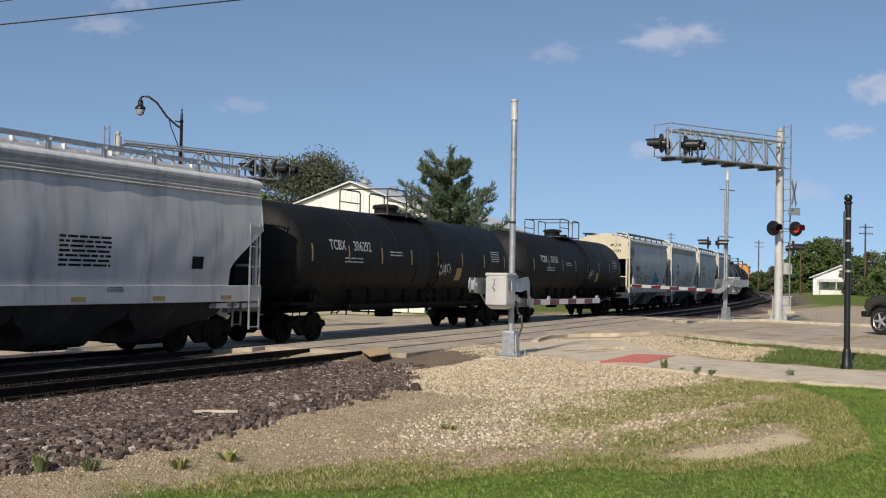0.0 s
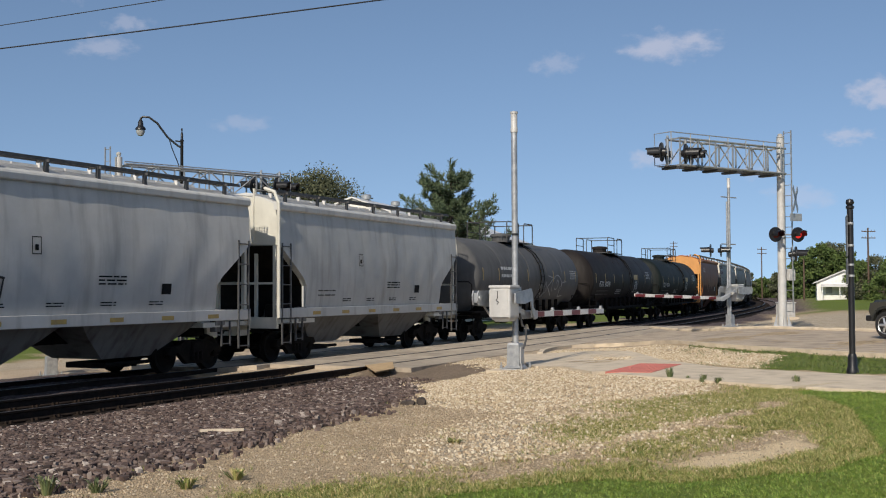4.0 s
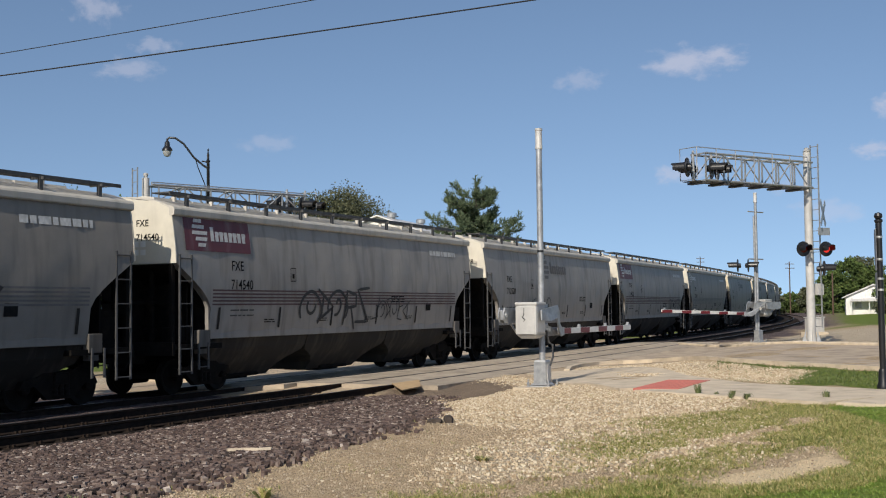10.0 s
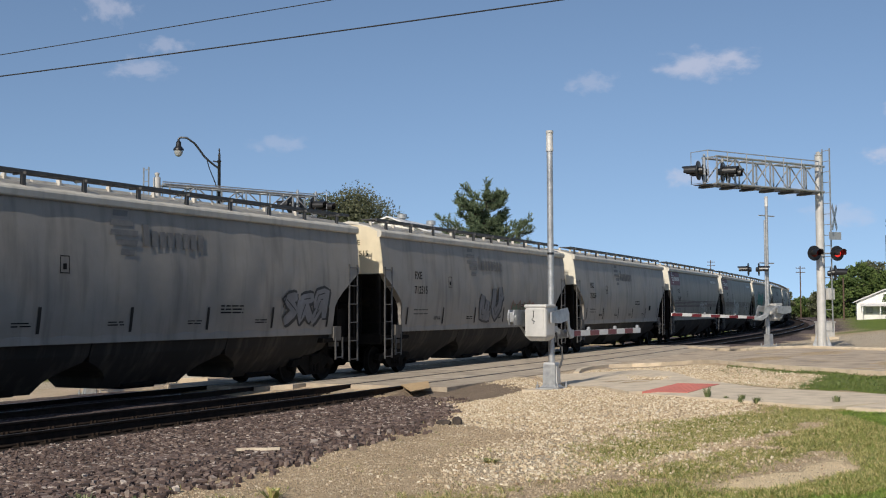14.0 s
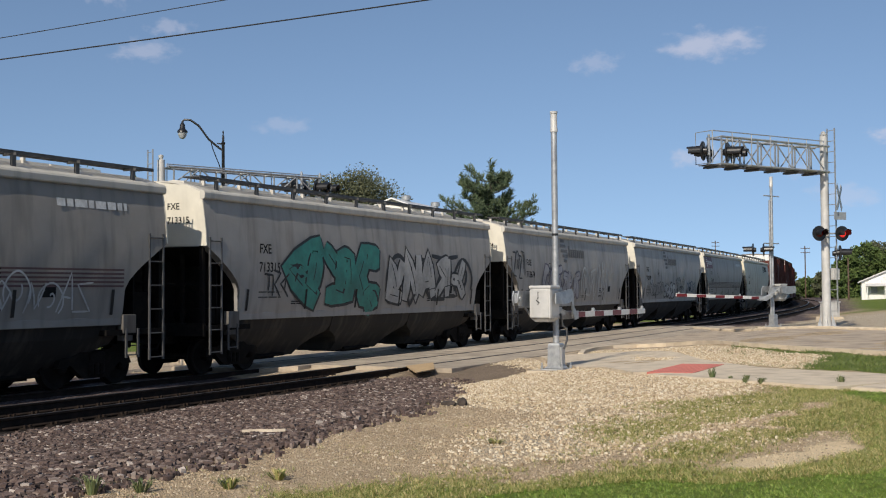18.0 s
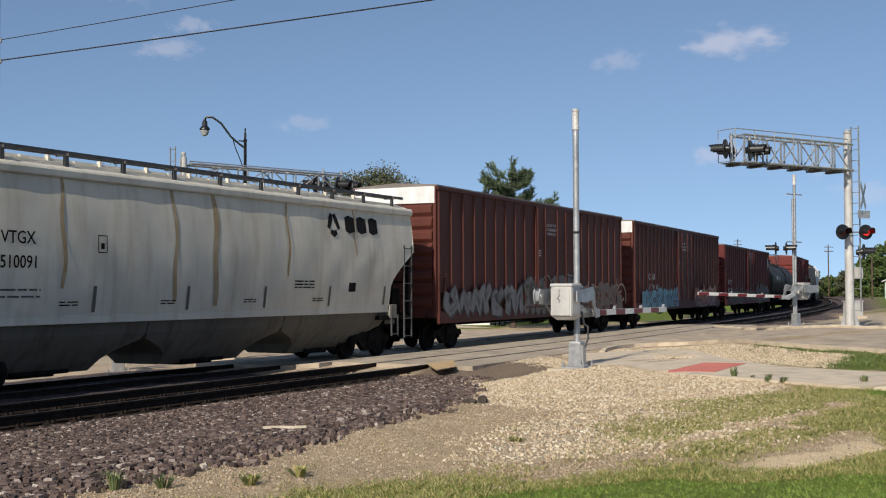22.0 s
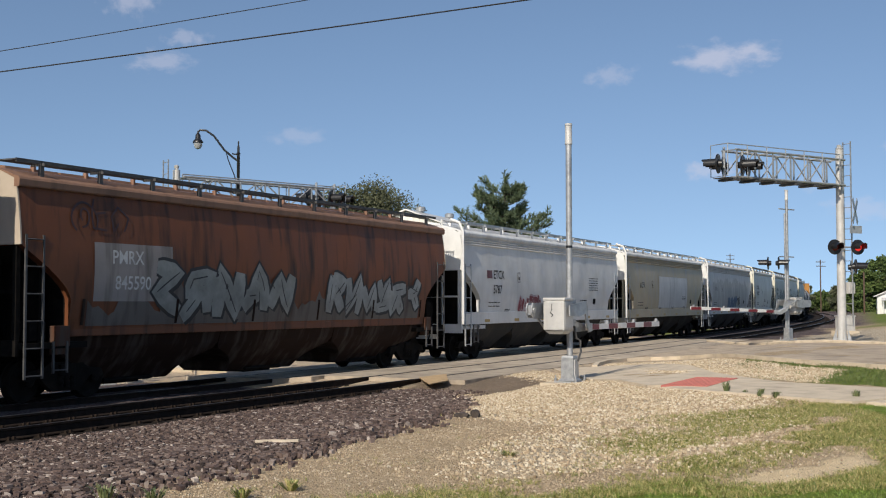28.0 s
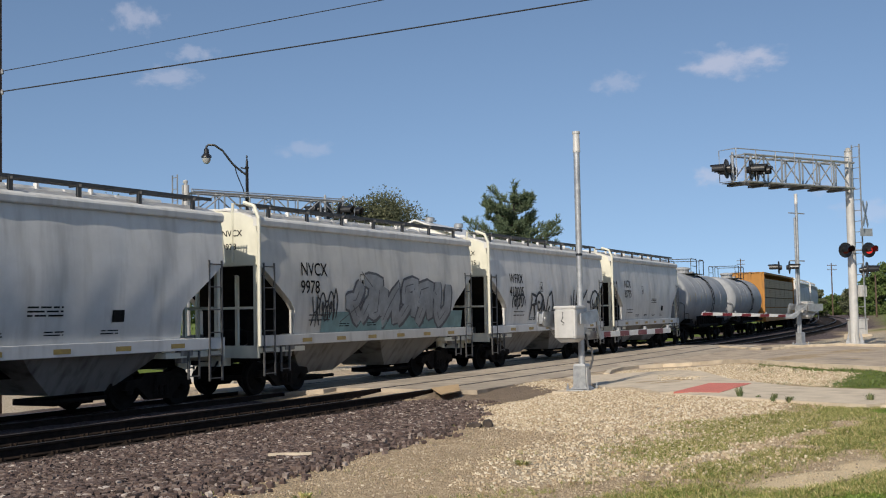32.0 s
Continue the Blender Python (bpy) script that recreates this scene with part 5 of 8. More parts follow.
def boxcar(label, pitch, color, posts=14, dirt=0.5, roof=(0.35, 0.33, 0.30), top=5.12, white_cap=True):
    car = root("boxcar", label, "freight car", "cars of the train")
    skin = paint(color, dirt, 0.62, (0.03, 0.015, 0.012))
    endp = paint(tuple(c * 1.25 for c in color), 0.3, 0.62, (0.03, 0.015, 0.012))
    l = pitch - 1.95
    h = l / 2
    key = round(l, 1)
    kit(("bx", key, top), "body", lambda bm: box(bm, -1.49, 1.49, -h, h, 0.95, top), skin, car)

    def roofm(bm):
        n = 16
        for i in range(n):
            y0, y1 = -h - 0.04 + (2 * h + 0.08) * i / n, -h - 0.04 + (2 * h + 0.08) * (i + 1) / n
            loft(bm, [[(x, y, z) for x, z in ((-1.53, top - 0.03), (-1.53, top + 0.03), (0, top + 0.13), (1.53, top + 0.03), (1.53, top - 0.03))] for y in (y0 + 0.01, y1 - 0.05)])
            loft(bm, [[(x, y, z) for x, z in ((-1.535, top - 0.04), (-1.535, top + 0.04), (0, top + 0.15), (1.535, top + 0.04), (1.535, top - 0.04))] for y in (y1 - 0.05, y1 + 0.01)])
    kit(("bxroof", key, top), "roof", roofm, paint(roof, 0.5), car)

    def rib(bm):
        loft(bm, [[(x, y, z) for x, y in ((0.0, -0.07), (0.055, -0.045), (0.055, 0.045), (0.0, 0.07))] for z in (1.16, top - 0.10)])
    dh = 1.75
    for sgn in (1, -1):
        for i in range(posts):
            y = -h + 0.15 + i * (2 * h - 0.3) / (posts - 1)
            if abs(y - 0.4 * sgn) > dh:
                kit(("rib", top), "side_post", rib, skin, car, pose(sgn * 1.488, y, 0, 0, 0, 0 if sgn > 0 else 180))

        def door(bm):
            box(bm, 0, 0.06, -1.6, 1.6, 1.16, top - 0.12, 0.01)
            for z in (1.75, 2.7, 3.65):
                box(bm, 0.055, 0.10, -1.6, 1.6, z - 0.05, z + 0.05)
        dr = kit(("bxdoor", top), "plug_door", door, skin, car, pose(sgn * 1.49, 0.4 * sgn, 0, 0, 0, 0 if sgn > 0 else 180))
        for y in (-1.55, -0.75, 0.55, 1.5):
            kit(("bxrod", top), "lock_rod", lambda bm: tube(bm, [(0.11, 0, 1.2), (0.11, 0, top - 0.2)], 0.028, 6), skin, dr, pose(0, y, 0))
        kit("bxlatch", "door_latch", lambda bm: box(bm, 0.05, 0.13, 0.45, 0.65, 2.0, 2.5), skin, dr)

        turned = pose(0, 0, 0, 0, 0, 0 if sgn > 0 else 180)
        kit(("bxsill", key), "side_sill", lambda bm: box(bm, 1.46, 1.575, -h + 0.05, h - 0.05, 0.78, 1.15, 0.01), skin, car, turned)
        kit(("bxtop", key, top), "top_rail", lambda bm: box(bm, 1.48, 1.56, -h, h, top - 0.13, top - 0.02, 0.01), skin, car, turned)
        kit("bxtrack", "door_track", lambda bm: box(bm, 1.48, 1.62, -2.4, 4.6, 1.16, 1.21), skin, car, turned)
        for yy in (-1, 1):
            kit(("ladder", 1.6), "ladder", make_ladder(1.6), skin, car, pose(sgn * 1.53, yy * (h - 0.32), 0.75, 0, 0, 0 if sgn > 0 else 180))

    def corr(bm):
        n = 8
        for i in range(n):
            z0 = 1.25 + (top - 0.55 - 1.25) * i / n
            loft(bm, [[(x, y, z) for y, z in ((0, z0), (-0.09, z0 + 0.12), (-0.09, z0 + 0.30), (0, z0 + 0.40))] for x in (-1.36, 1.36)])
        for x in (-1.44, 1.44):
            box(bm, x - 0.05, x + 0.05, -0.05, 0.02, 0.95, top)
    for y in (-h, h):
        kit(("corr", top), "corrugated_end", corr, endp, car, mirrored(y))
        if white_cap:
            kit(("cap", top), "end_cap", lambda bm: box(bm, -1.45, 1.45, -0.06, 0.0, top - 0.55, top - 0.02), WHITE if white_cap != "red" else endp, car, mirrored(y))
        kit("coupler", "coupler", make_coupler, DARK, car, mirrored(y * (1 + 0.12 / h)))
        kit("grab", "uncoupling_lever", make_grab, DARK, car, mirrored(y))

    def under(bm):
        box(bm, -0.35, 0.35, -h, h, 0.62, 0.95)
        for y in (-h * 0.45, -h * 0.2, 0, h * 0.2, h * 0.45):
            box(bm, -1.4, 1.4, y - 0.06, y + 0.06, 0.72, 0.95)
        for x in (1.25, -1.25):
            for y in (-4.4, -3.9, -1.2, -0.7, 1.6, 2.4, 3.6):
                tube(bm, [(x, y, 0.95), (x, y, 0.55), (x, y + 0.35, 0.55), (x, y + 0.35, 0.95)], 0.022, 5)
        tube(bm, [(1.1, -4.5, 0.62), (1.1, 4.5, 0.70)], 0.025, 5)
        lathe(bm, [(0.1, -0.5), (0.19, -0.45), (0.19, 0.45), (0.1, 0.5)], 10, "Y", (0.7, 1.0, 0.7))
    kit(("under", key), "underframe", under, DARK, car)
    for y in (-(pitch / 2 - 2.6), pitch / 2 - 2.6):
        truck(car, y)
    return car, l


def lumber_car(label, pitch):
    car = root("centerbeam_flatcar", label, "freight car", "cars of the train")
    frame_m = paint((0.42, 0.20, 0.05), 0.5, 0.6)
    wood = surf("wrapped_lumber", (0.45, 0.36, 0.24), (0.33, 0.25, 0.15), 3, 0.75, 0, 0.2, 20)
    l = pitch - 1.6
    h = l / 2
    kit(("lum", 1), "deck", lambda bm: box(bm, -1.5, 1.5, -h, h, 0.8, 1.12, 0.02), frame_m, car)
    for y in (-h, h):
        kit("bulk", "bulkhead", lambda bm: [box(bm, -1.45, 1.45, 0, 0.18, 1.1, 4.6)] + [box(bm, x - 0.07, x + 0.07, -0.1, 0.0, 1.1, 4.6) for x in (-1.2, -0.4, 0.4, 1.2)], frame_m, car, mirrored(y))
        kit("coupler", "coupler", make_coupler, DARK, car, mirrored(y))
    kit("beam", "center_beam", lambda bm: [box(bm, -1.4, 1.4, -h, h, 4.45, 4.6)] + [box(bm, -0.1, 0.1, y - 0.08, y + 0.08, 1.1, 4.5) for y in np.linspace(-h + 0.8, h - 0.8, 10)], frame_m, car)
    for i in range(6):
        for k in range(4):
            y0 = -h + 0.4 + i * (l - 0.8) / 6
            for j in range(5):
                kit("bundle", "lumber_layer", lambda bm: box(bm, 0.14, 1.4, 0.05, (l - 0.8) / 6 - 0.08, 0, 0.13), wood, car, pose(0, y0, 1.14 + k * 0.76 + j * 0.14))
    for y in (-(pitch / 2 - 2.6), pitch / 2 - 2.6):
        truck(car, y)
    return car, l


# ---- crossing signals ----
def at_ground(x, y, rz=0.0, dz=0.0):
    return pose(x, y, float(relief(np.array(x), np.array(y))) + dz, 0, 0, rz)


RED_GLOW = glow("lit_red_signal_lens", (1.0, 0.05, 0.04), 0.7, (0.5, 0.02, 0.02))
RED_DIM = glow("dim_red_signal_lens", (1.0, 0.03, 0.02), 0.02, (0.05, 0.005, 0.006))
ARM_W = surf("white_gate_arm", (0.72, 0.71, 0.68), (0.6, 0.59, 0.56), 5, 0.5)


def disc_light(parent, at, lens=None, name="flashing_light"):
    """A round crossing light: black background, hood, lens. It faces -y of its pose."""
    def disc(bm):
        lathe(bm, [(0.02, 0.0), (0.29, 0.0), (0.30, 0.02), (0.29, 0.045), (0.12, 0.06), (0.10, 0.16), (0.02, 0.17)], 24, "Y")
    d = kit("disc", name, disc, BLACK, parent, at, smooth=True)

    def hood(bm):
        rings = []
        for r, y in ((0.165, 0.0), (0.155, -0.40)):
            ring = [(r * math.cos(a), y - (0.06 if y and math.sin(a) > 0.5 else 0), r * math.sin(a)) for a in np.linspace(-0.5, math.pi + 0.5, 15)]
            ring += [((r - 0.012) * math.cos(a), y, (r - 0.012) * math.sin(a)) for a in np.linspace(math.pi + 0.5, -0.5, 15)]
            rings.append(ring)
        loft(bm, rings)
    kit("hood", "hood", hood, BLACK, d)
    kit("lens", "lens", lambda bm: lathe(bm, [(0.01, -0.035), (0.09, -0.028), (0.15, -0.004), (0.15, 0.0)], 20, "Y"), lens or LENS_DARK, d, smooth=True)
    return d




def gate_base(g):
    def slab(bm):
        box(bm, -0.5, 0.5, -0.5, 0.5, -0.14, 0.035, 0.02)
    kit("gslab", "foundation", slab, CONCRETE, g)

    def casting(bm):
        box(bm, -0.27, 0.27, -0.27, 0.27, 0.035, 0.065, 0.01)
        loft(bm, [[(sx * w, sy * w, z) for sx, sy in ((1, 1), (-1, 1), (-1, -1), (1, -1))] for w, z in ((0.20, 0.075), (0.15, 0.13), (0.14, 0.58), (0.12, 0.62))])
        for sx in (-0.24, 0.24):
            for sy in (-0.24, 0.24):
                lathe(bm, [(0.03, 0.07), (0.03, 0.13), (0.015, 0.14), (0.015, 0.20)], 6, "Z", (sx, sy, 0))
    kit("gcast", "base_casting", casting, GALV, g)
    kit("gdoor", "base_door", lambda bm: box(bm, -0.10, 0.10, -0.165, -0.142, 0.16, 0.54, 0.01), ALU, g)


def crossing_gate(x, y, rz, height, arm_len, arm_z, tilt, label, stripes_n=7, dz=0.0):
    """A gate mast. Its arm runs along its own +x."""
    g = root("crossing_gate", label, "crossing gate", "crossing gates", at_ground(x, y, rz, dz))
    gate_base(g)

    def pole(bm):
        lathe(bm, [(0.068, 0.6), (0.068, height - 0.45)], 16)
    kit(("gpole", height), "mast", pole, GALV, g, smooth=True)
    kit(("gcap", height), "mast_cap", lambda bm: lathe(bm, [(0.070, height - 0.47), (0.082, height - 0.46), (0.082, height - 0.38), (0.075, height - 0.37), (0.075, height - 0.06), (0.084, height - 0.05), (0.084, height), (0.02, height + 0.01)], 16), ALU, g, smooth=True)
    kit(("gband", height), "mast_band", lambda bm: lathe(bm, [(0.073, height * 0.52), (0.073, height * 0.52 + 0.05)], 14), BLACK, g)

    def mech(bm):
        box(bm, -0.62, -0.10, -0.15, 0.35, arm_z - 0.45, arm_z + 0.25, 0.07)
        box(bm, -0.632, -0.09, -0.162, 0.362, arm_z + 0.20, arm_z + 0.275, 0.03)
        loft(bm, [[(sx * w - 0.36, sy * w * 1.02 + 0.10, z) for sx, sy in ((1, 1), (-1, 1), (-1, -1), (1, -1))] for w, z in ((0.23, arm_z - 0.44), (0.15, arm_z - 0.52))])
    kit(("gmech", arm_z), "gate_mechanism", mech, ALU, g)
    for zz in (-0.25, 0.18):
        kit("gclamp", "mast_clamp", lambda bm: box(bm, -0.12, 0.12, -0.10, 0.075, -0.05, 0.05), GALV, g, pose(0, 0, arm_z + zz))
    kit(("gsign", arm_z), "door_handle", lambda bm: tube(bm, [(-0.626, 0.14, arm_z + 0.14), (-0.633, 0.14, arm_z + 0.0), (-0.633, 0.18, arm_z - 0.05), (-0.633, 0.11, arm_z - 0.10), (-0.626, 0.15, arm_z - 0.14)], 0.011, 5), BLACK, g)
    kit(("gdoorp", arm_z), "mechanism_door", lambda bm: box(bm, -0.626, -0.615, -0.10, 0.34, arm_z - 0.42, arm_z + 0.17, 0.004), ALU, g)

    def weight(bm):
        for yy in (0.46, 0.58):
            prof = [(-0.95, arm_z + 0.05), (-0.90, arm_z + 0.16), (-0.25, arm_z + 0.16), (0.15, arm_z + 0.10), (0.15, arm_z - 0.16), (-0.25, arm_z - 0.20), (-0.90, arm_z - 0.16), (-0.95, arm_z - 0.06)]
            loft(bm, [[(px, yy + e, pz) for px, pz in prof] for e in (0, 0.03)])
        tube(bm, [(-0.85, 0.44, arm_z), (-0.85, 0.62, arm_z)], 0.05, 8)
        box(bm, -0.90, -0.55, 0.49, 0.58, arm_z - 0.11, arm_z + 0.11, 0.01)
        tube(bm, [(-0.60, 0.5, arm_z - 0.15), (-0.22, 0.5, arm_z - 0.42)], 0.025, 6)
    kit(("gweight", arm_z), "counterweight", weight, GALV, g)

    def bracket(bm):
        for yy, to in ((-0.23, -0.06), (0.46, 0.05)):
            prof = [(-0.50, arm_z + 0.10), (0.0, arm_z + 0.16), (0.48, arm_z + 0.20), (0.66, arm_z + 0.08), (0.72, arm_z - 0.22), (0.92, arm_z - 0.30), (1.15, arm_z - 0.30), (1.15, arm_z - 0.48), (0.80, arm_z - 0.50), (0.55, arm_z - 0.32), (0.42, arm_z - 0.08), (0.0, arm_z - 0.14), (-0.50, arm_z - 0.12)]
            loft(bm, [[(px, yy + e + (to - yy) * min(max((px - 0.3) / 0.8, 0), 1), pz) for px, pz in prof] for e in (0, 0.03)])
    kit(("gbracket", arm_z), "arm_bracket", bracket, GALV, g)
    drop = -0.39
    n = stripes_n
    for i in range(n):
        a, b = 1.05 + (arm_len - 1.05) * i / n, 1.05 + (arm_len - 1.05) * (i + 1) / n
        bm = bmesh.new()
        box(bm, a, b - 0.004, -0.026, 0.056, arm_z + drop - 0.060 + a * tilt, arm_z + drop + 0.060 + a * tilt)
        part("arm_stripe", bm, RED if i % 2 == 0 else ARM_W, g)
    kit(("garm", arm_len, arm_z), "arm_beam", lambda bm: loft(bm, [[(xx, yy, arm_z + drop + zz + xx * tilt) for yy, zz in ((0.0, -0.065), (0.0, 0.065), (0.03, 0.065), (0.03, -0.065))] for xx in (0.95, arm_len + 0.02)]), ARM_W, g)
    for k in (0.25, 0.62, 0.97):
        xx = 1.05 + (arm_len - 1.05) * k
        kit("gatelamp", "arm_lamp", lambda bm: [box(bm, -0.05, 0.05, -0.04, 0.04, 0.06, 0.085), lathe(bm, [(0.04, 0.085), (0.042, 0.125), (0.02, 0.14)], 10)], GALV, g, pose(xx, 0.015, arm_z + drop + xx * tilt))
    kit(("gconduit", arm_z), "conduit", lambda bm: tube(bm, [(0.02, -0.18, 0.5), (0.10, -0.22, 0.70), (0.16, -0.18, 0.95), (0.10, -0.12, 1.0), (0.02, -0.1, arm_z - 0.35)], 0.026, 6), GRATE, g, smooth=True)
    return g


crossing_gate(2.12, 25.9, 61.5, 5.76, 5.75, 1.62, 0.0, "silver crossing gate on a tall mast, arm lowered", 8, -0.01)

gate_b = crossing_gate(14.5, 54.4, 220.0, 7.0, 6.9, 1.75, 0.03, "silver crossing gate across the road, arm lowered", 9)
kit("matebar", "top_crossarm", lambda bm: [tube(bm, [(-0.6, 0, 6.1), (0.6, 0, 6.1)], 0.03, 6), tube(bm, [(-0.5, 0, 3.9), (0.6, 0, 3.9)], 0.03, 6), tube(bm, [(0.14, 0, 0.6), (0.14, 0, 5.9)], 0.05, 8)], GALV, gate_b)
gb = gate_b.matrix_basis.inverted()
for dx, rz in ((-0.42, 70), (-0.95, 250)):
    disc_light(gate_b, gb @ pose(14.5 + dx, 54.2, gate_b.matrix_basis.translation.z + 3.6, 0, 0, rz))


def cantilever(x, y, base_dz, height, tip, truss_z, truss_h, label, lights_face, mirror=1, mast_r=0.17):
    """A mast with a box-truss arm over the road, lights at its tip. Arm along its own +x."""
    dx, dy = tip[0] - x, tip[1] - y
    length = math.hypot(dx, dy)
    g = root("cantilever_signal", label, "cantilever signal", "cantilever signals", at_ground(x, y, math.degrees(math.atan2(dy, dx)), base_dz))
    kit(("cmast", height), "mast", lambda bm: lathe(bm, [(mast_r + 0.02, 0.05), (mast_r, 0.3), (mast_r * 0.85, height), (mast_r * 0.4, height + 0.02), (0.10, height + 0.16), (0.03, height + 0.2)], 20), ALU, g, smooth=True)

    def foot(bm):
        box(bm, -0.5, 0.5, -0.5, 0.5, -0.2, 0.03, 0.02)
        box(bm, -0.34, 0.34, -0.34, 0.34, 0.03, 0.07)
        for a in range(4):
            p = Vector((math.cos(a * math.pi / 2 + 0.785), math.sin(a * math.pi / 2 + 0.785), 0))
            v = [bm.verts.new(q) for q in (p * 0.20 + Vector((0, 0, 0.07)), p * 0.36 + Vector((0, 0, 0.07)), p * 0.20 + Vector((0, 0, 0.6)))]
            bm.faces.new(v)
    kit("cfoot", "foot_plate", foot, GALV, g)
    z0, z1 = truss_z, truss_z + truss_h
    w = 0.34
    n = 6
    x0, x1 = 0.1, length

    def chord(zz, yy, r):
        return lambda bm: tube(bm, [(x0, yy, zz), (x1, yy, zz)], r, 6)
    for zz in (z0, z1):
        for yy in (-w, w):
            kit(("chord", round(length, 2), zz, yy), "truss_chord", chord(zz, yy, 0.045), GALV, g)
    for i in range(n + 1):
        xx = x0 + 0.25 + (x1 - x0 - 0.3) * i / n
        for yy in (-w, w):
            kit(("tpost", truss_h), "truss_post", lambda bm: box(bm, -0.025, 0.025, -0.025, 0.025, 0, truss_h), GALV, g, pose(xx, yy, z0))
        kit("tcross", "truss_cross_bar", lambda bm: box(bm, -0.025, 0.025, -w, w, -0.025, 0.025), GALV, g, pose(xx, 0, z0))
        kit("tcross", "truss_cross_bar", lambda bm: box(bm, -0.025, 0.025, -w, w, -0.025, 0.025), GALV, g, pose(xx, 0, z1))
        if i < n:
            step = (x1 - x0 - 0.3) / n
            up = i % 2 == 0
            for yy in (-w, w):
                kit(("tdiag", round(step, 2), up, truss_h), "truss_diagonal", lambda bm: tube(bm, [(0, 0, 0 if up else truss_h), (step, 0, truss_h if up else 0)], 0.028, 5), GALV, g, pose(xx, yy, z0))

    for k in range(7):
        kit(("cwalk", round(length, 2)), "walkway_slat", lambda bm: box(bm, x0 + 0.2, x1 + 0.5, -0.03, 0.03, -0.06, -0.035), GRATE, g, pose(0, -w + 0.05 + k * (2 * w - 0.1) / 6, z0))
    for k in range(6):
        kit("cwalkx", "walkway_bearer", lambda bm: box(bm, -0.12, 0.12, -w - 0.1, w + 0.1, -0.13, -0.06), GRATE, g, pose(x0 + 0.6 + k * (x1 - x0 - 0.6) / 5, 0, z0))

    def railing(bm):
        for yy in (w + 0.08,):
            tube(bm, [(x0 + 0.4, yy, z1 + 0.18), (x1 + 0.5, yy, z1 + 0.18)], 0.022, 5)
            for k in range(7):
                xx = x0 + 0.4 + k * (x1 + 0.1 - x0) / 6
                tube(bm, [(xx, yy, z0), (xx, yy, z1 + 0.18)], 0.02, 5)
        tube(bm, [(x1 + 0.5, w + 0.08, z1 + 0.18), (x1 + 0.5, -w - 0.08, z1 + 0.18), (x1 + 0.5, -w - 0.08, z0), (x1 + 0.5, w + 0.08, z0), (x1 + 0.5, w + 0.08, z1 + 0.18)], 0.022, 5)
    kit(("crail", round(length, 2)), "railing", railing, GALV, g)
    inv = g.matrix_basis.to_3x3().inverted().to_4x4()
    for xx, face in ((x1 + 0.25, lights_face), (x1 - 0.70, lights_face + 180)):
        base = pose(xx, 0, z0 + 0.45)
        kit("clpole", "light_post", lambda bm: lathe(bm, [(0.05, -0.5), (0.05, 0.62), (0.02, 0.66)], 10), GALV, g, base)
        rot = Matrix.Rotation(radians(face), 4, "Z")
        for sgn in (-1, 1):
            disc_light(g, Matrix.Translation((xx, 0, z0 + 0.45)) @ inv @ rot @ pose(sgn * 0.42, -0.14, 0) @ Matrix.Scale(1.2, 4))
    kit(("cladder", height), "ladder", make_ladder(height - 0.25, 0.36), GALV, g, pose(-0.45 * mirror, 0, 0.6, 0, 0, 0))
    return g


# right-hand cantilever beyond the road
cant = cantilever(14.5, 46.5, 0.0, 7.6, (9.4, 43.05), 6.15, 1.0, "grey cantilever signal with hooded lights over the road", 244)
ci = cant.matrix_basis.to_3x3().inverted().to_4x4()


def cant_lights():
    rot = Matrix.Rotation(radians(14), 4, "Z")
    for sgn, le in ((-1, RED_DIM), (1, RED_GLOW)):
        disc_light(cant, Matrix.Translation((0, 0, 3.72)) @ ci @ rot @ pose(sgn * 0.50, -0.42, 0), le)
    kit("cantarm", "light_crossarm", lambda bm: tube(bm, [(-0.5, -0.3, 0), (0.5, -0.3, 0)], 0.035, 6), GALV, cant, Matrix.Translation((0, 0, 3.72)) @ ci @ rot)
    rot2 = Matrix.Rotation(radians(82), 4, "Z")
    for sgn in (-1, 1):
        disc_light(cant, Matrix.Translation((0, 0, 2.95)) @ ci @ rot2 @ pose(sgn * 0.42, -0.50, 0))
    # crossbuck, seen nearly edge-on, and a small plate under it
    rot3 = Matrix.Rotation(radians(60), 4, "Z")
    for ang in (48, -48):
        kit("buck", "crossbuck_blade", lambda bm: box(bm, -0.62, 0.62, -0.01, 0.01, -0.115, 0.115, 0.004), GALV, cant, Matrix.Translation((0, 0, 5.15)) @ ci @ rot3 @ pose(0.10, -0.55, 0, 0, ang, 0))
    kit("buckplate", "track_count_plate", lambda bm: box(bm, -0.30, 0.30, -0.01, 0.01, -0.15, 0.15), GALV, cant, Matrix.Translation((0.0, 0, 4.42)) @ ci @ Matrix.Rotation(radians(25), 4, "Z") @ pose(0.45, -0.36, 0))
    kit("cantbell", "bell", lambda bm: lathe(bm, [(0.02, 0.0), (0.13, 0.02), (0.15, 0.07), (0.05, 0.12)], 14), ALU, cant, pose(0, 0, 7.6), smooth=True)
    kit("cantcab", "junction_box", lambda bm: box(bm, -0.65, -0.30, -0.15, 0.15, 1.9, 2.35, 0.02), ALU, cant)


cant_lights()
# left-hand cantilever beyond the train
lc = cantilever(-11.15, 43.5, 0.0, 7.38, (-6.0, 48.6), 6.27, 0.85, "grey cantilever signal beyond the train", 70, 1, 0.16)

# gate mechanisms and cabinets on the far side
crossing_gate(-10.4, 33.3, 120, 2.4, 1.3, 1.45, 0.0, "silver gate mechanism base seen beneath the train", 1)


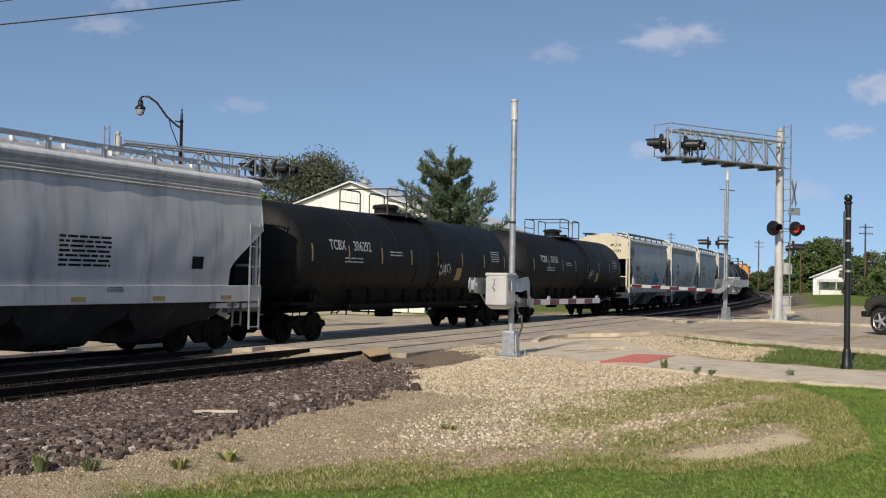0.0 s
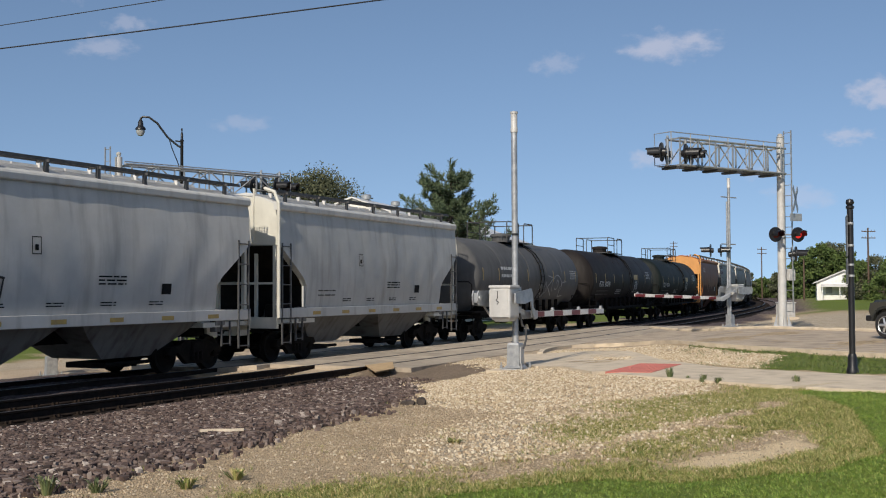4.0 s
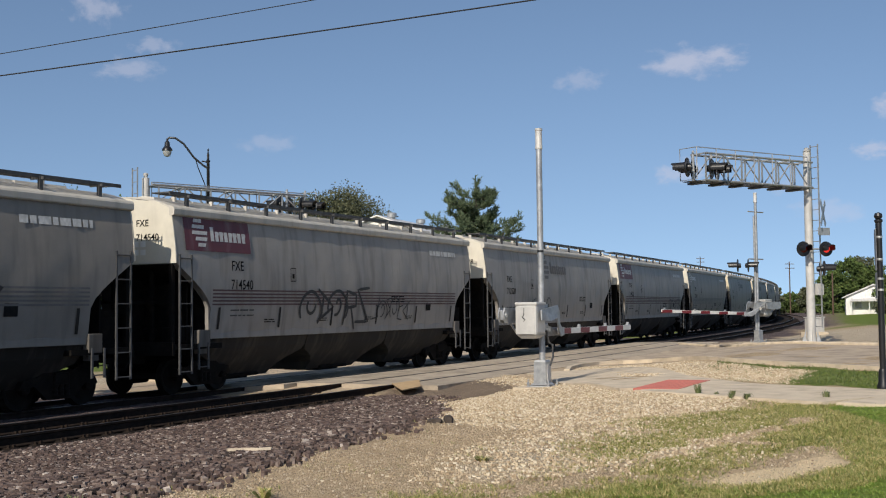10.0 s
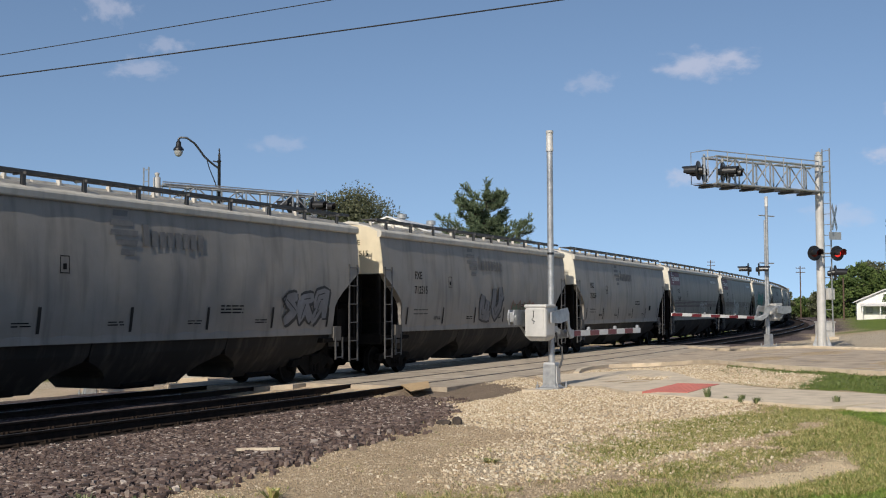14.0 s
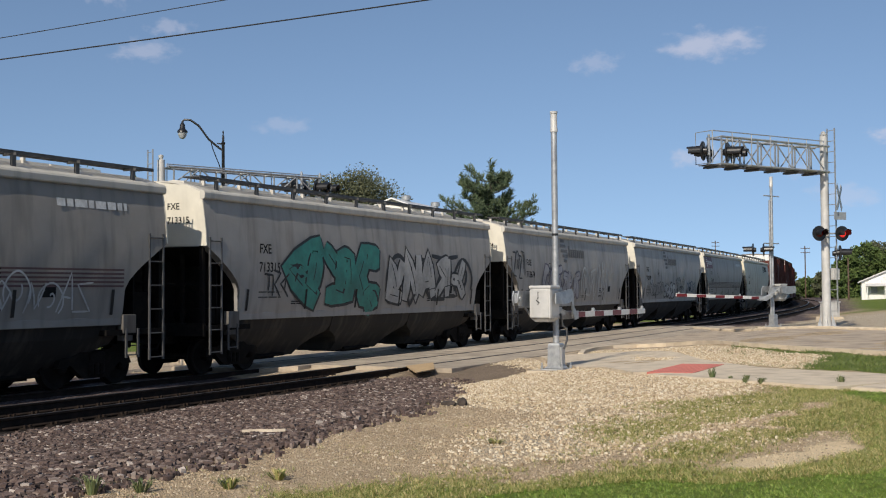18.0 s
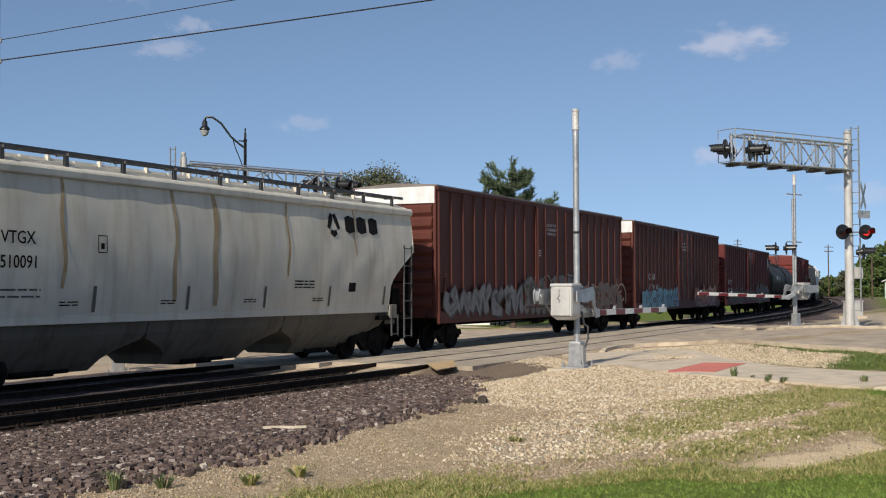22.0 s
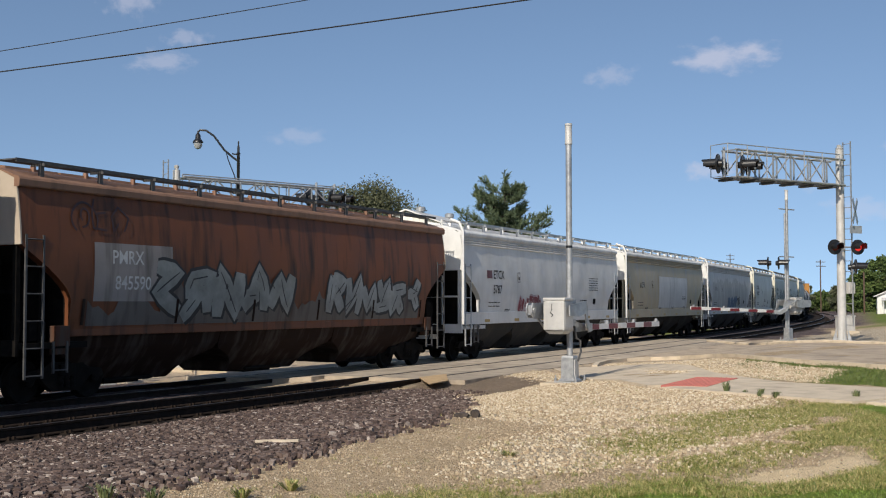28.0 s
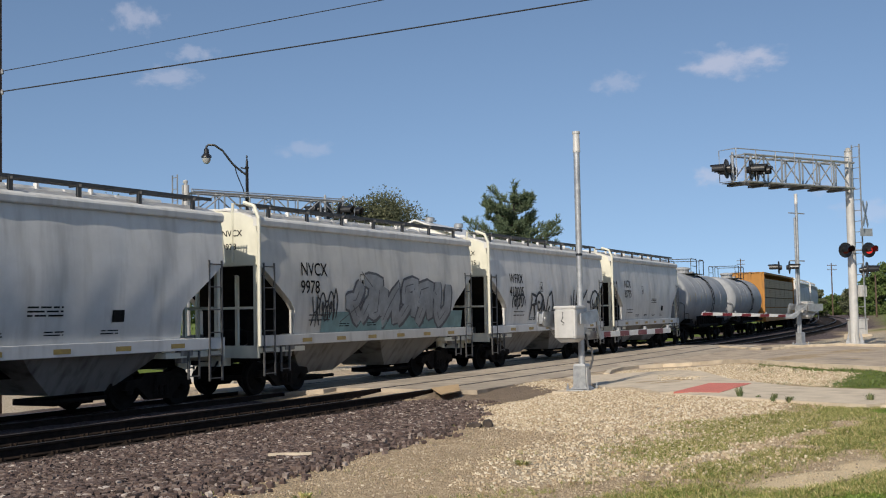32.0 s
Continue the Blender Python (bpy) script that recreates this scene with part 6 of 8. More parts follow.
def cabinet(name, x, y, w, d, h, label, rz=0, mat=ALU):
    c = root(name, label, "equipment cabinet", "", at_ground(x, y, rz))
    kit(("cabbase", w), "plinth", lambda bm: box(bm, -w / 2 - 0.15, w / 2 + 0.15, -d / 2 - 0.15, d / 2 + 0.15, -0.2, 0.16, 0.02), CONCRETE, c)
    kit(("cabbody", w), "body", lambda bm: box(bm, -w / 2, w / 2, -d / 2, d / 2, 0.16, h, 0.02), mat, c)
    kit(("cablid", w), "lid", lambda bm: box(bm, -w / 2 - 0.04, w / 2 + 0.04, -d / 2 - 0.04, d / 2 + 0.04, h, h + 0.06, 0.01), mat, c)
    kit(("cabdoor", w), "door", lambda bm: box(bm, -w / 2 + 0.05, w / 2 - 0.05, -d / 2 - 0.02, -d / 2, 0.24, h - 0.08, 0.006), mat, c)


cabinet("signal_cabinet", -8.8, 39.0, 0.7, 0.5, 1.1, "small silver signal cabinet beyond the tracks", 20)
cabinet("relay_cabinet", -10.1, 40.3, 0.5, 0.5, 1.4, "narrow grey relay cabinet beyond the tracks", 10)
cabinet("utility_box", 19.5, 62.0, 0.8, 0.6, 0.9, "grey utility box on the gravel", 15)


# ---- street furniture ----
def street_lamp(x, y, top, arm, label):
    p = root("street_lamp", label, "street lamp", "", at_ground(x, y))
    z = top - p.matrix_basis.translation.z
    m = BLACK
    kit("slpole", "pole", lambda bm: lathe(bm, [(0.14, 0), (0.14, 0.7), (0.09, 0.8), (0.075, 3.0), (0.06, z - 0.3), (0.09, z - 0.25), (0.05, z - 0.2), (0.05, z), (0.02, z + 0.12), (0.04, z + 0.18), (0.01, z + 0.26)], 14), m, p, smooth=True)

    def armf(bm):
        pts = [(0, 0, z - 0.55), (arm * 0.12, 0, z - 0.42), (arm * 0.35, 0, z - 0.10), (arm * 0.6, 0, z + 0.45), (arm * 0.8, 0, z + 0.68), (arm * 0.95, 0, z + 0.70), (arm, 0, z + 0.62)]
        tube(bm, pts, 0.042, 8)
        tube(bm, [(0, 0, z - 1.6), (arm * 0.1, 0, z - 1.1), (arm * 0.25, 0, z - 0.5), (arm * 0.3, 0, z - 0.2)], 0.022, 6)
        tube(bm, [(0.25 if arm > 0 else -0.25, 0, z - 0.25), (0, 0, z - 0.3)], 0.03, 6)
    kit("slarm", "arm", armf, m, p, smooth=True)
    lam = kit("slhead", "lamp_head", lambda bm: lathe(bm, [(0.03, 0.32), (0.05, 0.22), (0.10, 0.16), (0.11, 0.0), (0.20, -0.10), (0.21, -0.16), (0.05, -0.16)], 16), m, p, pose(arm, 0, z + 0.35), smooth=True)
    glass = surf("frosted_lamp_glass", (0.34, 0.35, 0.34), (0.27, 0.28, 0.28), 6, 0.25)
    kit("slglass", "globe", lambda bm: lathe(bm, [(0.05, -0.16), (0.17, -0.17), (0.17, -0.26), (0.11, -0.38), (0.02, -0.42)], 16), glass, lam, smooth=True)


street_lamp(-9.32, 46.0, 8.05, -1.62, "black ornamental street lamp with a curved arm")


def sign_post(x, y, label):
    p = root("sign_post", label, "sign post", "", at_ground(x, y))
    kit("spbase", "base", lambda bm: lathe(bm, [(0.11, 0), (0.11, 0.06), (0.085, 0.12), (0.08, 0.30), (0.065, 0.36)], 14), BLACK, p, smooth=True)
    kit("sppole", "pole", lambda bm: lathe(bm, [(0.056, 0.3), (0.056, 2.98), (0.075, 3.0), (0.075, 3.03), (0.05, 3.05)], 14), BLACK, p, smooth=True)
    kit("spball", "finial", lambda bm: lathe(bm, [(0.02, 3.04), (0.06, 3.06), (0.075, 3.10), (0.06, 3.15), (0.01, 3.17)], 14), BLACK, p, smooth=True)
    back = surf("bare_aluminium_sign_back", (0.20, 0.20, 0.20), (0.14, 0.14, 0.14), 5, 0.5, 0.4)
    for z0, z1 in ((2.12, 2.86), (1.62, 2.08)):
        kit(("sppanel", z0), "sign_panel", lambda bm: box(bm, -0.34, 0.34, -0.012, 0.0, z0, z1, 0.003), back, p, pose(-0.075, 0.0, 0, 0, 0, 72))
    for z in (1.75, 1.95, 2.3, 2.7):
        kit(("spclamp", z), "clamp", lambda bm: lathe(bm, [(0.06, z), (0.062, z + 0.02), (0.06, z + 0.04)], 12), GALV, p)


sign_post(7.82, 21.04, "black sign post with a ball finial, signs edge-on")


# ---- utility poles and wires ----
POLE_WOOD = surf("weathered_pole_wood", (0.13, 0.085, 0.06), (0.07, 0.045, 0.03), 4, 0.9, 0, 0.4, 20, (0.05, 0.03, 0.02), 0.5, (4, 4, 0.3))
WIRE_M = surf("black_cable", (0.02, 0.02, 0.02), (0.015, 0.015, 0.015), 5, 0.6)


def utility_pole(x, y, top, label, arms=1, group="utility poles", rz=0, r=0.15):
    p = root("utility_pole", label, "utility pole", group, at_ground(x, y, rz))
    z = top - p.matrix_basis.translation.z
    kit(("upole", round(z, 1), r), "pole", lambda bm: lathe(bm, [(r, -0.3), (r * 0.92, z * 0.5), (r * 0.78, z), (0.03, z + 0.02)], 12), POLE_WOOD, p, smooth=True)
    for k in range(arms):
        zz = z - 0.5 - 0.9 * k
        a = kit("uarm", "crossarm", lambda bm: box(bm, -1.1, 1.1, -0.06, 0.06, -0.06, 0.06), POLE_WOOD, p, pose(0, -0.15, zz))
        for xx in (-1.0, -0.5, 0.5, 1.0):
            kit("uins", "insulator", lambda bm: lathe(bm, [(0.02, 0.06), (0.05, 0.10), (0.04, 0.16), (0.05, 0.18), (0.02, 0.22)], 8), GALV, a, pose(xx, 0, 0))
    return p


def wire(points, r, name="overhead_wire", label="black overhead wire strung between poles", group="overhead wires", sag=0.25):
    bm = bmesh.new()
    a, b = Vector(points[0]), Vector(points[1])
    pts = []
    for i in range(25):
        t = i / 24
        p = a.lerp(b, t)
        p.z -= sag * 4 * t * (1 - t)
        pts.append(p)
    tube(bm, pts, r, 5)
    tagged(part(name, bm, WIRE_M), label, "wire", group)


PX, PY = -12.66, 30.0
main_pole = utility_pole(PX, PY, 10.5, "weathered wooden utility pole beyond the train", 0, r=0.14)
utility_pole(22.0, 18.6, 11.6, "weathered wooden utility pole beside the road", 0, r=0.14)
wire([(PX + 0.1, PY, 8.42), (22.0, 18.6, 11.05)], 0.012, sag=0.12)
wire([(PX + 0.1, PY, 7.88), (22.0, 18.6, 9.75)], 0.018, sag=0.12)
for z in (8.42, 7.88):
    kit("wireclamp", "cable_clamp", lambda bm: lathe(bm, [(0.03, 0), (0.05, 0.03), (0.05, 0.10), (0.02, 0.14)], 8), GALV, main_pole, pose(0.13, 0, z - 0.08 - main_pole.matrix_basis.translation.z))
for x, y, top in ((65.5, 300, 14.4), (73.6, 250, 11.0), (61.2, 185, 6.7), (61.9, 160, 10.3)):
    utility_pole(x, y, top, "distant wooden utility pole with crossarms", 0 if y == 185 else 2, "utility poles", 15, 0.14)


# ---- buildings ----
RIBBED = surf("white_ribbed_metal_siding", (0.78, 0.76, 0.70), (0.70, 0.68, 0.62), 1.0, 0.5, 0.0, 0.03, 20, (0.55, 0.52, 0.46), 0.3, (1, 1, 0.2))
METAL_ROOF = surf("pale_metal_roof", (0.72, 0.71, 0.68), (0.62, 0.61, 0.58), 1.2, 0.45, 0.2)


def metal_shed():
    """Gabled white metal building: gable towards the left and the camera, ridge running away to the right."""
    b = root("metal_building", "white ribbed metal building with roof vents behind the trees", "building", "", pose(-4.74, 83.4, -0.65, 0, 0, 73.0))
    L, W, eave, ridge = 36.0, 5.6, 7.05, 9.15
    # own space: x along the ridge away, y across

    def walls(bm):
        loft(bm, [[(x, y, z) for y, z in ((-W, 0), (W, 0), (W, eave), (0, ridge - 0.08), (-W, eave))] for x in (0, L)])
    kit("shedwalls", "wall", walls, RIBBED, b)
    for i in range(25):
        y = -W + 2 * W * i / 24
        zt = eave + (ridge - eave) * (1 - abs(y) / W) - 0.12
        kit(("shedrib", round(zt, 2)), "siding_rib", lambda bm: box(bm, -0.04, 0.0, -0.03, 0.03, 0.2, zt), RIBBED, b, pose(0, y, 0))
    for i in range(40):
        kit("shedrib_side", "siding_rib", lambda bm: box(bm, -0.03, 0.03, -0.04, 0.0, 0.2, eave - 0.1), RIBBED, b, pose(0.4 + i * (L - 0.8) / 39, -W, 0))
    for sgn in (-1, 1):
        def slope(bm):
            loft(bm, [[(x, sgn * yy, zz) for yy, zz in ((0, ridge), (W + 0.35, eave - 0.10), (W + 0.35, eave - 0.02), (0, ridge + 0.10))] for x in (-0.35, L + 0.35)])
        kit(("shedroof", sgn), "roof", slope, METAL_ROOF, b)
    for i in range(5):
        v = kit("shedvent", "roof_vent", lambda bm: lathe(bm, [(0.24, -0.2), (0.24, 0.14), (0.37, 0.15), (0.37, 0.42), (0.30, 0.48), (0.05, 0.50)], 16), GALV, b, pose(2.9 + 6.85 * i, 0, ridge), smooth=True)


metal_shed()


def white_house():
    h = root("white_house", "small white clapboard house far down the street", "house", "", pose(66.0, 181.0, 0.3, 0, 0, -18))
    W, D, eave, ridge = 4.0, 5.0, 2.6, 4.3

    def walls(bm):
        loft(bm, [[(x, y, z) for x, z in ((-W, -0.5), (W, -0.5), (W, eave), (0, ridge), (-W, eave))] for y in (-D, D)])
    kit("housewalls", "wall", walls, WHITE, h)
    roofm = surf("pale_house_roof", (0.62, 0.61, 0.60), (0.5, 0.49, 0.48), 3, 0.7)
    for sgn in (-1, 1):
        kit(("houseroof", sgn), "roof", lambda bm: loft(bm, [[(sgn * xx, y, zz) for xx, zz in ((0, ridge + 0.02), (W + 0.5, eave - 0.2), (W + 0.5, eave - 0.02), (0, ridge + 0.22))] for y in (-D - 0.4, D + 0.4)]), roofm, h)
    glassm = surf("curtained_window_glass", (0.36, 0.36, 0.35), (0.26, 0.26, 0.26), 4, 0.2)
    for x, z in ((-2.2, 0.9), (0.4, 0.9), (2.4, 0.9), (0.2, 2.7)):
        w = kit("housewin", "window", lambda bm: box(bm, -0.55, 0.55, -0.06, 0.02, -0.1, 1.15), WHITE, h, pose(x, -D, z))
        kit("housepane", "pane", lambda bm: box(bm, -0.45, 0.45, -0.075, -0.06, 0.0, 1.05), glassm, w)
    kit("houseporch", "porch_roof", lambda bm: loft(bm, [[(x, y, z) for y, z in ((-D - 1.8, 2.0), (-D, 2.35), (-D, 2.25), (-D - 1.8, 1.9))] for x in (-3.4, 2.0)]), roofm, h)
    for x in (-3.2, -0.7, 1.8):
        kit("porchpost", "porch_post", lambda bm: box(bm, -0.06, 0.06, -0.06, 0.06, -0.5, 1.95), WHITE, h, pose(x, -D - 1.65, 0))


white_house()


# ---- trees ----
BARK = surf("grey_brown_bark", (0.10, 0.075, 0.055), (0.05, 0.038, 0.03), 6, 0.95, 0, 0.6, 20)


def leaf_material(name, lo, mid, hi):
    return stone_material(name, [(0.0, lo), (0.5, mid), (1.0, hi)])


LEAF_A = leaf_material("green_foliage", (0.035, 0.060, 0.012), (0.065, 0.105, 0.022), (0.12, 0.16, 0.04))
LEAF_B = leaf_material("olive_foliage", (0.042, 0.050, 0.024), (0.074, 0.084, 0.042), (0.12, 0.122, 0.066))
NEEDLE = leaf_material("blue_green_needles", (0.040, 0.065, 0.030), (0.080, 0.118, 0.058), (0.15, 0.18, 0.10))


def crown_mesh(clumps, per, size, rng, long=1.0, up=0.0):
    """Small leaf faces round clump centres (x, y, z, radius)."""
    V, F = [], []
    for cx, cy, cz, r in clumps:
        n = int(per * r * r)
        d = rng.normal(size=(n, 3))
        d /= np.linalg.norm(d, axis=1, keepdims=True)
        p = np.array([cx, cy, cz]) + d * (r * rng.uniform(0.35, 1.05, (n, 1))) * np.array([1, 1, 0.75])
        a = rng.normal(size=(n, 3)) + np.array([0, 0, up])
        a /= np.linalg.norm(a, axis=1, keepdims=True)
        b = np.cross(a, rng.normal(size=(n, 3)))
        b /= np.linalg.norm(b, axis=1, keepdims=True)
        s = size * rng.uniform(0.6, 1.3, (n, 1))
        k = len(V) * 4
        for q in range(n):
            u, w = a[q] * s[q] * long, b[q] * s[q] * 0.6
            V += [p[q] - u, p[q] + w, p[q] + u, p[q] - w]
    k = np.arange(len(V) // 4) * 4
    F = np.stack([k, k + 1, k + 2, k + 3], -1)
    return np.array(V), F


def leafy_tree(name, x, y, h, w, label, seed, mat, trunk_h=0.3, clump_n=42, per=90, leaf=0.16, dz=0.0):
    rng = np.random.default_rng(seed)
    t = root(name, label, "tree", "trees", at_ground(x, y, rng.uniform(0, 360), dz))
    bm = bmesh.new()
    tube(bm, [(0, 0, -0.3), (0.05, 0.02, h * 0.2), (-0.05, 0.05, h * 0.45), (0, 0, h * 0.75)], h * 0.028, 8, True, h * 0.006)
    clumps = []
    for i in range(clump_n):
        a, k = rng.uniform(0, math.tau), math.sqrt(rng.uniform(0.02, 1))
        zz = rng.uniform(trunk_h, 1.0)
        prof = math.sin(min(max((zz - trunk_h) / (1 - trunk_h), 0.0), 1.0) * math.pi * 0.80 + 0.45) ** 0.7
        r = w / 2 * k * prof
        c = (r * math.cos(a), r * math.sin(a), zz * h * 0.95)
        clumps.append((*c, rng.uniform(0.10, 0.19) * w))
        if i % 3 == 0:
            tube(bm, [(0, 0, h * 0.3), (c[0] * 0.5, c[1] * 0.5, (h * 0.3 + c[2]) / 2), c], h * 0.010, 5, True, h * 0.002)
    part("trunk", bm, BARK, t)
    V, F = crown_mesh(clumps, per, leaf, rng)
    me = bpy.data.meshes.new("crown")
    me.from_pydata(V.tolist(), [], F.tolist())
    me.materials.append(mat)
    o = new("crown", me)
    o.parent = t
    return t


def needle_mesh(shoots, rng, per=22, length=0.24, width=0.022):
    """Needles splayed round short shoots: (place, direction, size) each."""
    P = np.repeat(np.array([s[0] for s in shoots]), per, 0)
    D = np.repeat(np.array([s[1] for s in shoots]), per, 0)
    K = np.repeat(np.array([s[2] for s in shoots]), per)[:, None]
    n = len(P)
    P = P + D * K * rng.uniform(-0.5, 0.5, (n, 1))
    d = D + rng.normal(size=(n, 3)) * 0.55
    d /= np.linalg.norm(d, axis=1, keepdims=True)
    side = np.cross(d, rng.normal(size=(n, 3)))
    side /= np.linalg.norm(side, axis=1, keepdims=True)
    q = d * length * rng.uniform(0.7, 1.2, (n, 1))
    w = side * width
    V = np.stack([P - w, P + w, P + q + w * 0.4, P + q - w * 0.4], 1).reshape(-1, 3)
    k = np.arange(n) * 4
    return V, np.stack([k, k + 1, k + 2, k + 3], -1)


def pine_tree(x, y, h, w, label, seed, dz=0.0):
    rng = np.random.default_rng(seed)
    t = root("pine_tree", label, "tree", "trees", at_ground(x, y, 20, dz))
    bm = bmesh.new()
    tube(bm, [(0, 0, -0.3), (0.05, 0, h * 0.4), (-0.05, 0.05, h * 0.95)], h * 0.020, 8, True, 0.03)
    shoots = []

    def twig(p, d, size):
        shoots.append((np.array(p), np.array(d), size))
    for lev in range(15):
        f = lev / 14
        reach = w / 2 * (1.0 - 0.60 * f ** 1.4)
        n = 8 if lev < 10 else 6
        for k in range(n):
            a = math.tau * k / n + lev * 0.9 + rng.uniform(-0.4, 0.4)
            z = h * (0.16 + 0.70 * f + rng.uniform(-0.03, 0.03))
            r = reach * rng.choice((0.45, 0.7, 0.9, 1.0, 1.15))
            out = Vector((math.cos(a), math.sin(a), 0))
            rise = r * rng.uniform(0.15, 0.55)
            tip = out * r + Vector((0, 0, z + rise))
            mid = out * r * 0.55 + Vector((0, 0, z + rise * 0.22))
            tube(bm, [(0, 0, z), mid, tip], 0.05, 4, True, 0.012)
            for q in np.linspace(0.30, 1.0, 9):
                p = Vector((0, 0, z)).lerp(mid, q * 2) if q < 0.5 else mid.lerp(tip, q * 2 - 1)
                for _ in range(4 if q < 0.98 else 5):
                    e = (out * rng.uniform(0.0, 0.7) + Vector((-out.y, out.x, 0)) * rng.uniform(-0.8, 0.8) + Vector((0, 0, rng.uniform(0.25, 1.1)))).normalized()
                    twig(p + e * rng.uniform(0.10, 0.42), e, 0.36)
    for _ in range(26):
        e = Vector((rng.uniform(-0.5, 0.5), rng.uniform(-0.5, 0.5), 1)).normalized()
        twig(Vector((0, 0, h * rng.uniform(0.88, 0.95))) + e * rng.uniform(0.1, 0.5), e, 0.5)
    part("trunk", bm, BARK, t)
    V, F = needle_mesh(shoots, rng, 15)
    me = bpy.data.meshes.new("crown")
    me.from_pydata(V.tolist(), [], F.tolist())
    me.materials.append(NEEDLE)
    o = new("crown", me)
    o.parent = t


pine_tree(2.1, 76.0, 11.0, 8.2, "blue-green pine with upswept ragged branches", 5)
leafy_tree("broadleaf_tree", -10.2, 108.0, 13.6, 12.0, "broad olive-green tree behind the white building", 6, LEAF_B, 0.25, 130, 95, 0.115)
leafy_tree("broadleaf_tree", -14.3, 100.0, 10.2, 6.0, "dark green tree beside the white building", 7, LEAF_A, 0.2, 36, 90, 0.18)
leafy_tree("broadleaf_tree", -35.5, 108.0, 13.3, 11.5, "full green tree beyond the train", 8, LEAF_A, 0.2, 80, 110, 0.14, dz=0.4)
leafy_tree("broadleaf_tree", -30.0, 112.0, 13.2, 9.5, "full green tree beyond the train", 9, LEAF_A, 0.2, 80, 110, 0.14)
leafy_tree("broadleaf_tree", -43.5, 110.0, 13.4, 12.0, "full green tree beyond the train", 19, LEAF_A, 0.2, 80, 110, 0.14)
leafy_tree("broadleaf_tree", -24.5, 116.0, 10.6, 9.0, "low green tree beyond the train", 10, LEAF_A, 0.15, 34, 80, 0.2)
for i, (x, y, h, w) in enumerate(((67.6, 240, 5.4, 5.3), (63.5, 240, 3.3, 10.7), (77.7, 260, 4.1, 7.2), (71.8, 230, 5.2, 5.6), (74.5, 225, 8.1, 6.2), (79.0, 230, 10.8, 8.2), (83.9, 235, 11.0, 8.4), (83.9, 228, 9.1, 6.3), (64.7, 170, 5.5, 4.9), (66.8, 170, 6.5, 5.7), (67.7, 165, 6.6, 5.9), (68.8, 160, 6.9, 7.5), (73.6, 160, 7.4, 8.0), (78.7, 160, 7.6, 8.0), (69.5, 215, 4.1, 4.1), (61.9, 165, 2.4, 3.1), (60.0, 150, 3.5, 5.3), (59.4, 140, 3.2, 5.8))):
    leafy_tree("broadleaf_tree", x, y, h, w, "dense green tree on the far side of the road", 60 + i, LEAF_A if i % 3 else LEAF_B, 0.04, 60, 110, 0.24 if y > 180 else 0.17)


def hedge(name, pts, h, depth, label, seed, mat):
    """Far woods as one mass of leaves."""
    rng = np.random.default_rng(seed)
    clumps = []
    for (ax, ay), (bx, by) in zip(pts, pts[1:]):
        n = int(math.dist((ax, ay), (bx, by)) / (h * 0.34))
        for i in range(n):
            for lv in range(3):
                x, y = ax + (bx - ax) * (i + rng.uniform(0, 1)) / n, ay + (by - ay) * (i + rng.uniform(0, 1)) / n
                clumps.append((x + rng.uniform(-depth, depth), y + rng.uniform(-depth, depth), h * (0.12 + 0.3 * lv) * rng.uniform(0.75, 1.15), h * rng.uniform(0.2, 0.32)))
    V, F = crown_mesh(clumps, 12, h * 0.06, rng)
    me = bpy.data.meshes.new(name)
    me.from_pydata(V.tolist(), [], F.tolist())
    me.materials.append(mat)
    tagged(new(name, me), label, "woods", kind="stuff")


hedge("far_woods", [(-260, 330), (-120, 390), (0, 420), (90, 400), (180, 330), (300, 260)], 5.5, 8, "distant line of green woods along the horizon", 81, LEAF_A)
hedge("shrub_row", [(-60, 118), (-36, 116), (-20, 120), (2, 124), (18, 128)], 4.2, 2, "low green shrubs beyond the railway", 82, LEAF_A)


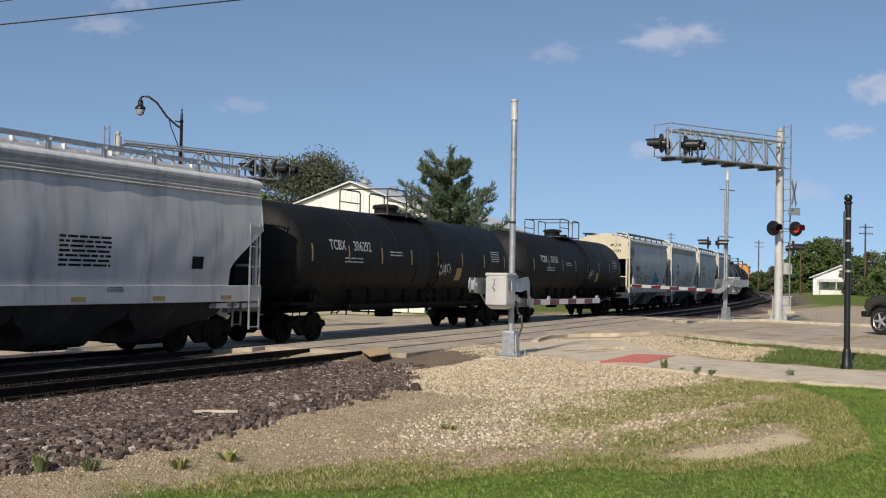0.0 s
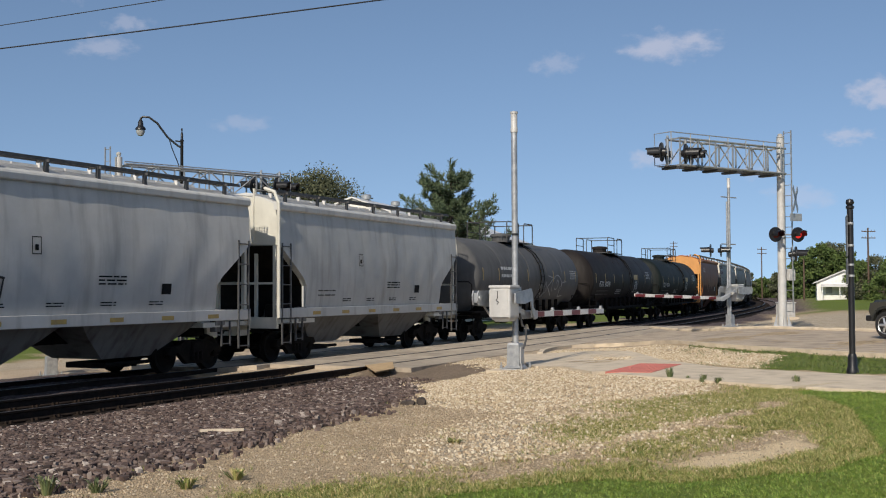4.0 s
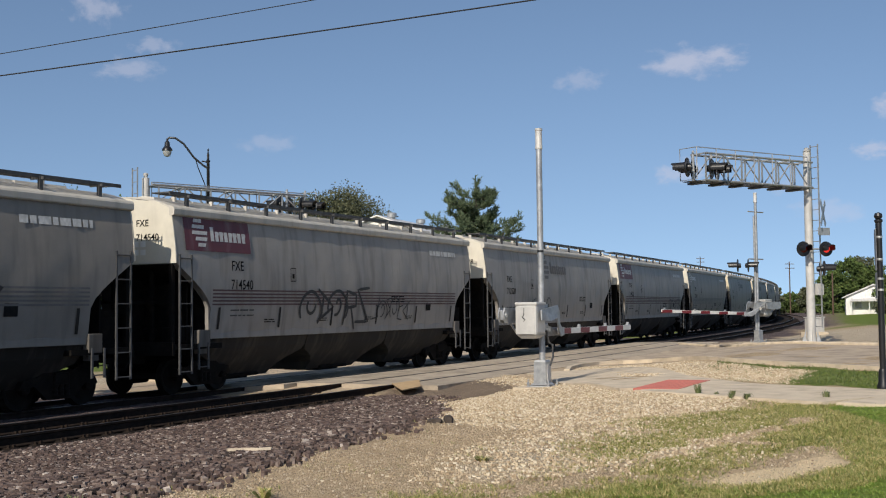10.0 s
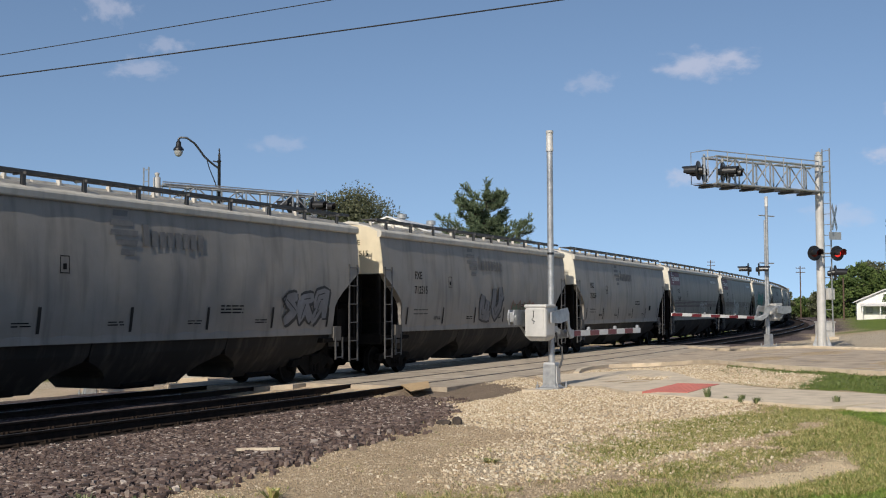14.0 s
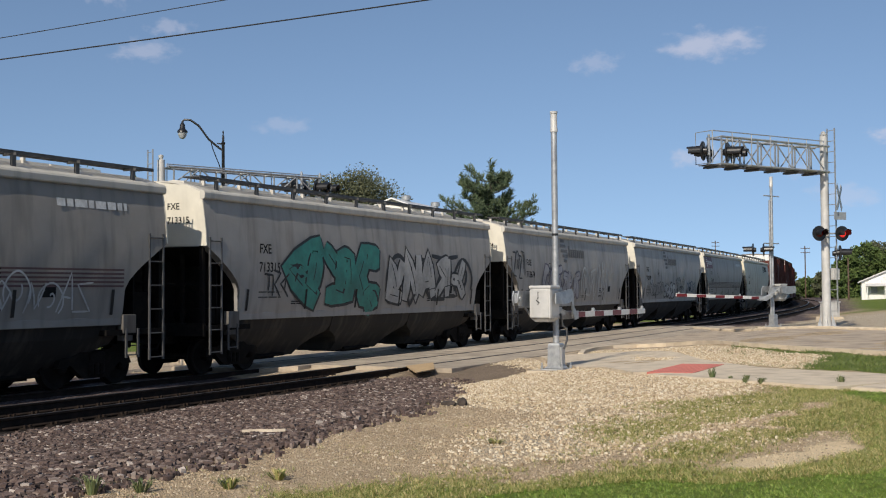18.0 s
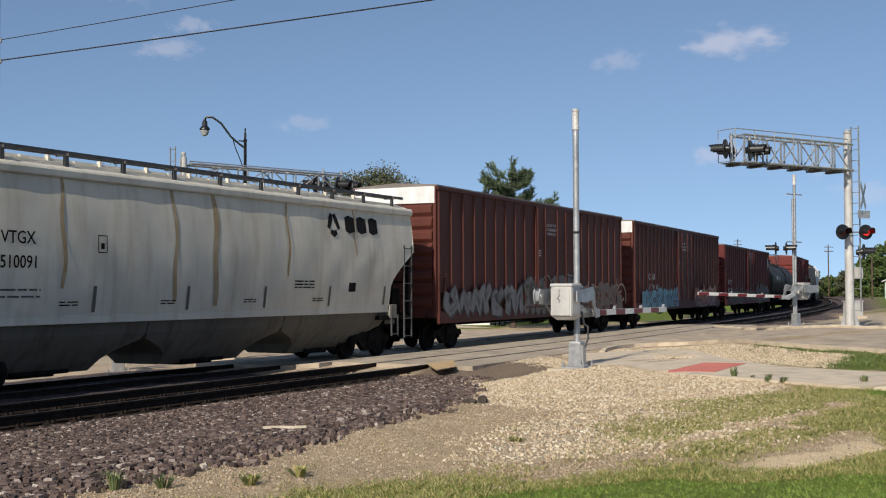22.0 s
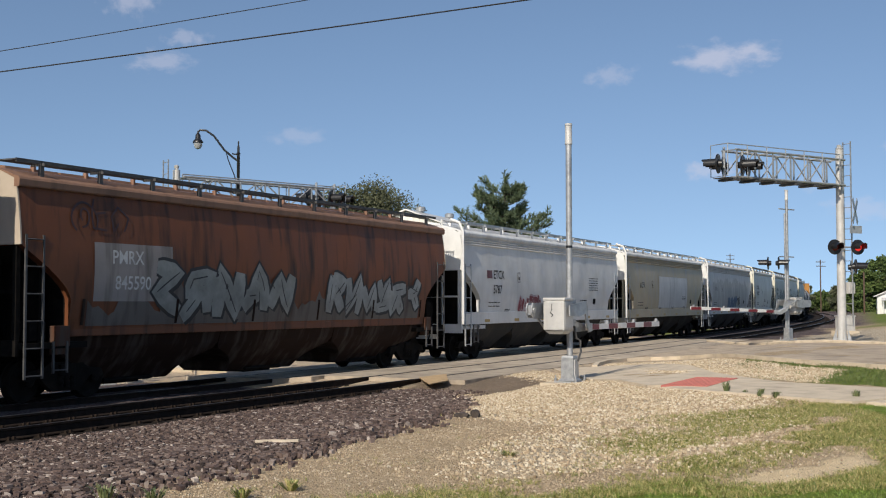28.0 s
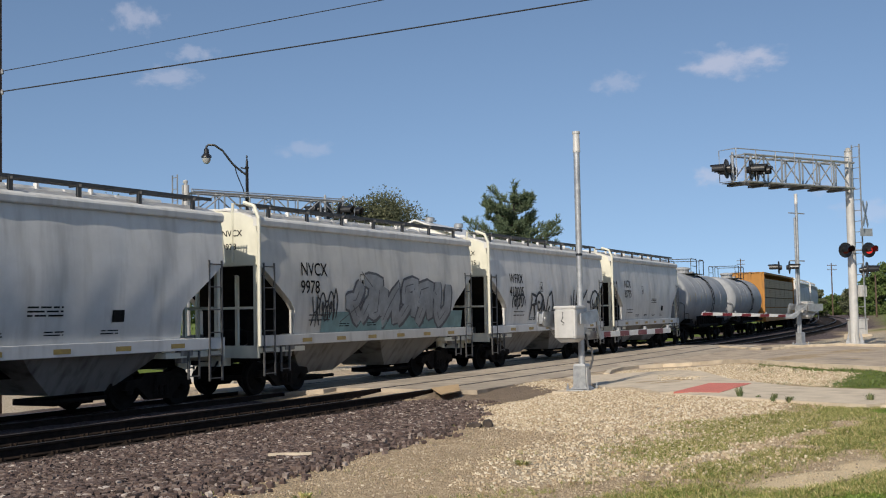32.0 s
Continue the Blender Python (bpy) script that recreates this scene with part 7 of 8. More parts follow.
# ---- parked off-road car at the barrier ----
def jeep():
    j = root("offroad_car", "dark grey off-road car waiting at the crossing", "car", "", at_ground(15.30, 34.1, 118.0, 0.015))
    bodym = surf("dark_car_paint", (0.030, 0.032, 0.030), (0.024, 0.026, 0.024), 2, 0.28, 0.0)
    trim = surf("dark_olive_body_panel", (0.055, 0.053, 0.043), (0.042, 0.040, 0.034), 2, 0.3)
    tyre = surf("black_tyre_rubber", (0.018, 0.018, 0.018), (0.012, 0.012, 0.012), 12, 0.9, 0, 0.4, 60)
    rimm = surf("bright_alloy_rim", (0.70, 0.70, 0.70), (0.6, 0.6, 0.6), 5, 0.3, 0.8)
    glassm = surf("tinted_car_glass", (0.02, 0.022, 0.025), (0.015, 0.017, 0.02), 4, 0.08)
    # own space: +x forwards
    kit("jbody", "body", lambda bm: loft(bm, [[(x, y, z) for x, z in ((1.85, 0.62), (1.95, 0.80), (1.88, 1.06), (0.72, 1.16), (0.62, 1.18), (-1.9, 1.20), (-1.95, 0.6), (-1.6, 0.45), (1.6, 0.45))] for y in (-0.78, 0.78)]), trim, j)
    kit("jhood", "bonnet", lambda bm: loft(bm, [[(x, y * k, z) for y, z in ((-0.74, 1.07), (-0.6, 1.15), (0.6, 1.15), (0.74, 1.07))] for x, k in ((1.86, 0.92), (0.70, 1.0))]), bodym, j)
    kit("jcab", "cabin", lambda bm: loft(bm, [[(x, y * k, z) for x, y in ((0.62, -0.74), (0.62, 0.74), (-1.9, 0.74), (-1.9, -0.74))] for z, k in ((1.19, 1.0),)] + [[(0.30, -0.66, 1.80), (0.30, 0.66, 1.80), (-1.85, 0.66, 1.82), (-1.85, -0.66, 1.82)]]), bodym, j)
    kit("jwind", "windscreen", lambda bm: loft(bm, [[(0.615 + e, -0.62, 1.24), (0.615 + e, 0.62, 1.24), (0.335 + e, 0.58, 1.74), (0.335 + e, -0.58, 1.74)] for e in (0, 0.012)]), glassm, j)
    for s in (-1, 1):
        kit(("jside", s), "side_window", lambda bm: loft(bm, [[(0.35, s * (0.735 + e), 1.26), (-0.55, s * (0.735 + e), 1.26), (-0.55, s * (0.685 + e), 1.72), (0.15, s * (0.685 + e), 1.72)] for e in (0, 0.01)]), glassm, j)
        kit(("jflare", s), "wing", lambda bm: [loft(bm, [[(1.22 + r * math.cos(a), y, 0.44 + r * math.sin(a)) for a in np.linspace(0.15, math.pi - 0.1, 10)] + [(1.22 + (r + 0.07) * math.cos(a), y, 0.44 + (r + 0.07) * math.sin(a)) for a in np.linspace(math.pi - 0.1, 0.15, 10)] for r, y in ((0.46, s * 0.74), (0.46, s * 0.93))])], bodym, j)
        kit(("jlamp", s), "headlight", lambda bm: lathe(bm, [(0.02, 1.96), (0.085, 1.95), (0.095, 1.90), (0.02, 1.88)], 14, "X", (0, s * 0.50, 0.90)), GALV, j)
        kit(("jmirror", s), "door_mirror", lambda bm: box(bm, 0.48, 0.58, s * 0.88 - 0.08, s * 0.88 + 0.08, 1.22, 1.42, 0.02), bodym, j)
        for x in (1.22, -1.22):
            w = kit("jtyre", "wheel", lambda bm: lathe(bm, [(0.255, -0.11), (0.36, -0.12), (0.395, -0.09), (0.40, 0), (0.395, 0.09), (0.36, 0.12), (0.255, 0.11)], 26, "Y"), tyre, j, pose(x, s * 0.80, 0.40), smooth=True)
            kit("jrim", "rim", lambda bm: [lathe(bm, [(0.19, -0.06), (0.262, -0.122), (0.262, 0.122), (0.19, 0.06)], 20, "Y")] + [tube(bm, [(0, -0.09, 0), (0.22 * math.cos(k * math.tau / 5), -0.085, 0.22 * math.sin(k * math.tau / 5))], 0.045, 6) for k in range(5)] + [tube(bm, [(0, 0.09, 0), (0.22 * math.cos(k * math.tau / 5), 0.085, 0.22 * math.sin(k * math.tau / 5))], 0.045, 6) for k in range(5)], rimm, w)
    kit("jbump", "bumper", lambda bm: box(bm, 1.92, 2.12, -0.72, 0.72, 0.50, 0.68, 0.03), BLACK, j)
    kit("jgrille", "grille", lambda bm: [box(bm, 1.93, 1.965, y - 0.025, y + 0.025, 0.76, 1.02) for y in np.linspace(-0.3, 0.3, 7)], BLACK, j)


jeep()


# ---- clouds, far behind everything ----
def cloud(az, el, w, h, seed, strength=1.0, dist=2200.0):
    m = bpy.data.materials.new("thin_cloud")
    m.use_nodes = True
    nt = m.node_tree
    n, l = nt.nodes, nt.links
    n.clear()
    out = n.new("ShaderNodeOutputMaterial")
    tr, em, mx = n.new("ShaderNodeBsdfTransparent"), n.new("ShaderNodeEmission"), n.new("ShaderNodeMixShader")
    em.inputs[0].default_value, em.inputs[1].default_value = (0.60, 0.60, 0.70, 1), 1.0
    tc = n.new("ShaderNodeTexCoord")
    no = n.new("ShaderNodeTexNoise")
    no.inputs["Scale"].default_value, no.inputs["Detail"].default_value, no.inputs["Roughness"].default_value = 1.7, 6, 0.55
    mp = n.new("ShaderNodeMapping")
    mp.inputs["Location"].default_value = (seed * 3.1, seed * 1.7, 0)
    mp.inputs["Scale"].default_value = (1.5, 1.0, 0.9)
    l.new(tc.outputs["Object"], mp.inputs[0])
    l.new(mp.outputs[0], no.inputs["Vector"])
    ln = n.new("ShaderNodeVectorMath")
    ln.operation = "LENGTH"
    l.new(tc.outputs["Object"], ln.inputs[0])
    a = n.new("ShaderNodeMath")
    a.operation = "MULTIPLY_ADD"
    l.new(ln.outputs["Value"], a.inputs[0])
    a.inputs[1].default_value = -0.62
    l.new(no.outputs[0], a.inputs[2])
    r = n.new("ShaderNodeMapRange")
    r.interpolation_type = "SMOOTHSTEP"
    r.inputs["From Min"].default_value, r.inputs["From Max"].default_value = 0.02, 0.42
    r.inputs["To Max"].default_value = strength * 0.75
    l.new(a.outputs[0], r.inputs["Value"])
    l.new(r.outputs[0], mx.inputs[0])
    l.new(tr.outputs[0], mx.inputs[1])
    l.new(em.outputs[0], mx.inputs[2])
    l.new(mx.outputs[0], out.inputs[0])
    bm = bmesh.new()
    v = [bm.verts.new(p) for p in ((-1, 0, -1), (1, 0, -1), (1, 0, 1), (-1, 0, 1))]
    bm.faces.new(v)
    o = part("cloud", bm, m)
    a_, e_ = radians(az), radians(el)
    o.location = (dist * math.sin(a_) * math.cos(e_), dist * math.cos(a_) * math.cos(e_), 1.85 + dist * math.sin(e_))
    o.rotation_euler = (e_, 0, -a_)
    o.scale = (dist * math.tan(radians(w)) / 1, 1, dist * math.tan(radians(h)))
    o.visible_shadow = False
    tagged(o, "thin white fair-weather cloud high in blue sky", "cloud", "clouds", kind="structure")


for i, (az, el, w, h, st) in enumerate(((12.2, 11.7, 3.3, 1.1, 0.75), (6.8, 11.0, 1.8, 0.8, 0.35), (21.8, 9.0, 2.2, 1.0, 0.75), (20.4, 7.1, 1.9, 0.6, 0.6), (11.6, 6.4, 1.9, 0.9, 0.55), (18.2, 4.3, 2.4, 0.9, 0.35), (-15.0, 11.4, 2.4, 0.8, 0.45), (-16.6, 14.2, 1.8, 1.1, 0.5), (-8.6, 8.1, 2.0, 0.7, 0.3), (-14.0, 12.6, 1.6, 0.6, 0.4), (16.2, 5.6, 1.3, 0.6, 0.25))):
    cloud(az, el, w, h, i + 1, st)
# ---- the consist, from the first car seen to the last ----
SPEED = 20.083                       # metres a second, towards the camera
UNIT = 0.96
TRAIN = []                           # (thing, middle at 0 s along the line, distance between trucks)
HS = hopper_side
GREY, LIGHT = (0.300, 0.280, 0.252), (0.56, 0.545, 0.51)


def couple(made, a, b):
    car, l = made
    TRAIN.append((car, (a + b) / 2 * UNIT, (b - a) * UNIT - 4.7))
    return car, l


def end_mark(car, l, code, number, ink, x=0.42, z=3.84, size=0.22):
    """Code and number on the upright end sheet that leads."""
    for k, text in enumerate((code, number)):
        v, f = glyph_mesh(text)
        me = bpy.data.meshes.new("end_lettering")
        me.from_pydata([(x + a * size, -l / 2 - 0.042, z - 0.33 * k + b * size) for a, b in v], [], f)
        me.materials.append(ink)
        new("end_lettering", me).parent = car


def mark(car, l, code, number, ink=INK, y=2.1, z=2.85, size=0.34, side=HS):
    lettering(car, code, -l / 2 + y, z, size, ink, side)
    lettering(car, number, -l / 2 + y - 0.02, z - 0.46, size, ink, side)
    end_mark(car, l, code, number, ink)


FADED_WHITE = surf("faded_white_print", (0.22, 0.22, 0.21), (0.10, 0.10, 0.10), 9, 0.8, spec=0.1)
FADED = surf("faded_dark_print", (0.07, 0.068, 0.065), (0.12, 0.118, 0.11), 9, 0.85, spec=0.1)


def fine_print(car, l, seed, side=HS, ink=INK):
    rnd = random.Random(seed)
    bars(car, -l / 2 + 2.1, 1.86, 1.0, 2, FADED, side, 0.035, 0.13, seed)
    bars(car, l / 2 - rnd.uniform(5.0, 6.5), rnd.uniform(1.9, 2.4), 0.9, 3, ink, side, 0.035, 0.08, seed + 1)
    patch(car, "data_plate", ((l / 2 - 3.6, 1.80), (l / 2 - 3.25, 2.05)), INK, side)
    y = -l / 2 + rnd.uniform(4.5, 4.8)
    v, f = [], []
    for a, b, c, d in ((0, 0, 0.26, 0.02), (0, 0.34, 0.26, 0.36), (0, 0, 0.02, 0.36), (0.24, 0, 0.26, 0.36), (0.08, 0.08, 0.18, 0.2)):
        k = len(v)
        v += [(y + a, 2.62 + b), (y + c, 2.62 + b), (y + c, 2.62 + d), (y + a, 2.62 + d)]
        f.append((k, k + 1, k + 2, k + 3))
    on_side("stencil_box", v, f, side, car, INK)
    for i in range(4):
        bars(car, -l / 2 + 3.6 + i * (l - 6) / 4, 1.62, 0.5, 2, ink, side, 0.025, 0.06, seed + 5 + i)


def emblem(car, y, z, k, material, word=True):
    """A company badge as plain stripes in an oval and a row of bars."""
    v, f = [], []

    def bar(y0, z0, y1, z1, slant=0.0):
        n = len(v)
        v.extend([(y0, z0), (y1, z0), (y1 + slant, z1), (y0 + slant, z1)])
        f.append((n, n + 1, n + 2, n + 3))
    for i in range(5):
        q = -0.8 + 0.4 * i
        half = 0.34 * math.sqrt(1 - (q * 0.92) ** 2)
        zc = z + k * (0.22 + 0.42 * q)
        bar(y + k * (0.36 - half + (0.12 if i < 2 else 0.0)), zc, y + k * (0.36 + half - (0.1 if i > 2 else 0.0)), zc + 0.10 * k, 0.03 * k)
    if word:
        for i in range(8):
            a = y + k * (0.86 + 0.215 * i)
            bar(a, z + 0.06 * k, a + 0.155 * k, z + (0.46 if i == 0 else 0.34) * k)
            if i % 3:
                bar(a + 0.155 * k, z + 0.24 * k, a + 0.19 * k, z + 0.32 * k)
    on_side("company_badge", v, f, HS, car, material, 0.012, "company badge as plain shapes")


GREYINK = surf("faded_grey_badge", (0.16, 0.155, 0.15), (0.10, 0.10, 0.10), 6, 0.7)
BROWNLINE = surf("brown_stripe_paint", (0.10, 0.05, 0.05), (0.07, 0.04, 0.04), 4, 0.7)


RUST_RUN = surf("thin_rust_run", (0.40, 0.33, 0.22), (0.30, 0.20, 0.10), 3.0, 0.8, spec=0.1)


def stripes(car, l, material=BROWNLINE):
    for i in range(5):
        z = 2.34 - 0.085 * i
        patch(car, "stripe", ((-l / 2 + 1.35, z), (l / 2 - 1.35, z + 0.04)), material, HS, 0.0055, "", 1)


def end_bars(car, l):
    """Two lines of white print low on the leading end sheet."""
    v, f = [], []
    for z in (3.36, 3.17):
        for k in range(5):
            n, x = len(v), -0.25 + 0.20 * k
            v += [(x, -l / 2 - 0.042, z), (x + 0.15, -l / 2 - 0.042, z), (x + 0.15, -l / 2 - 0.042, z + 0.13), (x, -l / 2 - 0.042, z + 0.13)]
            f.append((n, n + 1, n + 2, n + 3))
    me = bpy.data.meshes.new("small_print")
    me.from_pydata(v, [], f)
    me.materials.append(WHITE)
    new("small_print", me).parent = car


def web_address(car, l):
    bars(car, l / 2 - 3.2, 3.62, 2.0, 1, CHALK, HS, 0.16, 0.2, 7)


def ferro(label, a, number, style, color=GREY, end=(0.66, 0.60, 0.47), dirt=0.55):
    car, l = couple(hopper(label, 18.63 * UNIT, "smooth", color, 3, end, dirt, (0.12, 0.11, 0.10), (0.53, 0.50, 0.44)), a, a + 18.63)
    mark(car, l, "FXE", number)
    fine_print(car, l, int(number))
    if style == "maroon":
        patch(car, "maroon_panel", ((-l / 2 + 0.35, 3.28), (-l / 2 + 2.95, 4.05)), MAROON, HS, 0.006, "maroon painted panel")
        emblem(car, -l / 2 + 0.6, 3.48, 0.85, CHALK)
        stripes(car, l)
        web_address(car, l)
        end_bars(car, l)
    elif style == "white":
        emblem(car, -l / 2 + 0.6, 3.48, 0.85, CHALK)
        stripes(car, l, GREYINK)
        web_address(car, l)
        end_bars(car, l)
    elif style == "plain":
        emblem(car, -l / 2 + 6.2, 3.2, 1.25, GREYINK)
    return car, l


def build_train():
    W, K, T = spray(0.55, 0.55, 0.53), spray(0.02, 0.02, 0.022), spray(0.03, 0.20, 0.17)
    # cars seen at the start
    c, l = couple(hopper("light grey covered hopper with ribbed eaves, passing on the far track", 18.9 * UNIT, "ribbed", (0.58, 0.565, 0.55), 4, (0.66, 0.65, 0.64), 0.35, (0.12, 0.1, 0.09), (0.66, 0.65, 0.64)), -26.0, -7.1)
    bars(c, l / 2 - 7.5, 2.55, 1.6, 7, INK, HS, 0.05, 0.10, 3)
    patch(c, "data_plate", ((l / 2 - 3.0, 1.95), (l / 2 - 2.55, 2.25)), INK, HS)
    lettering(c, "CENTER", l / 2 - 6.0, 1.40, 0.16, INK, lambda z: 1.56)
    for code, num, a, b in (("TCBX", "306292", -7.1, 13.1), ("TCBX", "305162", 13.1, 33.3)):
        c, l = couple(tank("long black tank car with white lettering, running on the far track", (b - a) * UNIT, (0.012, 0.0115, 0.011), (0.03, 0.028, 0.025)), a, b)
        lettering(c, code, -l / 2 + 2.0, 2.62, 0.42, CHALK, tank_side)
        lettering(c, num, -l / 2 + 3.5, 2.62, 0.42, CHALK, tank_side)
        bars(c, -l / 2 + 2.9, 2.36, 1.2, 2, CHALK, tank_side, 0.04, 0.11, 5)
        bars(c, -l / 2 + 6.0, 2.62, 0.9, 2, CHALK, tank_side, 0.04, 0.10, 6)
        bars(c, l / 2 - 2.4, 2.86, 0.9, 5, CHALK, tank_side, 0.03, 0.09, 8)
        patch(c, "warning_plate", ((l / 2 - 5.9, 1.75), (l / 2 - 5.4, 2.2)), YELLOW, tank_side, 0.008)
        scribble(c, tank_side, l / 2 - 7.5, 1.9, 0.9, 0.5, 3, CHALK, 11)
    c, l = couple(hopper("short grey covered hopper with cream ends and blue graffiti", 14.1 * UNIT, "short", (0.46, 0.45, 0.42), 2, (0.62, 0.55, 0.40), 0.4, (0.15, 0.12, 0.1), (0.60, 0.56, 0.48)), 33.3, 47.4)
    mark(c, l, "MQRX", "113361", y=1.9, z=2.45, size=0.36)
    graffiti(c, HS, -l / 2 + 6.6, 1.5, 1.6, 0.9, 1, spray(0.06, 0.24, 0.42), None, 4, 0.32)
    graffiti(c, HS, -l / 2 + 2.9, 1.5, 3.2, 0.9, 5, None, spray(0.05, 0.05, 0.05), 5, 0.03)
    scribble(c, HS, -l / 2 + 0.3, 3.2, 1.2, 0.7, 3, K, 6)
    fine_print(c, l, 31)
    for code, num, a, b, col in (("SHPX", "434731", 47.4, 61.5, LIGHT), ("WFRX", "804340", 61.5, 75.9, LIGHT), ("", "", 75.9, 90.0, (0.47, 0.47, 0.45))):
        c, l = couple(hopper("short light grey two-bay covered hopper, weathered", (b - a) * UNIT, "ribbed" if code == "SHPX" else "short", col, 2, (0.62, 0.60, 0.52), 0.35, (0.16, 0.14, 0.12), (0.60, 0.59, 0.56)), a, b)
        if code:
            mark(c, l, code, num, y=2.4, z=2.75, size=0.42)
        fine_print(c, l, int(a))
        if code == "SHPX":
            graffiti(c, HS, -l / 2 + 3.0, 1.40, 3.4, 0.8, 7, None, K, 21, 0.022)
            graffiti(c, HS, -l / 2 + 6.9, 1.45, 2.4, 1.1, 3, None, K, 22, 0.022)
        elif code:
            scribble(c, HS, -l / 2 + 3.2, 1.7, 0.8, 0.7, 2, K, 23)
    # tanks before the orange hopper
    c, l = couple(tank("dark grey tank car with a sprayed outline, before black ones", 17.0 * UNIT, (0.11, 0.11, 0.11), (0.05, 0.05, 0.05), 0.6), 90.0, 107.0)
    bars(c, -l / 2 + 3.0, 2.7, 1.8, 2, CHALK, tank_side, 0.12, 0.3, 9)
    graffiti(c, tank_side, l / 2 - 7.2, 1.55, 4.6, 1.0, 5, None, spray(0.42, 0.42, 0.41), 12, 0.022)
    bars(c, l / 2 - 1.9, 2.75, 1.0, 5, CHALK, tank_side, 0.03, 0.09, 8)
    for num, a, b, col in (("400298", 107.0, 125.4, (0.019, 0.016, 0.015)), ("400328", 125.4, 144.2, (0.013, 0.018, 0.017))):
        c, l = couple(tank("long black tank car with white numbers and yellow reflectors", (b - a) * UNIT, col), a, b)
        first = 1.7 if num == "400298" else 1.15
        lettering(c, "PGTX", -l / 2 + first, 2.05, 0.40, CHALK, tank_side)
        lettering(c, num, -l / 2 + first + 1.2, 2.05, 0.40, CHALK, tank_side)
        bars(c, -l / 2 + first - 0.3, 1.80, 2.6, 2, FADED_WHITE, tank_side, 0.035, 0.17, 5)
        patch(c, "yellow_placard", ((l / 2 - 6.0, 2.45), (l / 2 - 5.1, 2.75)), YELLOW, tank_side, 0.008)
        bars(c, l / 2 - 2.6, 2.9, 1.0, 5, CHALK, tank_side, 0.035, 0.09, 8)
        bars(c, -l / 2 + 5.6, 1.85, 1.2, 3, CHALK, tank_side, 0.03, 0.09, 9)
        scribble(c, tank_side, -0.2 + l * 0.13, 1.75, 1.0, 0.7, 3, CHALK, 14)
    rust = (0.25, 0.082, 0.026)
    # the lit look of the end is put into its brighter orange
    c, l = couple(hopper("rusty orange short covered hopper with a lit orange end", 14.2 * UNIT, "short", rust, 2, (0.62, 0.30, 0.10), 0.85, (0.10, 0.035, 0.015), (0.36, 0.14, 0.05)), 144.2, 158.4)
    grime_band(c, HS, l, 1.40, 2.2, paint((0.12, 0.045, 0.020), 0.9, 0.7, (0.05, 0.02, 0.012)), 14, 0.35, "dark rust-brown band of grime")
    patch(c, "stencil_panel", ((-l / 2 + 1.9, 3.25), (-l / 2 + 3.2, 3.65)), paint((0.42, 0.20, 0.10)), HS)
    lettering(c, "LYSX", -l / 2 + 2.0, 3.32, 0.40, CHALK, HS, 0.012)
    scribble(c, HS, -l / 2 + 4.5, 1.6, 1.6, 1.2, 3, spray(0.4, 0.25, 0.15), 15)
    patch(c, "data_plate", ((l / 2 - 3.3, 1.75), (l / 2 - 2.85, 2.1)), CHALK, HS)

    # the long block of grey hoppers
    ends = [158.4 + 18.66 * i for i in range(16)]
    plan = [("714777", "maroon"), ("713966", "white"), ("714540", "maroon"), ("712528", "plain"), ("714532", "maroon"), ("713984", "white"), ("713981", "plain"), ("712515", "plain"),
            ("712536", "plain"), ("714528", "maroon"), ("714517", "maroon"), ("713315", "none"), ("713674", "plain"), ("712599", "plain"), ("714144", "maroon")]
    cars = []
    for i, (num, style) in enumerate(plan):
        tone = (0.0, -0.05, 0.02, 0.03, 0.0, -0.06, -0.02, -0.02, 0.0, -0.05, -0.03, 0.03, 0.05, 0.06, 0.02)[i]
        col = tuple(max(v + tone, 0.1) for v in GREY)
        extra = {"maroon": " and a maroon panel", "white": " and brown stripes", "plain": " and a faded badge", "none": " covered in teal graffiti"}[style]
        cars.append(ferro("long weathered grey covered hopper with cream ends" + extra, ends[i] - 0.02, num, style, col, (0.66, 0.58, 0.42) if i in (6, 7) else (0.66, 0.62, 0.52)))

    def tag(i, *args, **kw):
        c, l = cars[i]
        y, rest = args[0], args[1:]
        graffiti(c, HS, -l / 2 + y, *rest, **kw)
    tag(0, 4.6, 1.45, 3.8, 1.15, 6, spray(0.50, 0.46, 0.38), K, 41, thick=0.16)
    tag(0, 9.2, 1.45, 3.9, 1.05, 5, spray(0.38, 0.18, 0.06), K, 42, thick=0.16)
    tag(1, 5.2, 1.45, 4.0, 1.15, 6, spray(0.26, 0.30, 0.27), K, 43, thick=0.12)
    tag(1, 9.6, 1.5, 3.2, 1.0, 5, None, K, 44, thick=0.10)
    tag(2, 5.4, 1.45, 3.6, 1.2, 5, None, K, 45, thick=0.045)
    tag(2, 9.3, 1.5, 2.4, 0.8, 6, None, K, 46, thick=0.02)
    tag(3, 4.6, 1.45, 2.6, 0.9, 6, None, K, 47, thick=0.02)
    tag(4, 11.6, 1.45, 3.2, 0.9, 8, None, K, 48, thick=0.022)
    tag(6, 12.6, 1.5, 2.2, 1.0, 3, spray(0.22, 0.22, 0.23), K, 49, thick=0.12)
    tag(7, 7.4, 1.45, 1.8, 1.3, 2, spray(0.17, 0.17, 0.18), K, 50, thick=0.18)
    tag(7, 10.2, 1.5, 2.6, 0.7, 5, spray(0.12, 0.18, 0.10), spray(0.28, 0.12, 0.08), 51, thick=0.06)
    tag(9, 9.0, 1.45, 2.6, 0.9, 5, None, W, 52, thick=0.04)
    tag(10, 5.6, 1.45, 2.6, 1.0, 4, W, None, 53, thick=0.13)
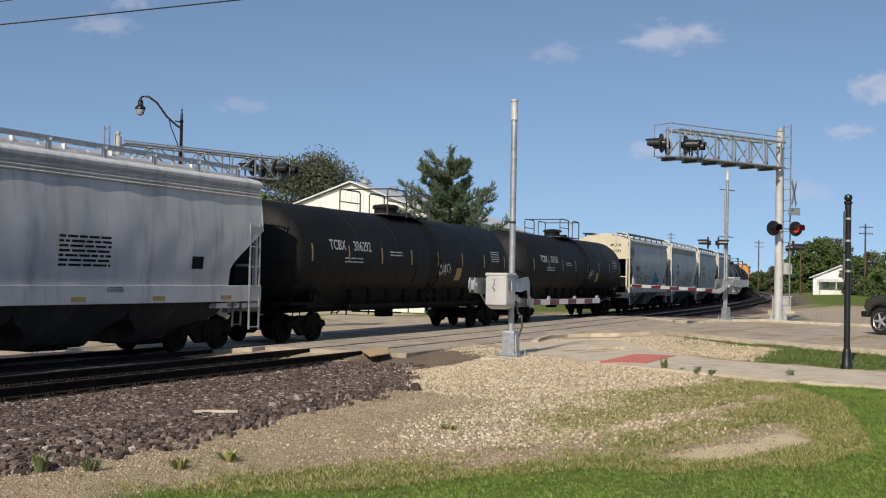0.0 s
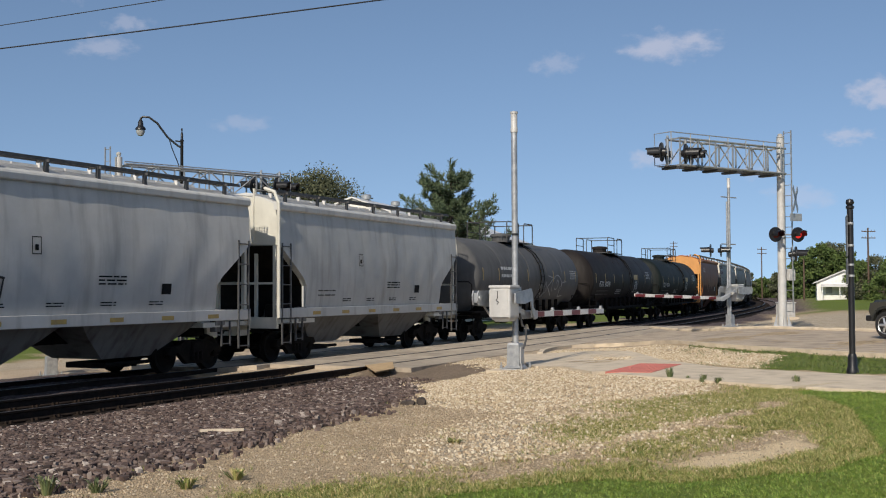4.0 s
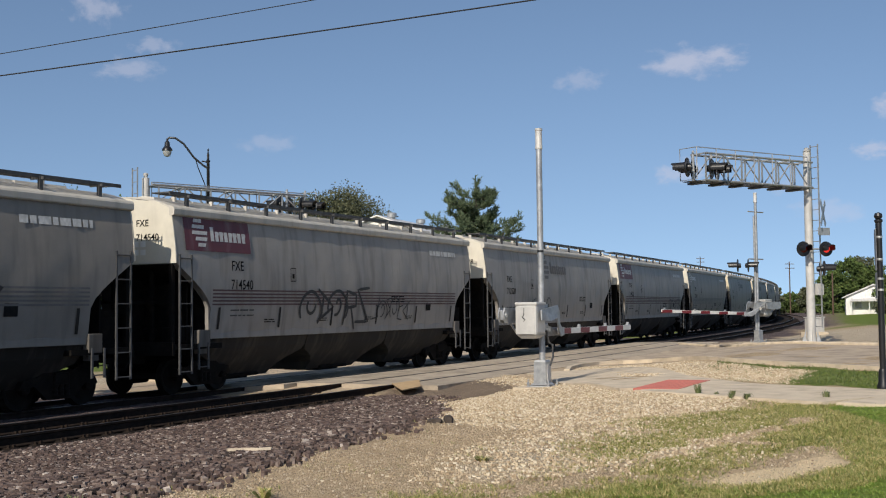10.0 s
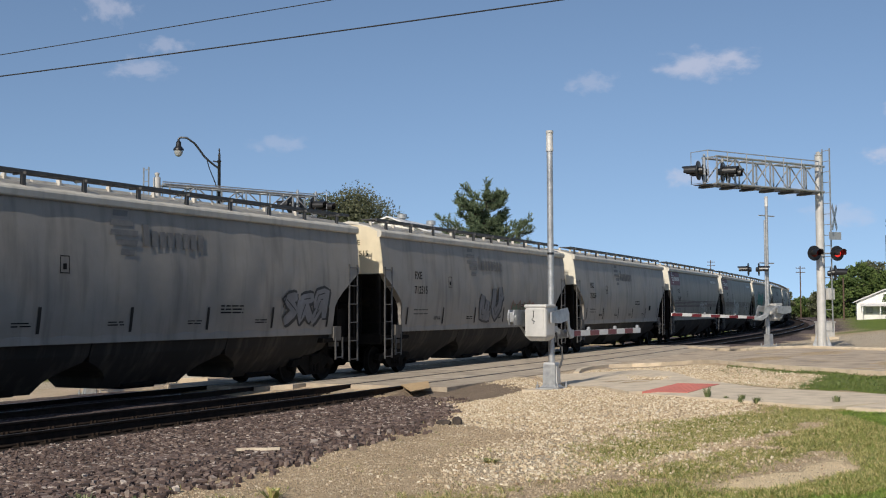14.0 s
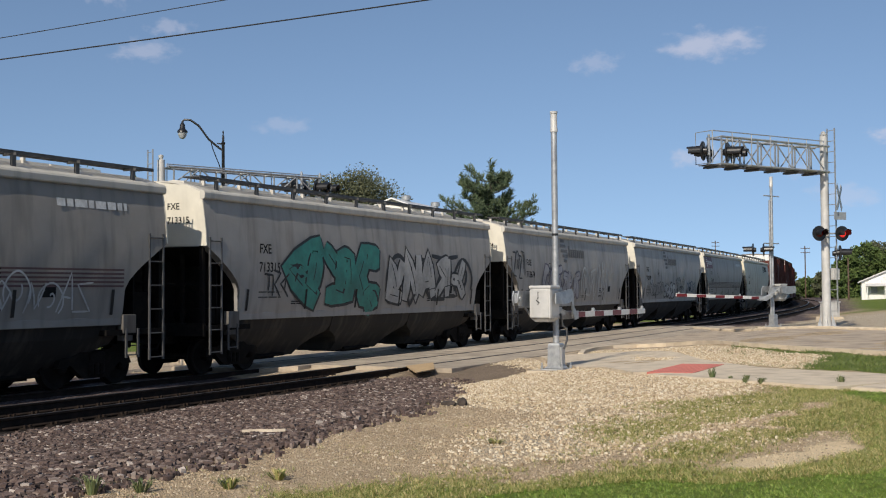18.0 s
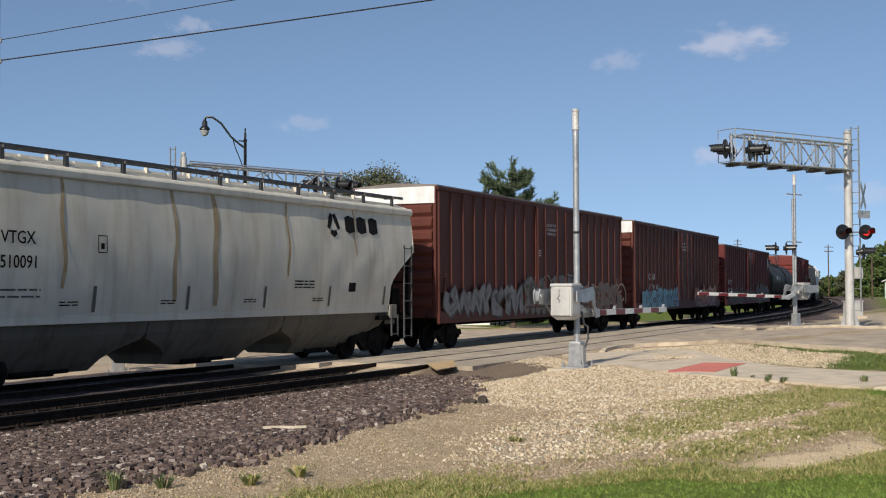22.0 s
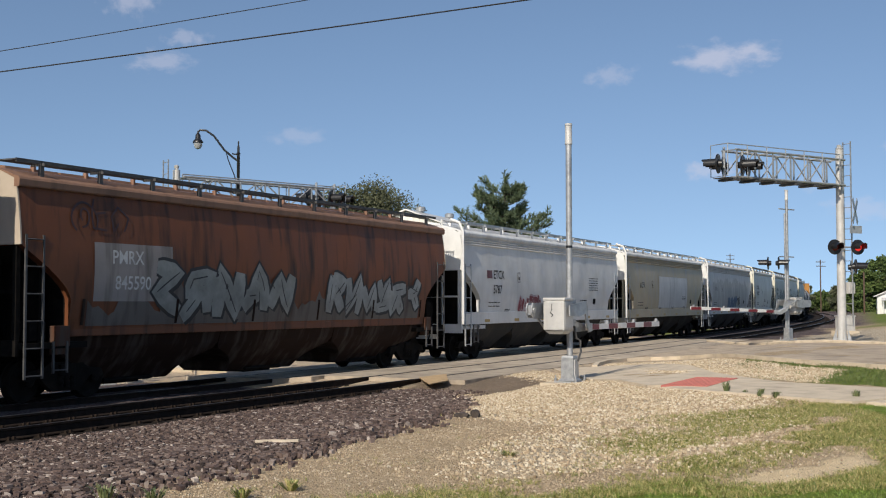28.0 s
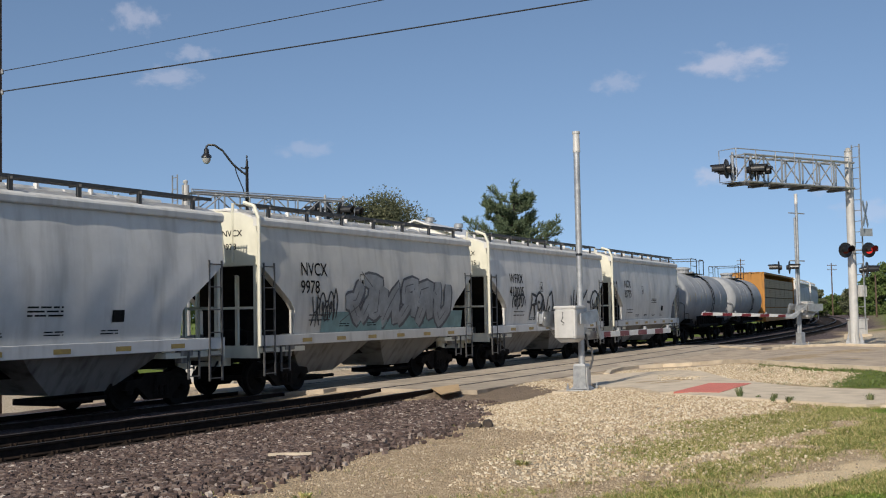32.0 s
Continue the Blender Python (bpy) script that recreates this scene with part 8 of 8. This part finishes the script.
    tag(10, 11.6, 1.45, 2.6, 0.8, 6, None, W, 54, thick=0.02)
    tag(11, 3.4, 1.45, 4.9, 2.0, 3, spray(0.035, 0.25, 0.20), K, 55, thick=0.34)
    tag(11, 8.6, 1.5, 5.6, 1.7, 5, spray(0.46, 0.45, 0.42), K, 57, thick=0.20)
    tag(11, 8.9, 1.5, 5.6, 1.7, 6, None, K, 157, thick=0.07)
    tag(11, 2.3, 1.7, 1.1, 0.8, 3, None, K, 58, thick=0.03)
    tag(12, 4.0, 1.45, 4.6, 1.5, 6, spray(0.40, 0.39, 0.40), spray(0.13, 0.11, 0.15), 59, thick=0.17)
    tag(12, 9.0, 1.45, 3.6, 1.7, 6, W, None, 60, thick=0.05)
    tag(12, 0.7, 2.3, 1.2, 1.2, 4, None, K, 61, thick=0.03)
    tag(13, 6.2, 1.45, 2.6, 0.9, 4, W, K, 62, thick=0.17)
    tag(13, 2.2, 1.45, 3.8, 0.9, 7, None, spray(0.15, 0.15, 0.15), 63, thick=0.03)
    tag(13, 9.0, 1.45, 2.6, 1.2, 4, None, spray(0.10, 0.10, 0.10), 64, thick=0.03)
    tag(13, 12.0, 1.5, 2.4, 0.9, 4, None, spray(0.03, 0.08, 0.14), 65, thick=0.035)

    c, l = couple(hopper("cream-grey covered hopper with rust streaks below the hatches", 19.9 * UNIT, "smooth", (0.62, 0.58, 0.48), 3, (0.70, 0.64, 0.48), 0.35, (0.28, 0.20, 0.11), (0.62, 0.59, 0.50)), 438.2, 458.1)
    mark(c, l, "VTGX", "510091", z=2.75)
    for y, w, z0 in ((-1.9, 0.10, 1.6), (-0.5, 0.14, 1.5), (2.4, 0.07, 2.2), (-5.2, 0.08, 1.9), (5.6, 0.05, 2.8)):
        v, f = [], []
        ribbon(v, f, [(y + 0.04 * math.sin(t * 9 + y), 4.10 - (4.10 - z0) * t) for t in np.linspace(0, 1, 14)], w * 0.6)
        on_side("rust_run", v, f, HS, c, RUST_RUN, 0.004, "tan rust run down the side")
    fine_print(c, l, 77)
    v, f = [], []
    y0 = l / 2 - 4.6
    ribbon(v, f, [(y0, 3.5), (y0 + 0.12, 3.72), (y0 + 0.2, 3.9)], 0.09)
    ribbon(v, f, [(y0 + 0.52, 3.5), (y0 + 0.4, 3.72), (y0 + 0.32, 3.9)], 0.09)
    ribbon(v, f, [(y0 + 0.12, 3.42), (y0 + 0.26, 3.36), (y0 + 0.4, 3.42)], 0.09)
    for i in range(3):
        ribbon(v, f, [(y0 + 0.85 + 0.62 * i, 3.65), (y0 + 1.05 + 0.62 * i, 3.65), (y0 + 1.33 + 0.62 * i, 3.65)], 0.25)
    on_side("company_badge", v, f, HS, c, INK, 0.008, "black company badge as plain shapes")

    # boxcars
    brown = (0.086, 0.026, 0.019)
    for k, (code, num, a, b, posts, dirt) in enumerate((("HR", "65", 458.1, 480.0, 22, 0.4), ("CIBX", "172847", 480.0, 502.3, 27, 0.4), ("ATSF", "622920", 502.3, 524.8, 25, 0.4))):
        c, l = couple(boxcar("tall red-brown boxcar with side posts and graffiti along its sill", (b - a) * UNIT, brown if k < 2 else (0.098, 0.021, 0.019), posts, dirt, (0.22, 0.19, 0.17), (5.14, 5.10, 4.68)[k], True if k < 2 else "red"), a, b)
        if code != "HR":
            for q in range(2):
                lettering(c, code[2 * q:2 * q + 2], -l / 2 + (2.43, 1.00)[k - 1] + (0.74, 0.85)[k - 1] * q, (2.30, 2.12)[k - 1], 0.42, CHALK, box_side, 0.064)
            for q in range(3 if k == 1 else 2):
                lettering(c, num[2 * q:2 * q + 2] if k == 1 else num[3 * q:3 * q + 3], -l / 2 + (2.41, 0.85)[k - 1] + (0.74, 1.00)[k - 1] * q, (1.78, 1.60)[k - 1], 0.40, CHALK, box_side, 0.064)
        bs = lambda z: 1.545
        for q, text in enumerate(("CLOSE AND LOCK", "BOTH DOORS BEFORE", "MOVING CAR")):
            lettering(c, text, -0.25 + (0, -0.08, 0.22)[q], 4.28 - 0.17 * q, 0.15, CHALK, lambda z: 1.553)
        bars(c, -1.0, 3.3, 0.3, 3, CHALK, lambda z: 1.553, 0.03, 0.09, 6)
        # sprayed pieces start low on the side, over the sill
        ss = lambda z: 1.580
        if k == 0:
            graffiti(c, ss, -l / 2 + 0.3, 0.90, 6.6, 1.15, 7, spray(0.20, 0.195, 0.19), spray(0.075, 0.06, 0.055), 70, 0.22)
            graffiti(c, ss, -2.6, 0.85, 5.6, 1.6, 5, spray(0.16, 0.14, 0.12), spray(0.03, 0.025, 0.022), 71, 0.16)
            graffiti(c, ss, -2.4, 1.0, 5.2, 1.5, 6, None, spray(0.34, 0.32, 0.29), 171, 0.022)
            graffiti(c, ss, 3.6, 0.95, 6.0, 1.25, 7, None, spray(0.33, 0.24, 0.17), 72, 0.05)
            graffiti(c, ss, 3.8, 0.95, 5.6, 1.1, 6, spray(0.15, 0.11, 0.09), spray(0.30, 0.14, 0.08), 172, 0.07)
        elif k == 1:
            patch(c, "blue_ground", ((-l / 2 + 1.15, 0.90), (-l / 2 + 8.6, 1.72)), spray(0.13, 0.28, 0.36), ss, 0.004, "pale blue sprayed ground", 2)
            graffiti(c, ss, -l / 2 + 1.7, 0.86, 6.6, 1.1, 6, spray(0.17, 0.36, 0.45), K, 73, 0.22)
            graffiti(c, ss, 2.6, 0.84, 5.8, 1.30, 8, spray(0.45, 0.16, 0.05), spray(0.09, 0.05, 0.08), 74, 0.12)
            graffiti(c, ss, 2.9, 0.84, 5.2, 0.65, 7, spray(0.16, 0.06, 0.10), spray(0.33, 0.28, 0.24), 174, 0.07)
            scribble(c, ss, 6.9, 1.0, 1.6, 1.0, 4, spray(0.4, 0.38, 0.35), 75)
        else:
            graffiti(c, ss, -l / 2 + 1.2, 0.85, 6.2, 1.10, 8, None, spray(0.13, 0.11, 0.09), 76, 0.035)
            graffiti(c, ss, -l / 2 + 1.5, 0.85, 5.4, 0.8, 6, spray(0.060, 0.035, 0.028), spray(0.11, 0.09, 0.075), 176, 0.06)
            graffiti(c, ss, -1.9, 0.95, 4.2, 0.95, 8, None, spray(0.19, 0.18, 0.17), 77, 0.045)
            graffiti(c, ss, 2.5, 0.85, 6.2, 1.35, 6, spray(0.055, 0.035, 0.075), spray(0.13, 0.12, 0.06), 78, 0.14)
            graffiti(c, ss, 2.7, 0.9, 5.8, 1.3, 8, None, spray(0.26, 0.22, 0.08), 178, 0.025)
            on_side("company_badge", [(l / 2 - 0.85, 3.8)] + [(l / 2 - 0.85 + 0.26 * math.cos(a), 3.8 + 0.38 * math.sin(a)) for a in np.linspace(0, math.tau, 25)[:-1]], [(0, 1 + i, 1 + (i + 1) % 24) for i in range(24)], box_side, c, CHALK, 0.064, "white round badge")
    c, l = couple(tank("black tank car with dull top between red boxcars", 19.9 * UNIT, (0.035, 0.033, 0.031), (0.06, 0.055, 0.05), 0.5), 524.8, 544.7)
    lettering(c, "GBRX", -l / 2 + 3.0, 2.55, 0.42, CHALK, tank_side)
    lettering(c, "701133", -l / 2 + 4.5, 2.55, 0.42, CHALK, tank_side)
    bars(c, l / 2 - 2.6, 2.6, 1.0, 4, CHALK, tank_side, 0.04, 0.12, 5)
    c, l = couple(boxcar("bright red boxcar with white graffiti along its sill", 21.9 * UNIT, (0.13, 0.026, 0.022), 20, 0.35, (0.25, 0.12, 0.1), 4.95, "red"), 544.7, 566.6)
    graffiti(c, lambda z: 1.58, -l / 2 + 0.6, 0.90, 7.0, 1.2, 7, W, K, 80, 0.12)
    graffiti(c, lambda z: 1.545, 3.0, 2.2, 4.0, 1.1, 4, None, K, 82, 0.10)

    c, l = couple(hopper("rust-brown covered hopper with white and black graffiti", 19.8 * UNIT, "smooth", (0.17, 0.062, 0.028), 3, (0.50, 0.42, 0.33), 0.95, (0.030, 0.018, 0.013), (0.26, 0.15, 0.10)), 566.6, 586.4)
    patch(c, "stencil_panel", ((-l / 2 + 1.9, 1.9), (-l / 2 + 4.3, 3.1)), paint((0.30, 0.27, 0.25), 0.8), HS)
    grime_band(c, HS, l, 1.40, 2.05, paint((0.15, 0.135, 0.12), 0.8, 0.7, (0.05, 0.035, 0.03)), 4, 0.4, "grey worn band over rust")
    lettering(c, "PMRX", -l / 2 + 2.4, 2.68, 0.40, CHALK, HS, 0.012)
    lettering(c, "845590", -l / 2 + 2.5, 2.15, 0.40, CHALK, HS, 0.012)
    graffiti(c, HS, -l / 2 + 3.6, 1.5, 5.4, 1.3, 5, spray(0.28, 0.30, 0.28), K, 83, 0.16)
    graffiti(c, HS, -l / 2 + 10.6, 1.45, 5.2, 1.2, 6, spray(0.32, 0.34, 0.33), K, 84, 0.15)
    scribble(c, HS, -l / 2 + 1.4, 3.3, 1.4, 0.7, 3, spray(0.05, 0.02, 0.02), 85)
    # ribbed hoppers
    c, l = couple(hopper("clean pale grey covered hopper with ribbed eaves and a maroon square", 19.2 * UNIT, "ribbed", (0.66, 0.66, 0.645), 4, (0.72, 0.72, 0.70), 0.15, (0.25, 0.24, 0.22), (0.72, 0.72, 0.71)), 586.4, 605.6)
    patch(c, "maroon_square", ((-l / 2 + 1.9, 2.72), (-l / 2 + 2.35, 3.0)), MAROON, HS)
    lettering(c, "ETCX", -l / 2 + 2.45, 2.72, 0.42, INK, HS)
    lettering(c, "5787", -l / 2 + 2.45, 2.20, 0.42, INK, HS)
    fine_print(c, l, 90)
    graffiti(c, HS, -l / 2 + 4.9, 1.42, 2.3, 0.75, 5, spray(0.22, 0.015, 0.03), spray(0.55, 0.45, 0.46), 86, 0.10)
    bars(c, l / 2 - 4.2, 2.9, 1.2, 6, INK, HS, 0.03, 0.10, 91)
    c, l = couple(hopper("tan-stained grey covered hopper with a newer grey patch", 19.1 * UNIT, "ribbed", (0.42, 0.36, 0.25), 4, (0.70, 0.70, 0.67), 0.6, (0.32, 0.32, 0.31), (0.70, 0.70, 0.68)), 605.6, 624.7)
    patch(c, "repainted_patch", ((-l / 2 + 6.2, 1.6), (-l / 2 + 12.6, 3.25)), paint((0.58, 0.57, 0.55), 0.3), HS, 0.005, "newer grey paint patch")
    lettering(c, "ACFX", -l / 2 + 2.4, 2.62, 0.38, INK, HS)
    fine_print(c, l, 92)
    c, l = couple(hopper("dull grey covered hopper with streaks and blue graffiti", 19.1 * UNIT, "ribbed", (0.50, 0.49, 0.475), 4, (0.70, 0.70, 0.68), 0.8, (0.55, 0.55, 0.54), (0.68, 0.67, 0.65)), 624.7, 643.8)
    graffiti(c, HS, -l / 2 + 7.0, 1.42, 3.6, 0.9, 4, spray(0.06, 0.12, 0.22), spray(0.12, 0.18, 0.26), 87, 0.26)
    scribble(c, HS, -l / 2 + 11.0, 1.6, 0.9, 0.7, 5, K, 88)
    grime_band(c, HS, l, 1.60, 3.25, paint((0.38, 0.375, 0.36), 0.8, 0.6, (0.52, 0.515, 0.50)), 3, 0.3)
    lettering(c, "PNCX", -l / 2 + 2.4, 2.62, 0.36, spray(0.2, 0.2, 0.2), HS)
    fine_print(c, l, 93)
    for code, num, a, b, col in (("WFRX", "410209", 643.8, 657.7, (0.68, 0.665, 0.63)), ("NVCX", "9978", 657.7, 671.4, (0.60, 0.58, 0.53)), ("WFRX", "410005", 671.4, 685.4, (0.68, 0.665, 0.63)), ("NCX", "33775", 685.4, 699.0, (0.64, 0.63, 0.60))):
        c, l = couple(hopper("short pale grey two-bay covered hopper with cream end posts", (b - a) * UNIT, "short", col, 2, (0.70, 0.68, 0.56), 0.3, (0.2, 0.18, 0.15), (0.66, 0.65, 0.62)), a, b)
        mark(c, l, code, num, y=1.7, z=2.90, size=0.48)
        fine_print(c, l, int(a))
        if num == "9978":
            patch(c, "teal_wash", ((-l / 2 + 2.7, 1.42), (-l / 2 + 11.0, 1.95)), spray(0.20, 0.33, 0.32), HS)
            graffiti(c, HS, -l / 2 + 3.6, 1.55, 6.4, 1.55, 6, spray(0.33, 0.34, 0.34), spray(0.10, 0.10, 0.11), 89, 0.17)
            scribble(c, HS, -l / 2 + 2.2, 1.6, 1.2, 1.0, 6, K, 90)
        if num == "410005":
            scribble(c, HS, -l / 2 + 2.0, 1.9, 1.0, 0.7, 3, K, 94, 0.04)
            scribble(c, HS, -l / 2 + 3.6, 1.6, 2.4, 1.0, 4, K, 95, 0.05)
            scribble(c, HS, -l / 2 + 7.6, 1.8, 3.6, 1.0, 5, K, 96, 0.05)
    for a, b in ((699.0, 713.5), (713.5, 728.0)):
        couple(tank("pale grey tank car behind the grey hoppers", (b - a) * UNIT, (0.36, 0.37, 0.38), (0.2, 0.2, 0.2), 0.4), a, b)
    couple(lumber_car("orange centerbeam flatcar loaded with wrapped lumber", 23.0 * UNIT), 728.0, 751.0)
    for a, b in ((751.0, 770.0), (770.0, 789.0)):
        couple(hopper("pale grey covered hopper far back in the train", 19.0 * UNIT, "ribbed", (0.52, 0.52, 0.51), 4, (0.72, 0.72, 0.7), 0.3), a, b)


build_train()


def motions():
    for car, mid, wheelbase in TRAIN:
        rows = []
        for k in range(33):
            s = mid - SPEED * k
            a, b = on_track(s - wheelbase / 2, 0), on_track(s + wheelbase / 2, 0)
            d = b - a
            rows.append((float(k), pose((a.x + b.x) / 2, (a.y + b.y) / 2, 0, 0, 0, -math.degrees(math.atan2(d.x, d.y)))))
        walk(car, rows)
motions()
